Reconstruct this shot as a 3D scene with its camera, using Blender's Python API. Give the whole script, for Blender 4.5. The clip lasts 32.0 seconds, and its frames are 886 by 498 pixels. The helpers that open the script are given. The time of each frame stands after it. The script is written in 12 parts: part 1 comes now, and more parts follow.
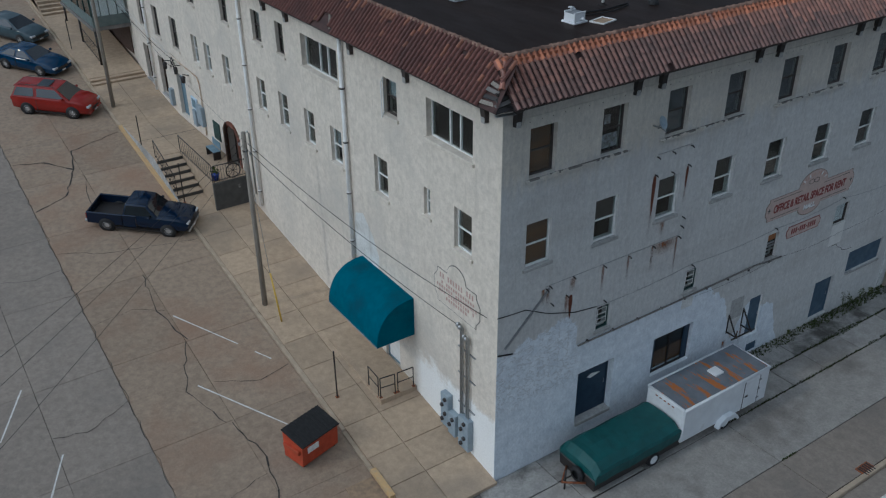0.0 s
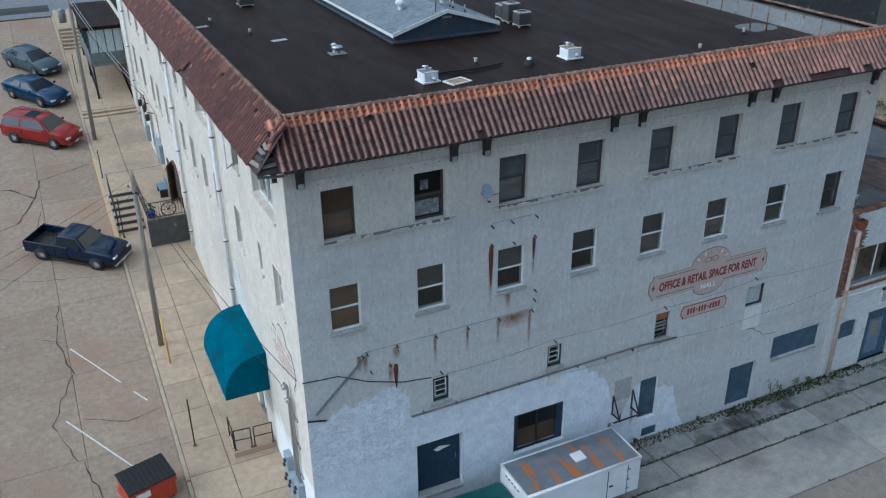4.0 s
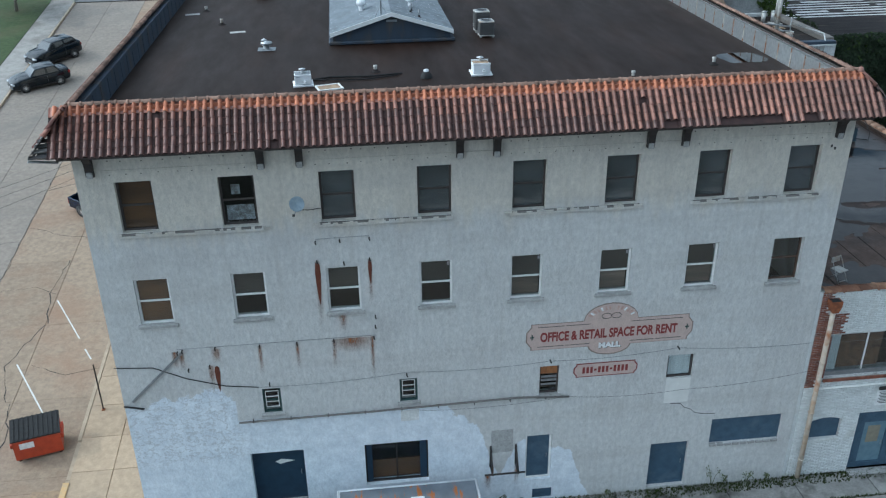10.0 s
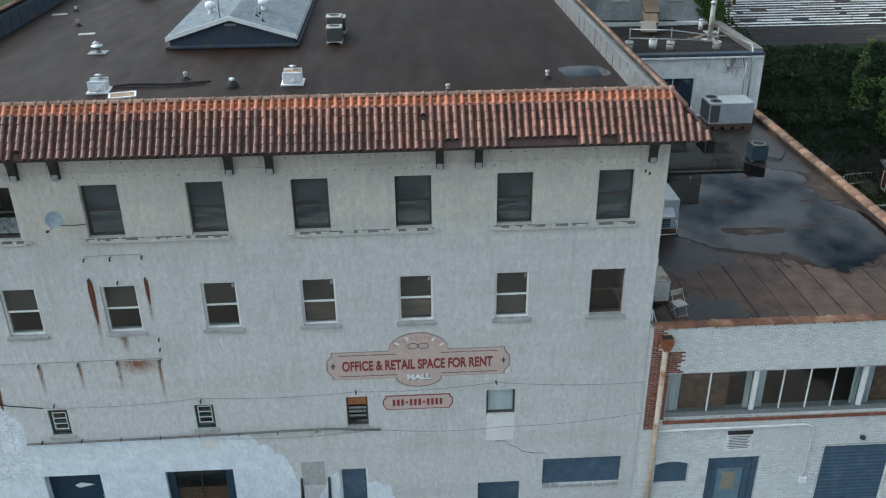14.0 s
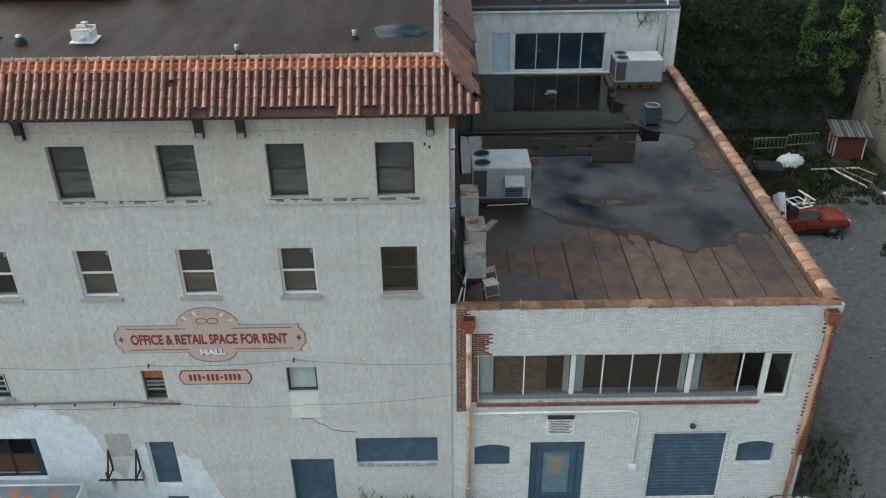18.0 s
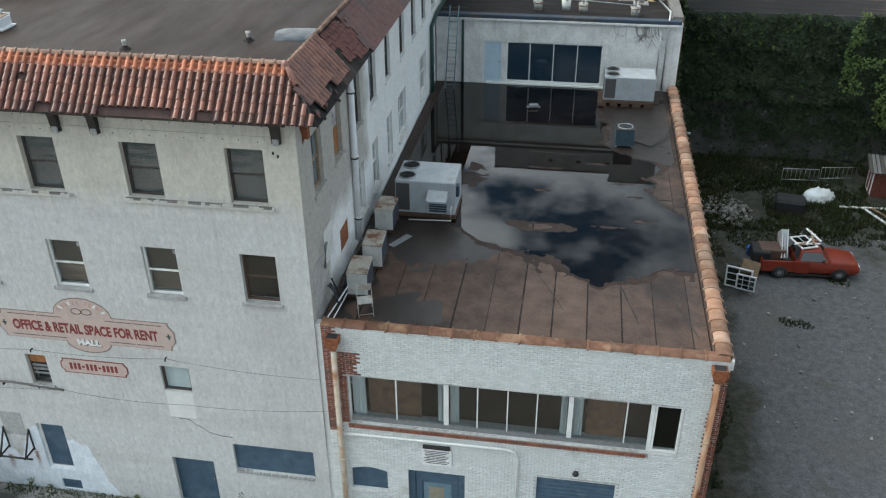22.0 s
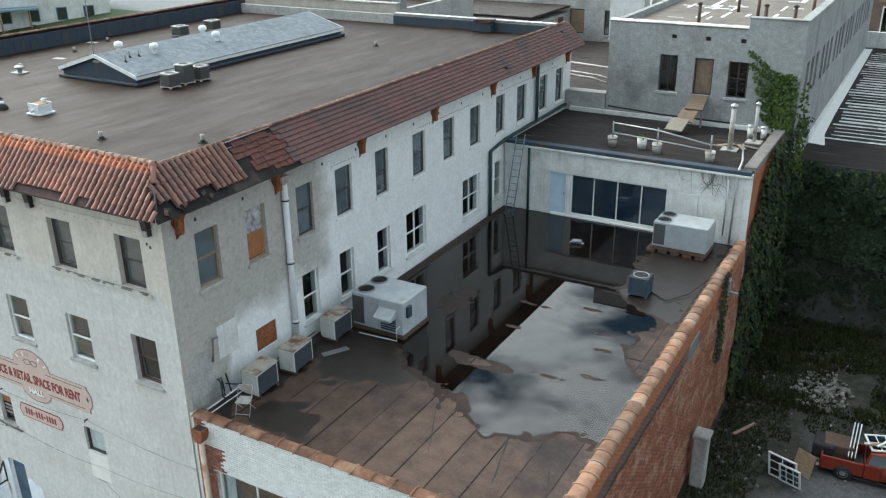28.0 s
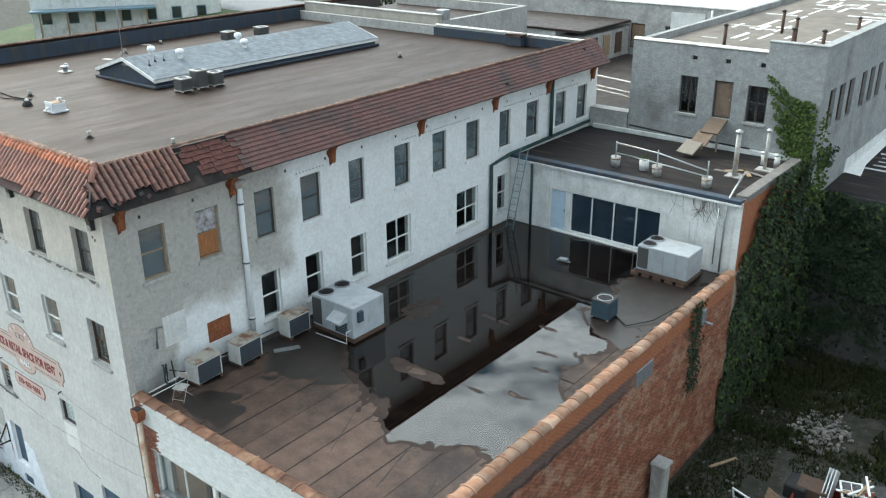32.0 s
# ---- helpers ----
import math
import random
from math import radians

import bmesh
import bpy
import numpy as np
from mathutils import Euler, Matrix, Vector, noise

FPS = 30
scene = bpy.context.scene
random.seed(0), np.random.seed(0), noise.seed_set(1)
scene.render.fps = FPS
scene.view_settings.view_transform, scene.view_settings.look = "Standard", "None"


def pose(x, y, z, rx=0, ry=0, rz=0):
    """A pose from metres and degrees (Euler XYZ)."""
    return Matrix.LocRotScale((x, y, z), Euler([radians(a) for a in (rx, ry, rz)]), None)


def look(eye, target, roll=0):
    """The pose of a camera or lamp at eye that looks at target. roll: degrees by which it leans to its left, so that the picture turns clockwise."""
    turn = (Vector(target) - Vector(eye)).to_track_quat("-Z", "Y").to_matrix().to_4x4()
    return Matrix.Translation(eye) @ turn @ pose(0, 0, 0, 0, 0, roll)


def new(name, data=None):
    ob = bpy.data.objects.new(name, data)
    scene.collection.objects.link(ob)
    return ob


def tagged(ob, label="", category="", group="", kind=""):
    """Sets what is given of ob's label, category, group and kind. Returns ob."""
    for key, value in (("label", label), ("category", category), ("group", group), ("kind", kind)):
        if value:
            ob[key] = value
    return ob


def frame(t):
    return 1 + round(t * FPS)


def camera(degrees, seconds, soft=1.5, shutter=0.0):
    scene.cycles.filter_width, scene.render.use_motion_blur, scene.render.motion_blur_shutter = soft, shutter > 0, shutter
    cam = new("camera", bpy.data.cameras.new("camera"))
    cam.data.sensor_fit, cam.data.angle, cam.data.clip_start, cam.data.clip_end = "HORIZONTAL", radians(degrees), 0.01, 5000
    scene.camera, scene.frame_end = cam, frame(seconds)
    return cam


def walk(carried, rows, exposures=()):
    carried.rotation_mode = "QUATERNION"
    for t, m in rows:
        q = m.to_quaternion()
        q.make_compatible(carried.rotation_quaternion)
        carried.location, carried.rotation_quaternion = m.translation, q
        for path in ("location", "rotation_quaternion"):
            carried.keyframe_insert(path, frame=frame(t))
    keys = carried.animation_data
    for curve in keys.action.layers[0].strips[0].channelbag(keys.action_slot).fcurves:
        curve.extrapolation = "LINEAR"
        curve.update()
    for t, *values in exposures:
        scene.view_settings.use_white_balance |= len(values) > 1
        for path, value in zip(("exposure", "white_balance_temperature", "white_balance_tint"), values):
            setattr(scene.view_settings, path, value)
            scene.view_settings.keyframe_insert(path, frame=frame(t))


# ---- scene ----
cam = camera(54.0, 32.0, 1.2)
PATH = [
    (0, (-13.531, -17.869, 20.763), (-12.571, -16.416, 19.78), -0.6),
    (0.5, (-12.437, -18.393, 20.654), (-11.484, -16.935, 19.671), -0.6),
    (1, (-11.329, -18.899, 20.619), (-10.365, -17.428, 19.667), -0.7),
    (1.5, (-10.294, -19.374, 20.543), (-9.347, -17.879, 19.612), -0.6),
    (2, (-9.268, -19.739, 20.633), (-8.368, -18.205, 19.718), -0.7),
    (2.5, (-8.229, -20.179, 20.7), (-7.359, -18.622, 19.795), -0.6),
    (3, (-7.17, -20.561, 20.758), (-6.307, -19.0, 19.853), -0.6),
    (3.5, (-6.064, -20.93, 20.878), (-5.265, -19.336, 19.971), -0.7),
    (4, (-4.986, -21.331, 20.95), (-4.23, -19.716, 20.045), -0.7),
    (4.5, (-3.895, -21.713, 21.033), (-3.171, -20.083, 20.127), -0.7),
    (6.5, (0.422, -22.889, 20.746), (0.91, -21.168, 19.852), -0.8),
    (7, (1.484, -23.026, 20.736), (1.908, -21.291, 19.836), -0.8),
    (7.5, (2.485, -23.199, 20.621), (2.848, -21.448, 19.725), -0.7),
    (8, (3.563, -23.258, 20.564), (3.869, -21.496, 19.668), -0.8),
    (8.5, (4.652, -23.325, 20.58), (4.93, -21.558, 19.686), -0.8),
    (9, (5.764, -23.318, 20.67), (6.01, -21.548, 19.773), -0.7),
    (9.5, (6.869, -23.277, 20.718), (7.082, -21.504, 19.818), -0.8),
    (10, (7.888, -23.181, 20.67), (8.083, -21.406, 19.769), -0.8),
    (10.5, (8.901, -23.106, 20.586), (9.08, -21.328, 19.688), -0.8),
    (11, (9.953, -22.986, 20.574), (10.096, -21.205, 19.676), -0.7),
    (11.5, (10.989, -22.836, 20.571), (11.09, -21.052, 19.673), -0.7),
    (12, (11.984, -22.644, 20.555), (12.062, -20.86, 19.655), -0.8),
    (12.5, (12.897, -22.439, 20.547), (12.975, -20.656, 19.645), -0.7),
    (13, (13.758, -22.216, 20.546), (13.841, -20.434, 19.641), -0.7),
    (13.5, (14.607, -22.053, 20.502), (14.695, -20.271, 19.598), -0.7),
    (14, (15.487, -21.915, 20.422), (15.579, -20.132, 19.521), -0.6),
    (14.5, (16.343, -21.716, 20.51), (16.437, -19.974, 19.531), -0.7),
    (16.5, (19.913, -21.094, 20.536), (19.947, -19.365, 19.53), -0.8),
    (17, (20.872, -20.81, 20.687), (20.901, -19.09, 19.668), -0.8),
    (17.5, (21.765, -20.612, 20.635), (21.796, -18.892, 19.615), -0.8),
    (18, (22.649, -20.442, 20.513), (22.648, -18.721, 19.495), -0.8),
    (18.5, (23.515, -20.229, 20.436), (23.499, -18.508, 19.418), -0.7),
    (19, (24.336, -20.028, 20.411), (24.277, -18.307, 19.394), -0.7),
    (19.5, (25.153, -19.815, 20.429), (25.083, -18.094, 19.411), -0.6),
    (20, (25.992, -19.573, 20.457), (25.902, -17.855, 19.437), -0.5),
    (20.5, (26.855, -19.374, 20.443), (26.724, -17.658, 19.423), -0.5),
    (21, (27.735, -19.196, 20.412), (27.585, -17.481, 19.393), -0.4),
    (21.5, (28.592, -18.999, 20.438), (28.39, -17.291, 19.418), -0.4),
    (22, (29.477, -18.792, 20.432), (29.203, -17.094, 19.413), -0.4),
    (22.5, (30.319, -18.573, 20.485), (29.926, -16.899, 19.464), -0.3),
    (23, (31.203, -18.32, 20.504), (30.762, -16.659, 19.481), -0.3),
    (23.5, (32.12, -18.083, 20.521), (31.625, -16.438, 19.497), -0.3),
    (24, (33.079, -17.824, 20.486), (32.461, -16.219, 19.465), -0.5),
    (24.5, (33.927, -17.473, 20.417), (33.275, -15.88, 19.399), -0.5),
    (25, (34.825, -17.08, 20.332), (34.162, -15.489, 19.318), -0.6),
    (25.5, (35.651, -16.661, 20.309), (34.966, -15.02, 19.394), -0.5),
    (26, (36.554, -16.19, 20.371), (35.841, -14.497, 19.581), -0.5),
    (26.5, (37.361, -15.727, 20.349), (36.624, -14.043, 19.559), -0.6),
    (28.5, (40.502, -14.291, 20.292), (39.559, -12.705, 19.519), -0.7),
    (29, (41.338, -13.887, 20.523), (40.399, -12.299, 19.748), -0.7),
    (29.5, (42.152, -13.455, 20.658), (41.218, -11.865, 19.884), -0.6),
    (30, (42.817, -13.035, 20.674), (41.888, -11.44, 19.903), -0.7),
    (30.5, (43.364, -12.771, 20.699), (42.443, -11.171, 19.93), -0.6),
    (31, (43.994, -12.435, 20.712), (43.006, -10.876, 19.942), -0.6),
    (31.5, (44.494, -12.205, 20.747), (43.379, -10.732, 19.98), -0.5),
    (32, (45.002, -11.925, 20.9), (43.841, -10.489, 20.132), -0.4),
]
EXPOSURES = [(0.0, -1.53, 5250, 5), (1.0, -0.87, 5130, 4), (2.0, -0.94, 5100, 4), (4.0, -0.69, 5010, 3), (7.0, -0.52, 5140, 0), (9.0, -0.39, 5190, 0), (13.0, -0.15, 5390, 0), (16.0, -0.11, 5910, 2), (19.0, 0.06, 6010, 2), (23.0, 0.23, 5960, 2), (24.5, 0.19, 5960, 2), (26.0, 0.4, 5980, 2), (29.0, 0.48, 5980, 0), (30.0, 0.66, 5980, 0), (31.0, 0.76, 5950, 0), (32.0, 0.63, 5950, 0)]
walk(cam, [(t, look(eye, target, roll)) for t, eye, target, roll in PATH], EXPOSURES)

# ---- light ----
SUN_EL, SUN_AZ = 36.0, 172.0   # height, and the bearing it shines from, counted from +x
world = bpy.data.worlds.new("sky")
scene.world = world
world.use_nodes = True
wn, wl = world.node_tree.nodes, world.node_tree.links
wn.clear()
w_out, w_bg = wn.new("ShaderNodeOutputWorld"), wn.new("ShaderNodeBackground")
w_sky = wn.new("ShaderNodeTexSky")
w_sky.sky_type, w_sky.sun_disc = "NISHITA", False
w_sky.sun_elevation, w_sky.sun_rotation = radians(SUN_EL), radians(90 - SUN_AZ)
w_sky.dust_density, w_sky.air_density = 2.0, 1.0
w_tc, w_map = wn.new("ShaderNodeTexCoord"), wn.new("ShaderNodeMapping")
w_map.inputs["Scale"].default_value = (1.0, 1.0, 2.4)
w_cl, w_rp, w_mix = wn.new("ShaderNodeTexNoise"), wn.new("ShaderNodeValToRGB"), wn.new("ShaderNodeMixRGB")
w_cl.inputs["Scale"].default_value, w_cl.inputs["Detail"].default_value, w_cl.inputs["Roughness"].default_value = 7.6, 7.0, 0.56
w_rp.color_ramp.elements[0].position, w_rp.color_ramp.elements[1].position = 0.43, 0.60
# clouds, brighter towards the sun
w_dot, w_rng, w_cc = wn.new("ShaderNodeVectorMath"), wn.new("ShaderNodeMapRange"), wn.new("ShaderNodeMixRGB")
w_dot.operation = "DOT_PRODUCT"
w_dot.inputs[1].default_value = (math.cos(radians(SUN_EL)) * math.cos(radians(SUN_AZ)), math.cos(radians(SUN_EL)) * math.sin(radians(SUN_AZ)), math.sin(radians(SUN_EL)))
w_rng.inputs["From Min"].default_value, w_rng.inputs["From Max"].default_value = 0.25, 1.0
w_cc.inputs["Color1"].default_value, w_cc.inputs["Color2"].default_value = (11.5, 12.0, 12.7, 1), (48.0, 48.0, 48.0, 1)
wl.new(w_tc.outputs["Generated"], w_dot.inputs[0])
wl.new(w_dot.outputs["Value"], w_rng.inputs["Value"])
wl.new(w_rng.outputs["Result"], w_cc.inputs["Fac"])
wl.new(w_cc.outputs["Color"], w_mix.inputs["Color2"])
wl.new(w_tc.outputs["Generated"], w_map.inputs["Vector"])
wl.new(w_map.outputs["Vector"], w_cl.inputs["Vector"])
w_more, w_sum = wn.new("ShaderNodeMath"), wn.new("ShaderNodeMath")
w_more.operation, w_more.inputs[1].default_value = "MULTIPLY", 0.16
wl.new(w_rng.outputs["Result"], w_more.inputs[0])
wl.new(w_cl.outputs["Fac"], w_sum.inputs[0])
wl.new(w_more.outputs[0], w_sum.inputs[1])
w_xyz, w_east, w_sum2 = wn.new("ShaderNodeSeparateXYZ"), wn.new("ShaderNodeMapRange"), wn.new("ShaderNodeMath")
w_east.inputs["From Min"].default_value, w_east.inputs["From Max"].default_value, w_east.inputs["To Max"].default_value = 0.12, 0.55, 0.10
wl.new(w_tc.outputs["Generated"], w_xyz.inputs["Vector"])
wl.new(w_xyz.outputs["X"], w_east.inputs["Value"])
wl.new(w_sum.outputs[0], w_sum2.inputs[0])
wl.new(w_east.outputs["Result"], w_sum2.inputs[1])
wl.new(w_sum2.outputs[0], w_rp.inputs["Fac"])
wl.new(w_rp.outputs["Color"], w_mix.inputs["Fac"])
w_deep = wn.new("ShaderNodeMixRGB")
w_deep.blend_type = "MULTIPLY"
w_deep.inputs["Fac"].default_value, w_deep.inputs["Color2"].default_value = 1.0, (0.37, 0.77, 0.84, 1)
wl.new(w_sky.outputs["Color"], w_deep.inputs["Color1"])
wl.new(w_deep.outputs["Color"], w_mix.inputs["Color1"])
wl.new(w_mix.outputs["Color"], w_bg.inputs["Color"])
wl.new(w_bg.outputs["Background"], w_out.inputs["Surface"])
w_bg.inputs["Strength"].default_value = 0.072
sun_data = bpy.data.lights.new("sun", "SUN")
sun_data.energy, sun_data.angle, sun_data.color = 1.45, radians(1.5), (1.0, 0.84, 0.645)
sun = new("sun", sun_data)
_d = Vector((math.cos(radians(SUN_EL)) * math.cos(radians(SUN_AZ)), math.cos(radians(SUN_EL)) * math.sin(radians(SUN_AZ)), math.sin(radians(SUN_EL))))
sun.matrix_world = look(_d * 60, (0, 0, 0))


# ---- materials ----
def nd(nt, kind, **kw):
    n = nt.nodes.new(kind)
    for k, v in kw.items():
        n.inputs[k].default_value = v
    return n


def rgba(c):
    return (c[0], c[1], c[2], 1.0)


def ramp(nt, src, lo, hi, a=None, b=None):
    """0 to 1, or colour a to colour b, as src goes from lo to hi."""
    r = nt.nodes.new("ShaderNodeMapRange")
    r.inputs["From Min"].default_value, r.inputs["From Max"].default_value = lo, hi
    nt.links.new(src, r.inputs["Value"])
    return r.outputs["Result"] if a is None else mixc(nt, r.outputs["Result"], a, b)


def mixc(nt, fac, a, b, blend="MIX"):
    m = nt.nodes.new("ShaderNodeMixRGB")
    m.blend_type = blend
    for sock, v in (("Fac", fac), ("Color1", a), ("Color2", b)):
        if isinstance(v, (int, float)):
            m.inputs[sock].default_value = v
        elif isinstance(v, tuple):
            m.inputs[sock].default_value = rgba(v)
        else:
            nt.links.new(v, m.inputs[sock])
    return m.outputs["Color"]


def math_n(nt, op, a, b=0.0):
    m = nt.nodes.new("ShaderNodeMath")
    m.operation = op
    for n, v in enumerate((a, b)):
        if isinstance(v, (int, float)):
            m.inputs[n].default_value = v
        else:
            nt.links.new(v, m.inputs[n])
    return m.outputs[0]


def coords(nt, scale=(1, 1, 1), space="Object"):
    if space == "World":
        src = nt.nodes.new("ShaderNodeNewGeometry").outputs["Position"]
    else:
        src = nt.nodes.new("ShaderNodeTexCoord").outputs[space]
    mp = nd(nt, "ShaderNodeMapping", Scale=scale)
    nt.links.new(src, mp.inputs["Vector"])
    return mp.outputs["Vector"]


def noise_n(nt, vec, scale, detail=4.0, rough=0.55):
    n = nd(nt, "ShaderNodeTexNoise", Scale=scale, Detail=detail, Roughness=rough)
    nt.links.new(vec, n.inputs["Vector"])
    return n.outputs["Fac"]


def surface(name, a, b=None, scale=3.0, rough=0.8, metal=0.0, bump=0.15, bscale=45.0, stain=None, sscale=0.5, slo=0.5, shi=0.7,
            stretch=(1, 1, 1), random=0.0, island=0.0, space="World", rvar=0.12, extra=None, spec=0.5, coat=0.0, speck=0.0, pscale=13.0):
    """A weathered surface: two colours by a fine noise, a broad stain, roughness variation and relief."""
    m = bpy.data.materials.new(name)
    m.use_nodes = True
    nt = m.node_tree
    bs = nt.nodes["Principled BSDF"]
    vec = coords(nt, stretch, space)
    b = b or tuple(0.75 * v for v in a)
    fine = noise_n(nt, vec, scale, 6.0)
    col = mixc(nt, ramp(nt, fine, 0.32, 0.68), a, b)
    if stain:
        broad = noise_n(nt, vec, sscale, 5.0, 0.6)
        col = mixc(nt, ramp(nt, broad, slo, shi), col, stain)
    if random:
        inf = nt.nodes.new("ShaderNodeObjectInfo").outputs["Random"]
        col = mixc(nt, 1.0, col, ramp(nt, inf, 0, 1, (1 - random,) * 3, (1 + random * 0.6,) * 3), "MULTIPLY")
    if island:
        isl = nt.nodes.new("ShaderNodeNewGeometry").outputs["Random Per Island"]
        col = mixc(nt, 1.0, col, ramp(nt, isl, 0, 1, (1 - island,) * 3, (1 + island * 0.6,) * 3), "MULTIPLY")
    if extra:
        col = extra(nt, col)
    if speck:
        pit = noise_n(nt, vec, pscale, 6.0, 0.75)
        col = mixc(nt, 1.0, col, ramp(nt, pit, 0.36, 0.62, (1 - speck * 1.6,) * 3, (1 + speck * 0.6,) * 3), "MULTIPLY")
    nt.links.new(col, bs.inputs["Base Color"])
    rv = nt.nodes.new("ShaderNodeMapRange")
    rv.inputs["To Min"].default_value, rv.inputs["To Max"].default_value = max(0.02, rough - rvar), min(1.0, rough + rvar)
    nt.links.new(fine, rv.inputs["Value"])
    nt.links.new(rv.outputs["Result"], bs.inputs["Roughness"])
    bs.inputs["Metallic"].default_value = metal
    bs.inputs["Specular IOR Level"].default_value = spec
    bs.inputs["Coat Weight"].default_value = coat
    if bump:
        bp = nd(nt, "ShaderNodeBump", Strength=bump, Distance=0.03)
        rel = math_n(nt, "ADD", noise_n(nt, vec, bscale, 5.0, 0.6), math_n(nt, "MULTIPLY", noise_n(nt, vec, bscale * 0.22, 4.0, 0.6), 1.2))
        nt.links.new(rel, bp.inputs["Height"])
        nt.links.new(bp.outputs["Normal"], bs.inputs["Normal"])
    return m


def glass_mat(name, tint=(0.75, 0.8, 0.8), clear=0.8, gloss=1.0, wave=0.0, ior=1.5, dust_glare=0.0, film=(0.30, 0.36, 0.41)):
    """Thin window glass: clear, with a Fresnel gloss and a dusty film that also paints in reflected sky."""
    m = bpy.data.materials.new(name)
    m.use_nodes = True
    nt = m.node_tree
    nt.nodes.clear()
    out = nt.nodes.new("ShaderNodeOutputMaterial")
    tr, gl = nt.nodes.new("ShaderNodeBsdfTransparent"), nt.nodes.new("ShaderNodeBsdfGlossy")
    tr.inputs["Color"].default_value = rgba(tuple(clear * v for v in tint))
    gl.inputs["Roughness"].default_value = 0.03
    gl.inputs["Color"].default_value = (gloss, gloss, gloss, 1)
    f0 = ((ior - 1) / (ior + 1)) ** 2
    lw = nd(nt, "ShaderNodeLayerWeight", Blend=0.5)
    fres = math_n(nt, "ADD", math_n(nt, "MULTIPLY", math_n(nt, "POWER", lw.outputs["Facing"], 5.0), 1.0 - f0), f0)
    if wave:
        bp = nd(nt, "ShaderNodeBump", Strength=wave, Distance=0.05)
        nt.links.new(noise_n(nt, coords(nt, (0.7, 0.7, 3.2), "World"), 1.3, 2.0, 0.4), bp.inputs["Height"])
        nt.links.new(bp.outputs["Normal"], gl.inputs["Normal"])
    mx = nt.nodes.new("ShaderNodeMixShader")
    nt.links.new(fres, mx.inputs["Fac"])
    body = tr.outputs["BSDF"]
    if dust_glare:
        df, md = nt.nodes.new("ShaderNodeBsdfDiffuse"), nt.nodes.new("ShaderNodeMixShader")
        df.inputs["Color"].default_value = rgba(film)
        cloud = noise_n(nt, coords(nt, (1, 1, 1.6), "World"), 1.7, 5.0, 0.65)
        nt.links.new(ramp(nt, cloud, 0.3, 0.7, (dust_glare * 0.5,) * 3, (dust_glare * 1.5,) * 3), md.inputs["Fac"])
        nt.links.new(body, md.inputs[1])
        nt.links.new(df.outputs["BSDF"], md.inputs[2])
        body = md.outputs["Shader"]
    nt.links.new(body, mx.inputs[1])
    nt.links.new(gl.outputs["BSDF"], mx.inputs[2])
    nt.links.new(mx.outputs["Shader"], out.inputs["Surface"])
    return m


def xyz(nt, space="World"):
    if space == "World":
        src = nt.nodes.new("ShaderNodeNewGeometry").outputs["Position"]
    else:
        src = nt.nodes.new("ShaderNodeTexCoord").outputs[space]
    sp = nt.nodes.new("ShaderNodeSeparateXYZ")
    nt.links.new(src, sp.inputs["Vector"])
    return sp.outputs


def streaks(nt, col, tint, lo=0.55, hi=0.75, fac=0.35):
    """Rain streaks that run down a wall."""
    v = coords(nt, (2.2, 2.2, 0.16), "World")
    f = ramp(nt, noise_n(nt, v, 1.6, 5.0, 0.6), lo, hi)
    return mixc(nt, math_n(nt, "MULTIPLY", f, fac), col, tint)


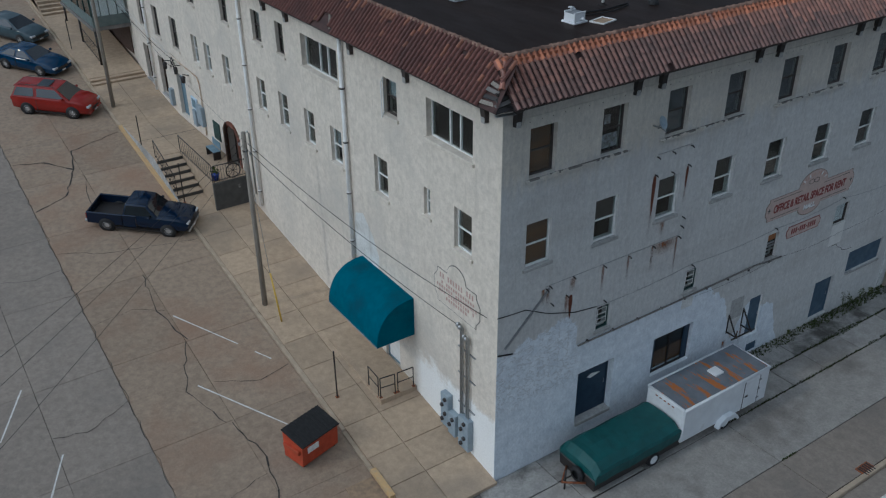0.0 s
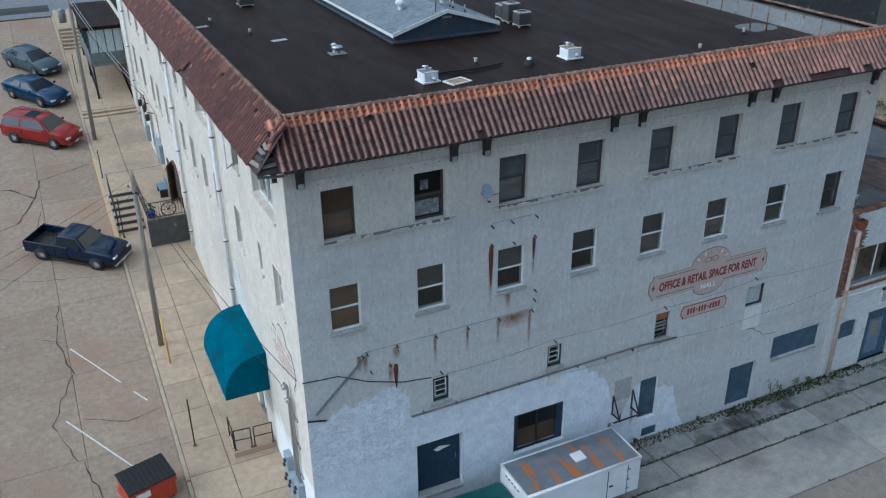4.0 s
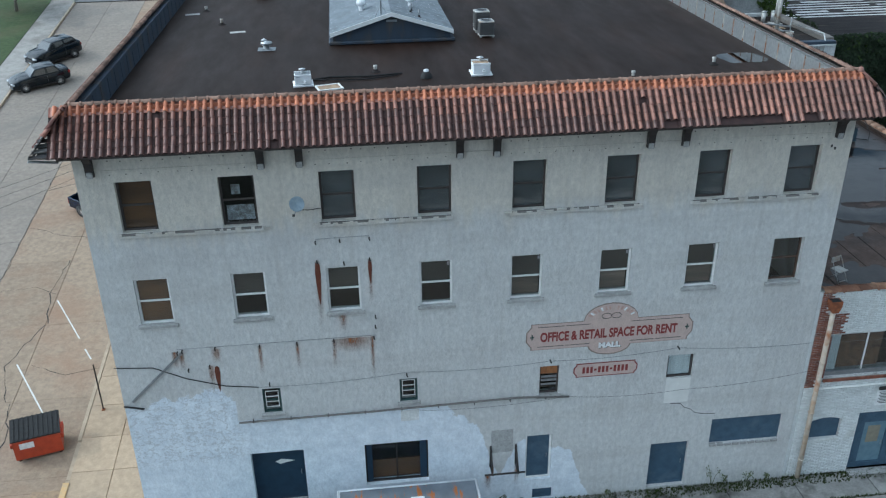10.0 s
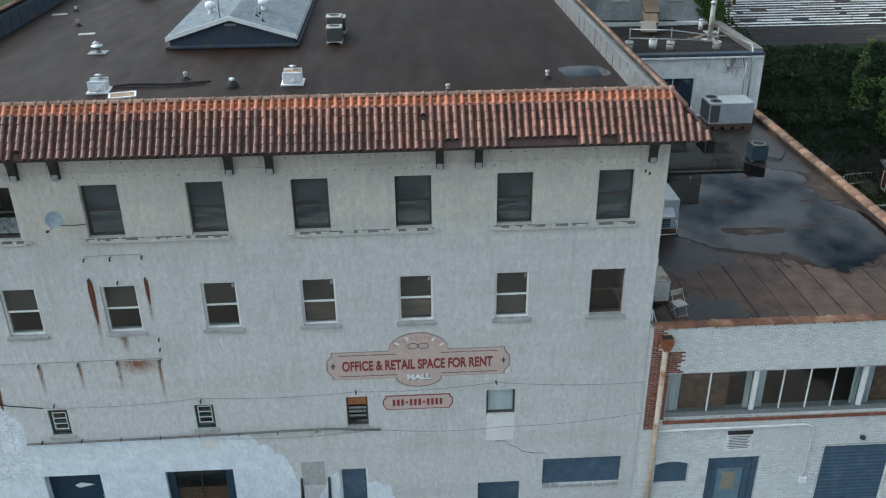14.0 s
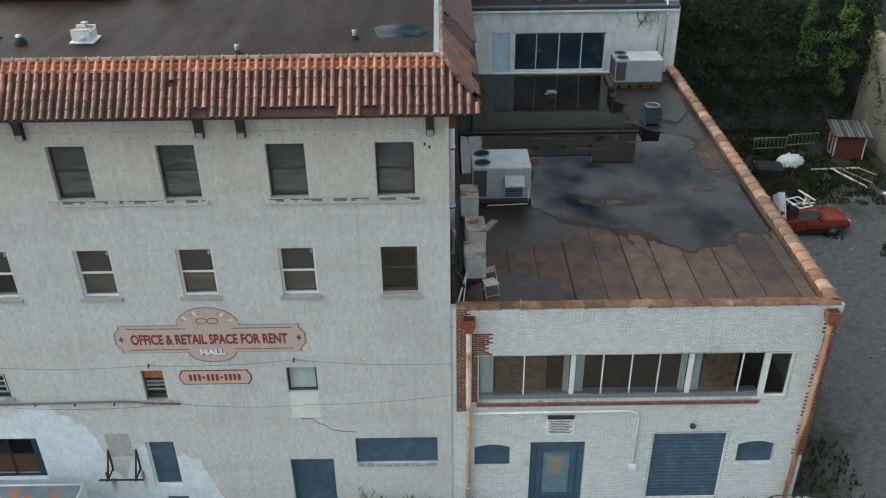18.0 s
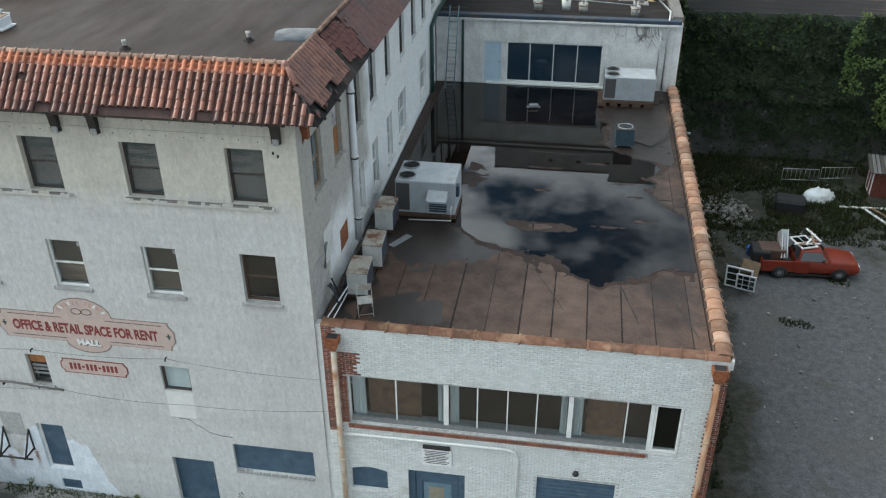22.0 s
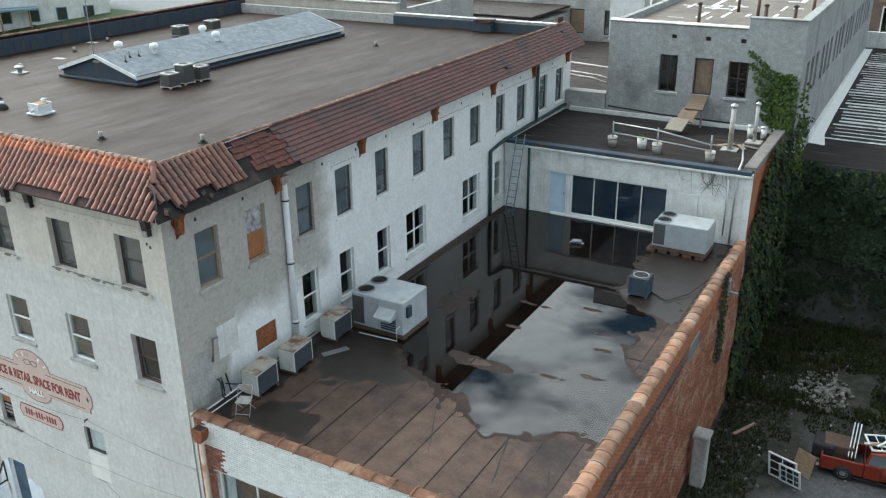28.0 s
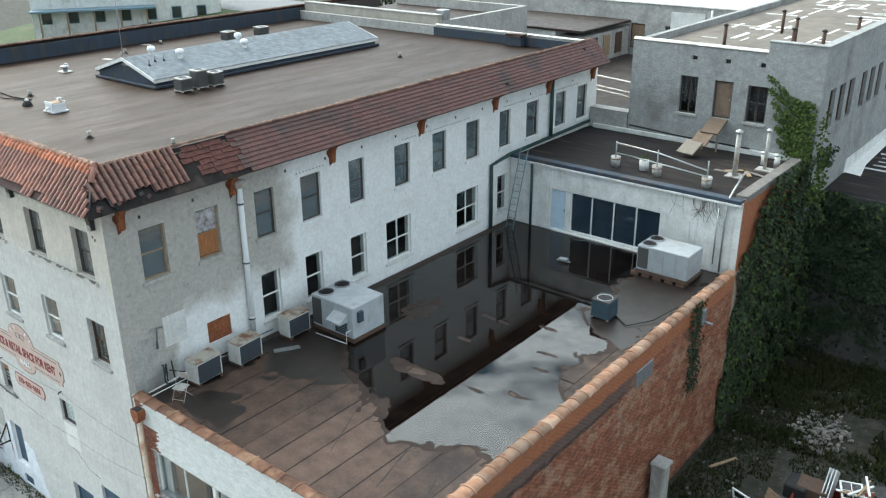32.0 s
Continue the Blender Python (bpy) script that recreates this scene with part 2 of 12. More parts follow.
def front_paint(nt, col):
    """Whitewash on the lower part of the street front, with a ragged edge, and patches of other greys."""
    p = xyz(nt)
    big = noise_n(nt, coords(nt, (1, 1, 1), "World"), 0.9, 5.0, 0.65)
    edge = math_n(nt, "MULTIPLY", math_n(nt, "SUBTRACT", big, 0.5), 2.2)
    top = nt.nodes.new("ShaderNodeValToRGB")
    cr = top.color_ramp
    cr.interpolation = "LINEAR"
    cr.elements[0].position, cr.elements[0].color = 0.0, (0.72, 0.72, 0.72, 1)
    cr.elements[1].position, cr.elements[1].color = 1.0, (0.0, 0.0, 0.0, 1)
    for pos, v in ((0.06, 0.77), (0.145, 0.80), (0.17, 0.72), (0.40, 0.72), (0.45, 0.62), (0.50, 0.52), (0.535, 0.2), (0.57, 0.42), (0.64, 0.30), (0.68, 0.0)):
        e = cr.elements.new(pos)
        e.color = (v, v, v, 1)
    nt.links.new(math_n(nt, "DIVIDE", p["X"], 23.0), top.inputs["Fac"])
    lim = math_n(nt, "ADD", math_n(nt, "MULTIPLY", top.outputs["Color"], 7.5), -1.6)
    f = ramp(nt, math_n(nt, "SUBTRACT", math_n(nt, "ADD", lim, edge), p["Z"]), -0.02, 0.04)
    f = math_n(nt, "MULTIPLY", f, math_n(nt, "MAXIMUM", ramp(nt, p["Z"], 3.17, 3.13), ramp(nt, p["X"], 3.74, 3.70)))
    white = mixc(nt, ramp(nt, noise_n(nt, coords(nt, (1, 1, 1), "World"), 2.0, 8.0, 0.70), 0.38, 0.66), (0.80, 0.84, 0.88), (0.63, 0.675, 0.725))
    drag = noise_n(nt, coords(nt, (1.0, 1.0, 0.22), "World"), 7.0, 5.0, 0.7)
    col = mixc(nt, 1.0, col, ramp(nt, drag, 0.35, 0.65, (0.93, 0.935, 0.945), (1.05, 1.045, 1.035)), "MULTIPLY")
    col = streaks(nt, col, (0.34, 0.31, 0.27), fac=0.30)
    wet = noise_n(nt, coords(nt, (1.6, 1.6, 0.35), "World"), 1.1, 6.0, 0.7)
    warm = ramp(nt, math_n(nt, "ADD", p["Z"], math_n(nt, "MULTIPLY", math_n(nt, "SUBTRACT", wet, 0.5), 2.4)), 9.55, 10.35)
    col = mixc(nt, 1.0, col, mixc(nt, warm, (0.985, 1.0, 1.03), (1.03, 0.985, 0.915)), "MULTIPLY")
    band = noise_n(nt, coords(nt, (0.12, 0.12, 1.0), "World"), 1.1, 4.0, 0.6)
    col = mixc(nt, math_n(nt, "MULTIPLY", ramp(nt, band, 0.5, 0.68), 0.35), col, (0.45, 0.43, 0.40))
    rid = math_n(nt, "ABSOLUTE", math_n(nt, "SUBTRACT", noise_n(nt, coords(nt, (1.6, 1.6, 2.6), "World"), 1.5, 4.0, 0.6), 0.5))
    # thin dark lines put the shade of the trowel ridges into the colour
    trowel = math_n(nt, "ABSOLUTE", math_n(nt, "SUBTRACT", noise_n(nt, coords(nt, (1.5, 1.5, 0.9), "World"), 3.0, 5.0, 0.65), 0.5))
    gate = ramp(nt, noise_n(nt, coords(nt, (1, 1, 1), "World"), 0.8, 3.0, 0.6), 0.42, 0.60)
    ridge = math_n(nt, "MULTIPLY", ramp(nt, trowel, 0.026, 0.004), math_n(nt, "MULTIPLY", gate, 0.30))
    col = mixc(nt, ridge, col, (0.36, 0.35, 0.33))
    white = mixc(nt, math_n(nt, "MULTIPLY", ridge, 0.8), white, (0.50, 0.52, 0.55))
    zone = math_n(nt, "MULTIPLY", ramp(nt, p["X"], 4.2, 3.4), ramp(nt, p["Z"], 1.3, 1.9))
    crk = math_n(nt, "MULTIPLY", ramp(nt, rid, 0.030, 0.008), math_n(nt, "MULTIPLY", zone, 0.55))
    white = mixc(nt, crk, white, (0.42, 0.42, 0.42))
    return mixc(nt, f, col, white)


def left_paint(nt, col):
    p = xyz(nt)
    big = noise_n(nt, coords(nt, (1, 1, 1), "World"), 0.8, 5.0, 0.65)
    low = ramp(nt, math_n(nt, "SUBTRACT", math_n(nt, "ADD", 1.4, math_n(nt, "MULTIPLY", math_n(nt, "SUBTRACT", big, 0.5), 2.5)), p["Z"]), 0.0, 0.3)
    near = ramp(nt, p["Y"], 4.6, 5.2, (1, 1, 1), (0, 0, 0))
    col = streaks(nt, col, (0.42, 0.38, 0.32), fac=0.35)
    return mixc(nt, math_n(nt, "MULTIPLY", low, near), col, (0.83, 0.82, 0.79))


def right_paint(nt, col):
    """White paint beyond a bare grey end, with a soft spray edge."""
    p = xyz(nt)
    big = noise_n(nt, coords(nt, (1, 1, 1), "World"), 0.7, 5.0, 0.6)
    wob = math_n(nt, "MULTIPLY", math_n(nt, "SUBTRACT", big, 0.5), 2.4)
    a = math_n(nt, "SUBTRACT", math_n(nt, "ADD", p["Y"], wob), 6.6)
    low = math_n(nt, "SUBTRACT", math_n(nt, "SUBTRACT", math_n(nt, "ADD", 8.7, wob), p["Z"]), math_n(nt, "MULTIPLY", math_n(nt, "MAXIMUM", math_n(nt, "SUBTRACT", 2.3, p["Y"]), 0.0), 3.0))
    f = ramp(nt, math_n(nt, "MAXIMUM", a, low), -0.1, 0.7)
    col = streaks(nt, col, (0.36, 0.33, 0.29), fac=0.25)
    white = mixc(nt, ramp(nt, noise_n(nt, coords(nt, (1, 1, 1), "World"), 1.5, 6.0, 0.65), 0.45, 0.75), (0.80, 0.81, 0.80), (0.72, 0.72, 0.70))
    return mixc(nt, f, col, white)


stucco_front = surface("stucco_front", (0.645, 0.63, 0.59), (0.57, 0.555, 0.52), 5.0, 0.9, bump=0.9, bscale=11, stain=(0.50, 0.48, 0.45), sscale=0.35, slo=0.52, shi=0.75, extra=front_paint, speck=0.075, pscale=8.0, stretch=(1.1, 1.1, 0.8))
stucco_left = surface("stucco_left", (0.74, 0.670, 0.575), (0.60, 0.54, 0.46), 5.0, 0.9, bump=0.5, bscale=12, stain=(0.54, 0.50, 0.44), sscale=0.3, slo=0.5, shi=0.75, extra=left_paint, speck=0.05)
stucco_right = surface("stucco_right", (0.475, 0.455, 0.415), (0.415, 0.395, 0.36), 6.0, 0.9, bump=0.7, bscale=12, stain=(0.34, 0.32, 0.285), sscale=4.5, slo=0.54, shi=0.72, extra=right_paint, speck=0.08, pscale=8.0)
stucco_grey = surface("stucco_grey", (0.47, 0.46, 0.44), (0.34, 0.335, 0.32), 4.0, 0.92, bump=0.9, bscale=10, stain=(0.29, 0.28, 0.265), sscale=0.6, slo=0.5, shi=0.70, extra=lambda nt, c: streaks(nt, c, (0.25, 0.235, 0.21), fac=0.2), speck=0.13)
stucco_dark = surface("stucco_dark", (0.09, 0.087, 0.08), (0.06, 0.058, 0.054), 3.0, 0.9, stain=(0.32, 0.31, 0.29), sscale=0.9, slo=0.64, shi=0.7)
plaster_pale = surface("plaster_pale", (0.74, 0.73, 0.695), (0.65, 0.64, 0.605), 3.0, 0.9, bump=0.4, bscale=10)
white_paint = surface("white_paint", (0.80, 0.80, 0.78), (0.68, 0.67, 0.64), 4.0, 0.6, bump=0.06)
white_wall = surface("white_wall", (0.76, 0.765, 0.75), (0.60, 0.60, 0.57), 1.6, 0.75, bump=0.2, bscale=18, stain=(0.42, 0.39, 0.33), sscale=0.7, slo=0.58, shi=0.8, extra=lambda nt, c: streaks(nt, c, (0.33, 0.30, 0.25), fac=0.5), speck=0.10)
painted_brick = surface("painted_brick", (0.70, 0.715, 0.70), (0.63, 0.64, 0.62), 3.4, 0.75, bump=0.25, bscale=30, stain=(0.50, 0.47, 0.42), sscale=0.9, slo=0.6, shi=0.8, island=0.09, speck=0.06)
mortar_white = surface("mortar_white", (0.56, 0.555, 0.54), (0.27, 0.255, 0.24), 9.0, 0.95, stain=(0.62, 0.62, 0.60), sscale=0.5, slo=0.46, shi=0.62)
mortar = surface("mortar", (0.30, 0.25, 0.21), (0.22, 0.18, 0.15), 6.0, 0.95)


def brick_wear(nt, col):
    """Orange wash under the coping, a sooty band below it on the near part, then scoured brick with pale lime patches."""
    p = xyz(nt)
    n1 = noise_n(nt, coords(nt, (1, 1, 1), "World"), 0.9, 6.0, 0.7)
    n2 = noise_n(nt, coords(nt, (1, 1, 1.4), "World"), 1.1, 9.0, 0.78)
    n3 = noise_n(nt, coords(nt, (1, 1, 1), "World"), 2.6, 8.0, 0.75)
    h = math_n(nt, "ADD", p["Z"], math_n(nt, "MULTIPLY", math_n(nt, "SUBTRACT", n1, 0.5), 0.45))
    low = ramp(nt, h, 5.7, 5.3)
    col = mixc(nt, math_n(nt, "MULTIPLY", ramp(nt, n3, 0.50, 0.60), math_n(nt, "MULTIPLY", low, 0.45)), col, (0.15, 0.070, 0.045))
    col = mixc(nt, math_n(nt, "MULTIPLY", ramp(nt, n2, 0.50, 0.60), math_n(nt, "MULTIPLY", low, 0.6)), col, (0.44, 0.30, 0.21))
    col = mixc(nt, math_n(nt, "MULTIPLY", ramp(nt, h, 5.68, 5.78), 0.85), col, (0.36, 0.135, 0.060))
    soot = math_n(nt, "MULTIPLY", math_n(nt, "MULTIPLY", ramp(nt, h, 5.15, 5.35), ramp(nt, h, 5.77, 5.66)), ramp(nt, p["Y"], 13.5, 11.0))
    col = mixc(nt, math_n(nt, "MULTIPLY", soot, 0.85), col, (0.105, 0.085, 0.075))
    deep = math_n(nt, "MULTIPLY", math_n(nt, "MULTIPLY", ramp(nt, h, 5.12, 5.18), ramp(nt, h, 5.36, 5.26)), ramp(nt, p["Y"], 13.0, 10.0))
    col = mixc(nt, math_n(nt, "MULTIPLY", deep, 0.85), col, (0.030, 0.024, 0.022))
    return streaks(nt, col, (0.10, 0.070, 0.058), 0.58, 0.74, 0.2)


brick_red = surface("brick_red", (0.37, 0.140, 0.072), (0.26, 0.098, 0.055), 5.0, 0.9, bump=0.3, bscale=40, island=0.42, random=0.25, extra=brick_wear, speck=0.15)
brick_plain = surface("brick_plain", (0.31, 0.115, 0.068), (0.22, 0.082, 0.052), 5.0, 0.9, bump=0.3, bscale=40, island=0.4, random=0.25, stain=(0.16, 0.08, 0.06), sscale=0.9)


def clay_wear(nt, col):
    lich = noise_n(nt, coords(nt, (1, 1, 1), "World"), 0.5, 5.0, 0.65)
    return mixc(nt, math_n(nt, "MULTIPLY", ramp(nt, lich, 0.46, 0.66), 0.55), col, (0.150, 0.082, 0.066))


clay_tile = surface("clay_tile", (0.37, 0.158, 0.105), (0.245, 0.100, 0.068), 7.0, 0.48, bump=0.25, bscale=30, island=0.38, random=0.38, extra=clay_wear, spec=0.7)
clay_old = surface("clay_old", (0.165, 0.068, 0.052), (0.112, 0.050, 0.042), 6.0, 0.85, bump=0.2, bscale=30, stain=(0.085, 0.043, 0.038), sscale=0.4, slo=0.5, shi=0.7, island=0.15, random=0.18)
# dark clays for the tile pans: shade between the rolls, put into the colour
clay_pan_shade = surface("clay_pan_shade", (0.080, 0.040, 0.032), (0.048, 0.027, 0.024), 6.0, 0.9, bump=0.2, bscale=25, random=0.3, island=0.3)
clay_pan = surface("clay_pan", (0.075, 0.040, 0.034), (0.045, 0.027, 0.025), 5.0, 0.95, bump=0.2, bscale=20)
clay_cap = surface("clay_cap", (0.27, 0.115, 0.070), (0.19, 0.080, 0.052), 6.0, 0.8, bump=0.2, bscale=30, island=0.2, random=0.35, stain=(0.17, 0.092, 0.062), sscale=1.2, slo=0.5, shi=0.7)
clay_front = surface("clay_front", (0.19, 0.088, 0.048), (0.125, 0.058, 0.034), 5.0, 0.8, bump=0.2, bscale=30, random=0.35, stain=(0.33, 0.20, 0.12), sscale=1.4, slo=0.5, shi=0.68)
clay_tan = surface("clay_tan", (0.34, 0.195, 0.125), (0.24, 0.125, 0.075), 4.0, 0.85, bump=0.2, bscale=30, random=0.4, stain=(0.37, 0.26, 0.19), sscale=1.4, slo=0.48, shi=0.66)
clay_dark = surface("clay_dark", (0.205, 0.092, 0.068), (0.125, 0.060, 0.048), 7.0, 0.45, bump=0.25, bscale=30, island=0.35, random=0.35, spec=0.7)
clay_bright = surface("clay_bright", (0.45, 0.165, 0.082), (0.34, 0.118, 0.060), 6.0, 0.6, bump=0.15, bscale=30, island=0.35, random=0.35)
red_underlay = surface("red_underlay", (0.125, 0.044, 0.032), (0.075, 0.030, 0.025), 5.0, 0.9, bump=0.5, bscale=12, speck=0.15)
flat_shingle = surface("flat_shingle", (0.120, 0.043, 0.034), (0.078, 0.034, 0.029), 3.0, 0.6, bump=0.25, bscale=20, stain=(0.048, 0.028, 0.026), sscale=0.7, slo=0.5, shi=0.68, island=0.07)
tar_roof = surface("tar_roof", (0.0095, 0.0048, 0.0038), (0.0050, 0.0030, 0.0026), 1.2, 0.60, bump=0.10, bscale=60, stain=(0.0180, 0.0100, 0.0078), sscale=0.55, slo=0.48, shi=0.68, stretch=(1.5, 0.35, 1), rvar=0.14, spec=0.27, speck=0.2)
tar_roof.node_tree.nodes["Principled BSDF"].inputs["Specular Tint"].default_value = (1.0, 0.60, 0.40, 1)
tar_black = surface("tar_black", (0.032, 0.027, 0.025), (0.020, 0.018, 0.018), 1.5, 0.85, bump=0.2, bscale=30, stain=(0.085, 0.066, 0.056), sscale=0.9, slo=0.56, shi=0.72, stretch=(0.35, 1.6, 1), spec=0.15)
flashing = surface("flashing", (0.052, 0.068, 0.092), (0.036, 0.047, 0.066), 1.5, 0.6, bump=0.1, bscale=10, stain=(0.09, 0.08, 0.07), sscale=1.5, stretch=(1, 1, 0.3), spec=0.2)


def wet_felt(nt, col):
    """Damp felt beside the wall and in mottled patches far off."""
    p = xyz(nt)
    n1 = noise_n(nt, coords(nt, (1, 1, 1), "World"), 0.55, 6.0, 0.65)
    a = ramp(nt, math_n(nt, "ADD", p["X"], math_n(nt, "MULTIPLY", math_n(nt, "SUBTRACT", n1, 0.5), 7.0)), 27.6, 26.2)
    b = math_n(nt, "MULTIPLY", ramp(nt, p["Y"], 10.5, 13.0), ramp(nt, n1, 0.34, 0.43))
    a = math_n(nt, "MULTIPLY", a, ramp(nt, math_n(nt, "ADD", p["Y"], math_n(nt, "MULTIPLY", math_n(nt, "SUBTRACT", n1, 0.5), 3.0)), 4.4, 5.8))
    return mixc(nt, math_n(nt, "MULTIPLY", math_n(nt, "MAXIMUM", a, b), 0.80), col, (0.026, 0.020, 0.018))


roll_roof = surface("roll_roof", (0.130, 0.084, 0.062), (0.082, 0.054, 0.042), 1.8, 0.6, bump=0.25, bscale=30, stain=(0.05, 0.038, 0.034), sscale=0.32, slo=0.50, shi=0.64, random=0.22, rvar=0.2, spec=0.2, extra=wet_felt, speck=0.12)
concrete = surface("concrete", (0.36, 0.275, 0.195), (0.265, 0.203, 0.148), 4.0, 0.9, bump=0.15, bscale=50, stain=(0.29, 0.188, 0.125), sscale=0.28, slo=0.48, shi=0.70, random=0.10, speck=0.07)
concrete_grey = surface("concrete_grey", (0.30, 0.255, 0.212), (0.232, 0.197, 0.164), 4.0, 0.9, bump=0.15, bscale=50, stain=(0.21, 0.185, 0.16), sscale=0.28, slo=0.5, shi=0.72, random=0.10, speck=0.07)
pavement_mat = surface("pavement_mat", (0.48, 0.365, 0.25), (0.38, 0.29, 0.20), 4.0, 0.9, bump=0.12, bscale=50, stain=(0.31, 0.245, 0.18), sscale=0.35, slo=0.5, shi=0.72, random=0.12, speck=0.06)
pavement_grey = surface("pavement_grey", (0.36, 0.345, 0.32), (0.26, 0.25, 0.235), 2.2, 0.9, bump=0.15, bscale=40, stain=(0.085, 0.08, 0.07), sscale=0.55, slo=0.50, shi=0.66, random=0.16, speck=0.14)
pavement_light = surface("pavement_light", (0.40, 0.375, 0.34), (0.31, 0.29, 0.265), 2.2, 0.9, bump=0.15, bscale=40, stain=(0.22, 0.20, 0.18), sscale=0.4, slo=0.52, shi=0.7, random=0.12, speck=0.12)
kerb_mat = surface("kerb_mat", (0.46, 0.37, 0.27), None, 3.0, 0.9)
yellow_paint = surface("yellow_paint", (0.56, 0.36, 0.15), (0.46, 0.34, 0.20), 5.0, 0.8)
guard_yellow = surface("guard_yellow", (0.68, 0.44, 0.05), (0.56, 0.38, 0.08), 5.0, 0.5, bump=0)
road_white = surface("road_white", (0.72, 0.72, 0.70), (0.52, 0.50, 0.46), 9.0, 0.8)
asphalt = surface("asphalt", (0.20, 0.205, 0.215), (0.15, 0.155, 0.16), 3.0, 0.9, bump=0.15, bscale=60)
crack_mat = surface("crack_mat", (0.045, 0.04, 0.036), None, 8.0, 0.95, bump=0)
steel_dark = surface("steel_dark", (0.035, 0.035, 0.037), (0.055, 0.045, 0.04), 12.0, 0.5, metal=0.5, bump=0.08)
steel_grey = surface("steel_grey", (0.33, 0.345, 0.355), (0.25, 0.26, 0.27), 8.0, 0.45, metal=0.6, bump=0.06)
galvanised = surface("galvanised", (0.52, 0.53, 0.53), (0.40, 0.41, 0.41), 10.0, 0.4, metal=0.8, bump=0.05)
rust = surface("rust", (0.30, 0.10, 0.035), (0.14, 0.05, 0.025), 9.0, 0.9, bump=0.2)
rust_patchy = surface("rust_patchy", (0.46, 0.43, 0.38), (0.36, 0.33, 0.29), 6.0, 0.7, bump=0.1, stain=(0.20, 0.085, 0.035), sscale=3.0, slo=0.44, shi=0.56)
blue_paint = surface("blue_paint", (0.060, 0.105, 0.155), (0.045, 0.08, 0.12), 4.0, 0.6, bump=0.08, stain=(0.11, 0.15, 0.19), sscale=1.2, slo=0.56, shi=0.75)
blue_grey = surface("blue_grey", (0.16, 0.24, 0.29), (0.12, 0.19, 0.24), 4.0, 0.6, bump=0.08)
green_trim = surface("green_trim", (0.018, 0.055, 0.05), None, 5.0, 0.6)
teal_cloth = surface("teal_cloth", (0.005, 0.105, 0.155), (0.004, 0.085, 0.13), 3.0, 0.75, bump=0.06, bscale=60, stain=(0.006, 0.066, 0.10), sscale=0.8, spec=0.08)
tarp_green = surface("tarp_green", (0.007, 0.085, 0.085), (0.005, 0.060, 0.060), 2.5, 0.55, bump=0.3, bscale=5)
wood_pole = surface("wood_pole", (0.29, 0.26, 0.22), (0.20, 0.175, 0.145), 6.0, 0.9, stretch=(3, 3, 0.3))
wood_worn = surface("wood_worn", (0.36, 0.25, 0.15), (0.22, 0.16, 0.11), 5.0, 0.85, stretch=(1, 1, 4))
wood_orange = surface("wood_orange", (0.36, 0.155, 0.055), (0.25, 0.105, 0.04), 5.0, 0.8, stretch=(3, 3, 0.6))
wood_dark = surface("wood_dark", (0.10, 0.055, 0.035), (0.065, 0.04, 0.028), 6.0, 0.7)
sash_brown = surface("sash_brown", (0.070, 0.054, 0.047), (0.045, 0.037, 0.034), 6.0, 0.7)
pipe_white = surface("pipe_white", (0.82, 0.82, 0.80), (0.72, 0.71, 0.68), 5.0, 0.55, stain=(0.45, 0.36, 0.26), sscale=1.4, slo=0.68, shi=0.85)
pipe_rusty = surface("pipe_rusty", (0.62, 0.55, 0.46), (0.50, 0.36, 0.24), 3.0, 0.7, stain=(0.33, 0.12, 0.04), sscale=0.9, slo=0.55, shi=0.68)
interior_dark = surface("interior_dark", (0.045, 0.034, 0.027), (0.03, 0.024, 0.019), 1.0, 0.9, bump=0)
blind_brown = surface("blind_brown", (0.26, 0.115, 0.04), (0.10, 0.048, 0.022), 0.9, 0.9, bump=0, random=0.3, stretch=(0.5, 0.5, 2.0))
curtain_mat = surface("curtain_mat", (0.74, 0.75, 0.76), (0.60, 0.61, 0.63), 1.2, 0.9, stretch=(14, 14, 0.3), bump=0.1, bscale=4)
pattern_cloth = surface("pattern_cloth", (0.060, 0.027, 0.018), (0.165, 0.090, 0.050), 5.0, 0.9, bump=0)
paper_tan = surface("paper_tan", (0.30, 0.27, 0.20), (0.22, 0.20, 0.15), 4.0, 0.8, bump=0)
paper_grey = surface("paper_grey", (0.52, 0.52, 0.55), (0.16, 0.13, 0.12), 6.0, 0.8, bump=0)
window_glass = glass_mat("window_glass", (0.92, 0.96, 0.96), 0.95)
window_glass_dark = glass_mat("window_glass_dark", clear=0.6)
window_glass_old = glass_mat("window_glass_old", clear=0.70, wave=0.14, ior=1.8, dust_glare=0.15, film=(0.34, 0.37, 0.38))
window_glass_court = glass_mat("window_glass_court", clear=0.70, wave=0.16, ior=1.9, dust_glare=0.20, film=(0.34, 0.42, 0.46))
# blue film colour: the reflected sky painted into the glass
window_glass_sky = glass_mat("window_glass_sky", clear=0.5, ior=2.0, dust_glare=0.12, film=(0.10, 0.19, 0.31))
rubber = surface("rubber", (0.018, 0.018, 0.019), None, 8.0, 0.8)
roof_metal = surface("roof_metal", (0.215, 0.24, 0.262), (0.165, 0.185, 0.205), 3.0, 0.85, bump=0.3, bscale=8, stain=(0.15, 0.165, 0.18), sscale=1.4, island=0.14, spec=0.2)
weed_mat = surface("weed_mat", (0.075, 0.10, 0.03), (0.11, 0.12, 0.05), 0.9, 0.9, bump=0, island=0.4, spec=0.1)
gravel_dust = surface("gravel_dust", (0.30, 0.29, 0.28), (0.22, 0.21, 0.2), 4.0, 0.95)
sign_pink = surface("sign_pink", (0.56, 0.43, 0.375), (0.48, 0.375, 0.33), 5.0, 0.9, bump=0.5, bscale=16)
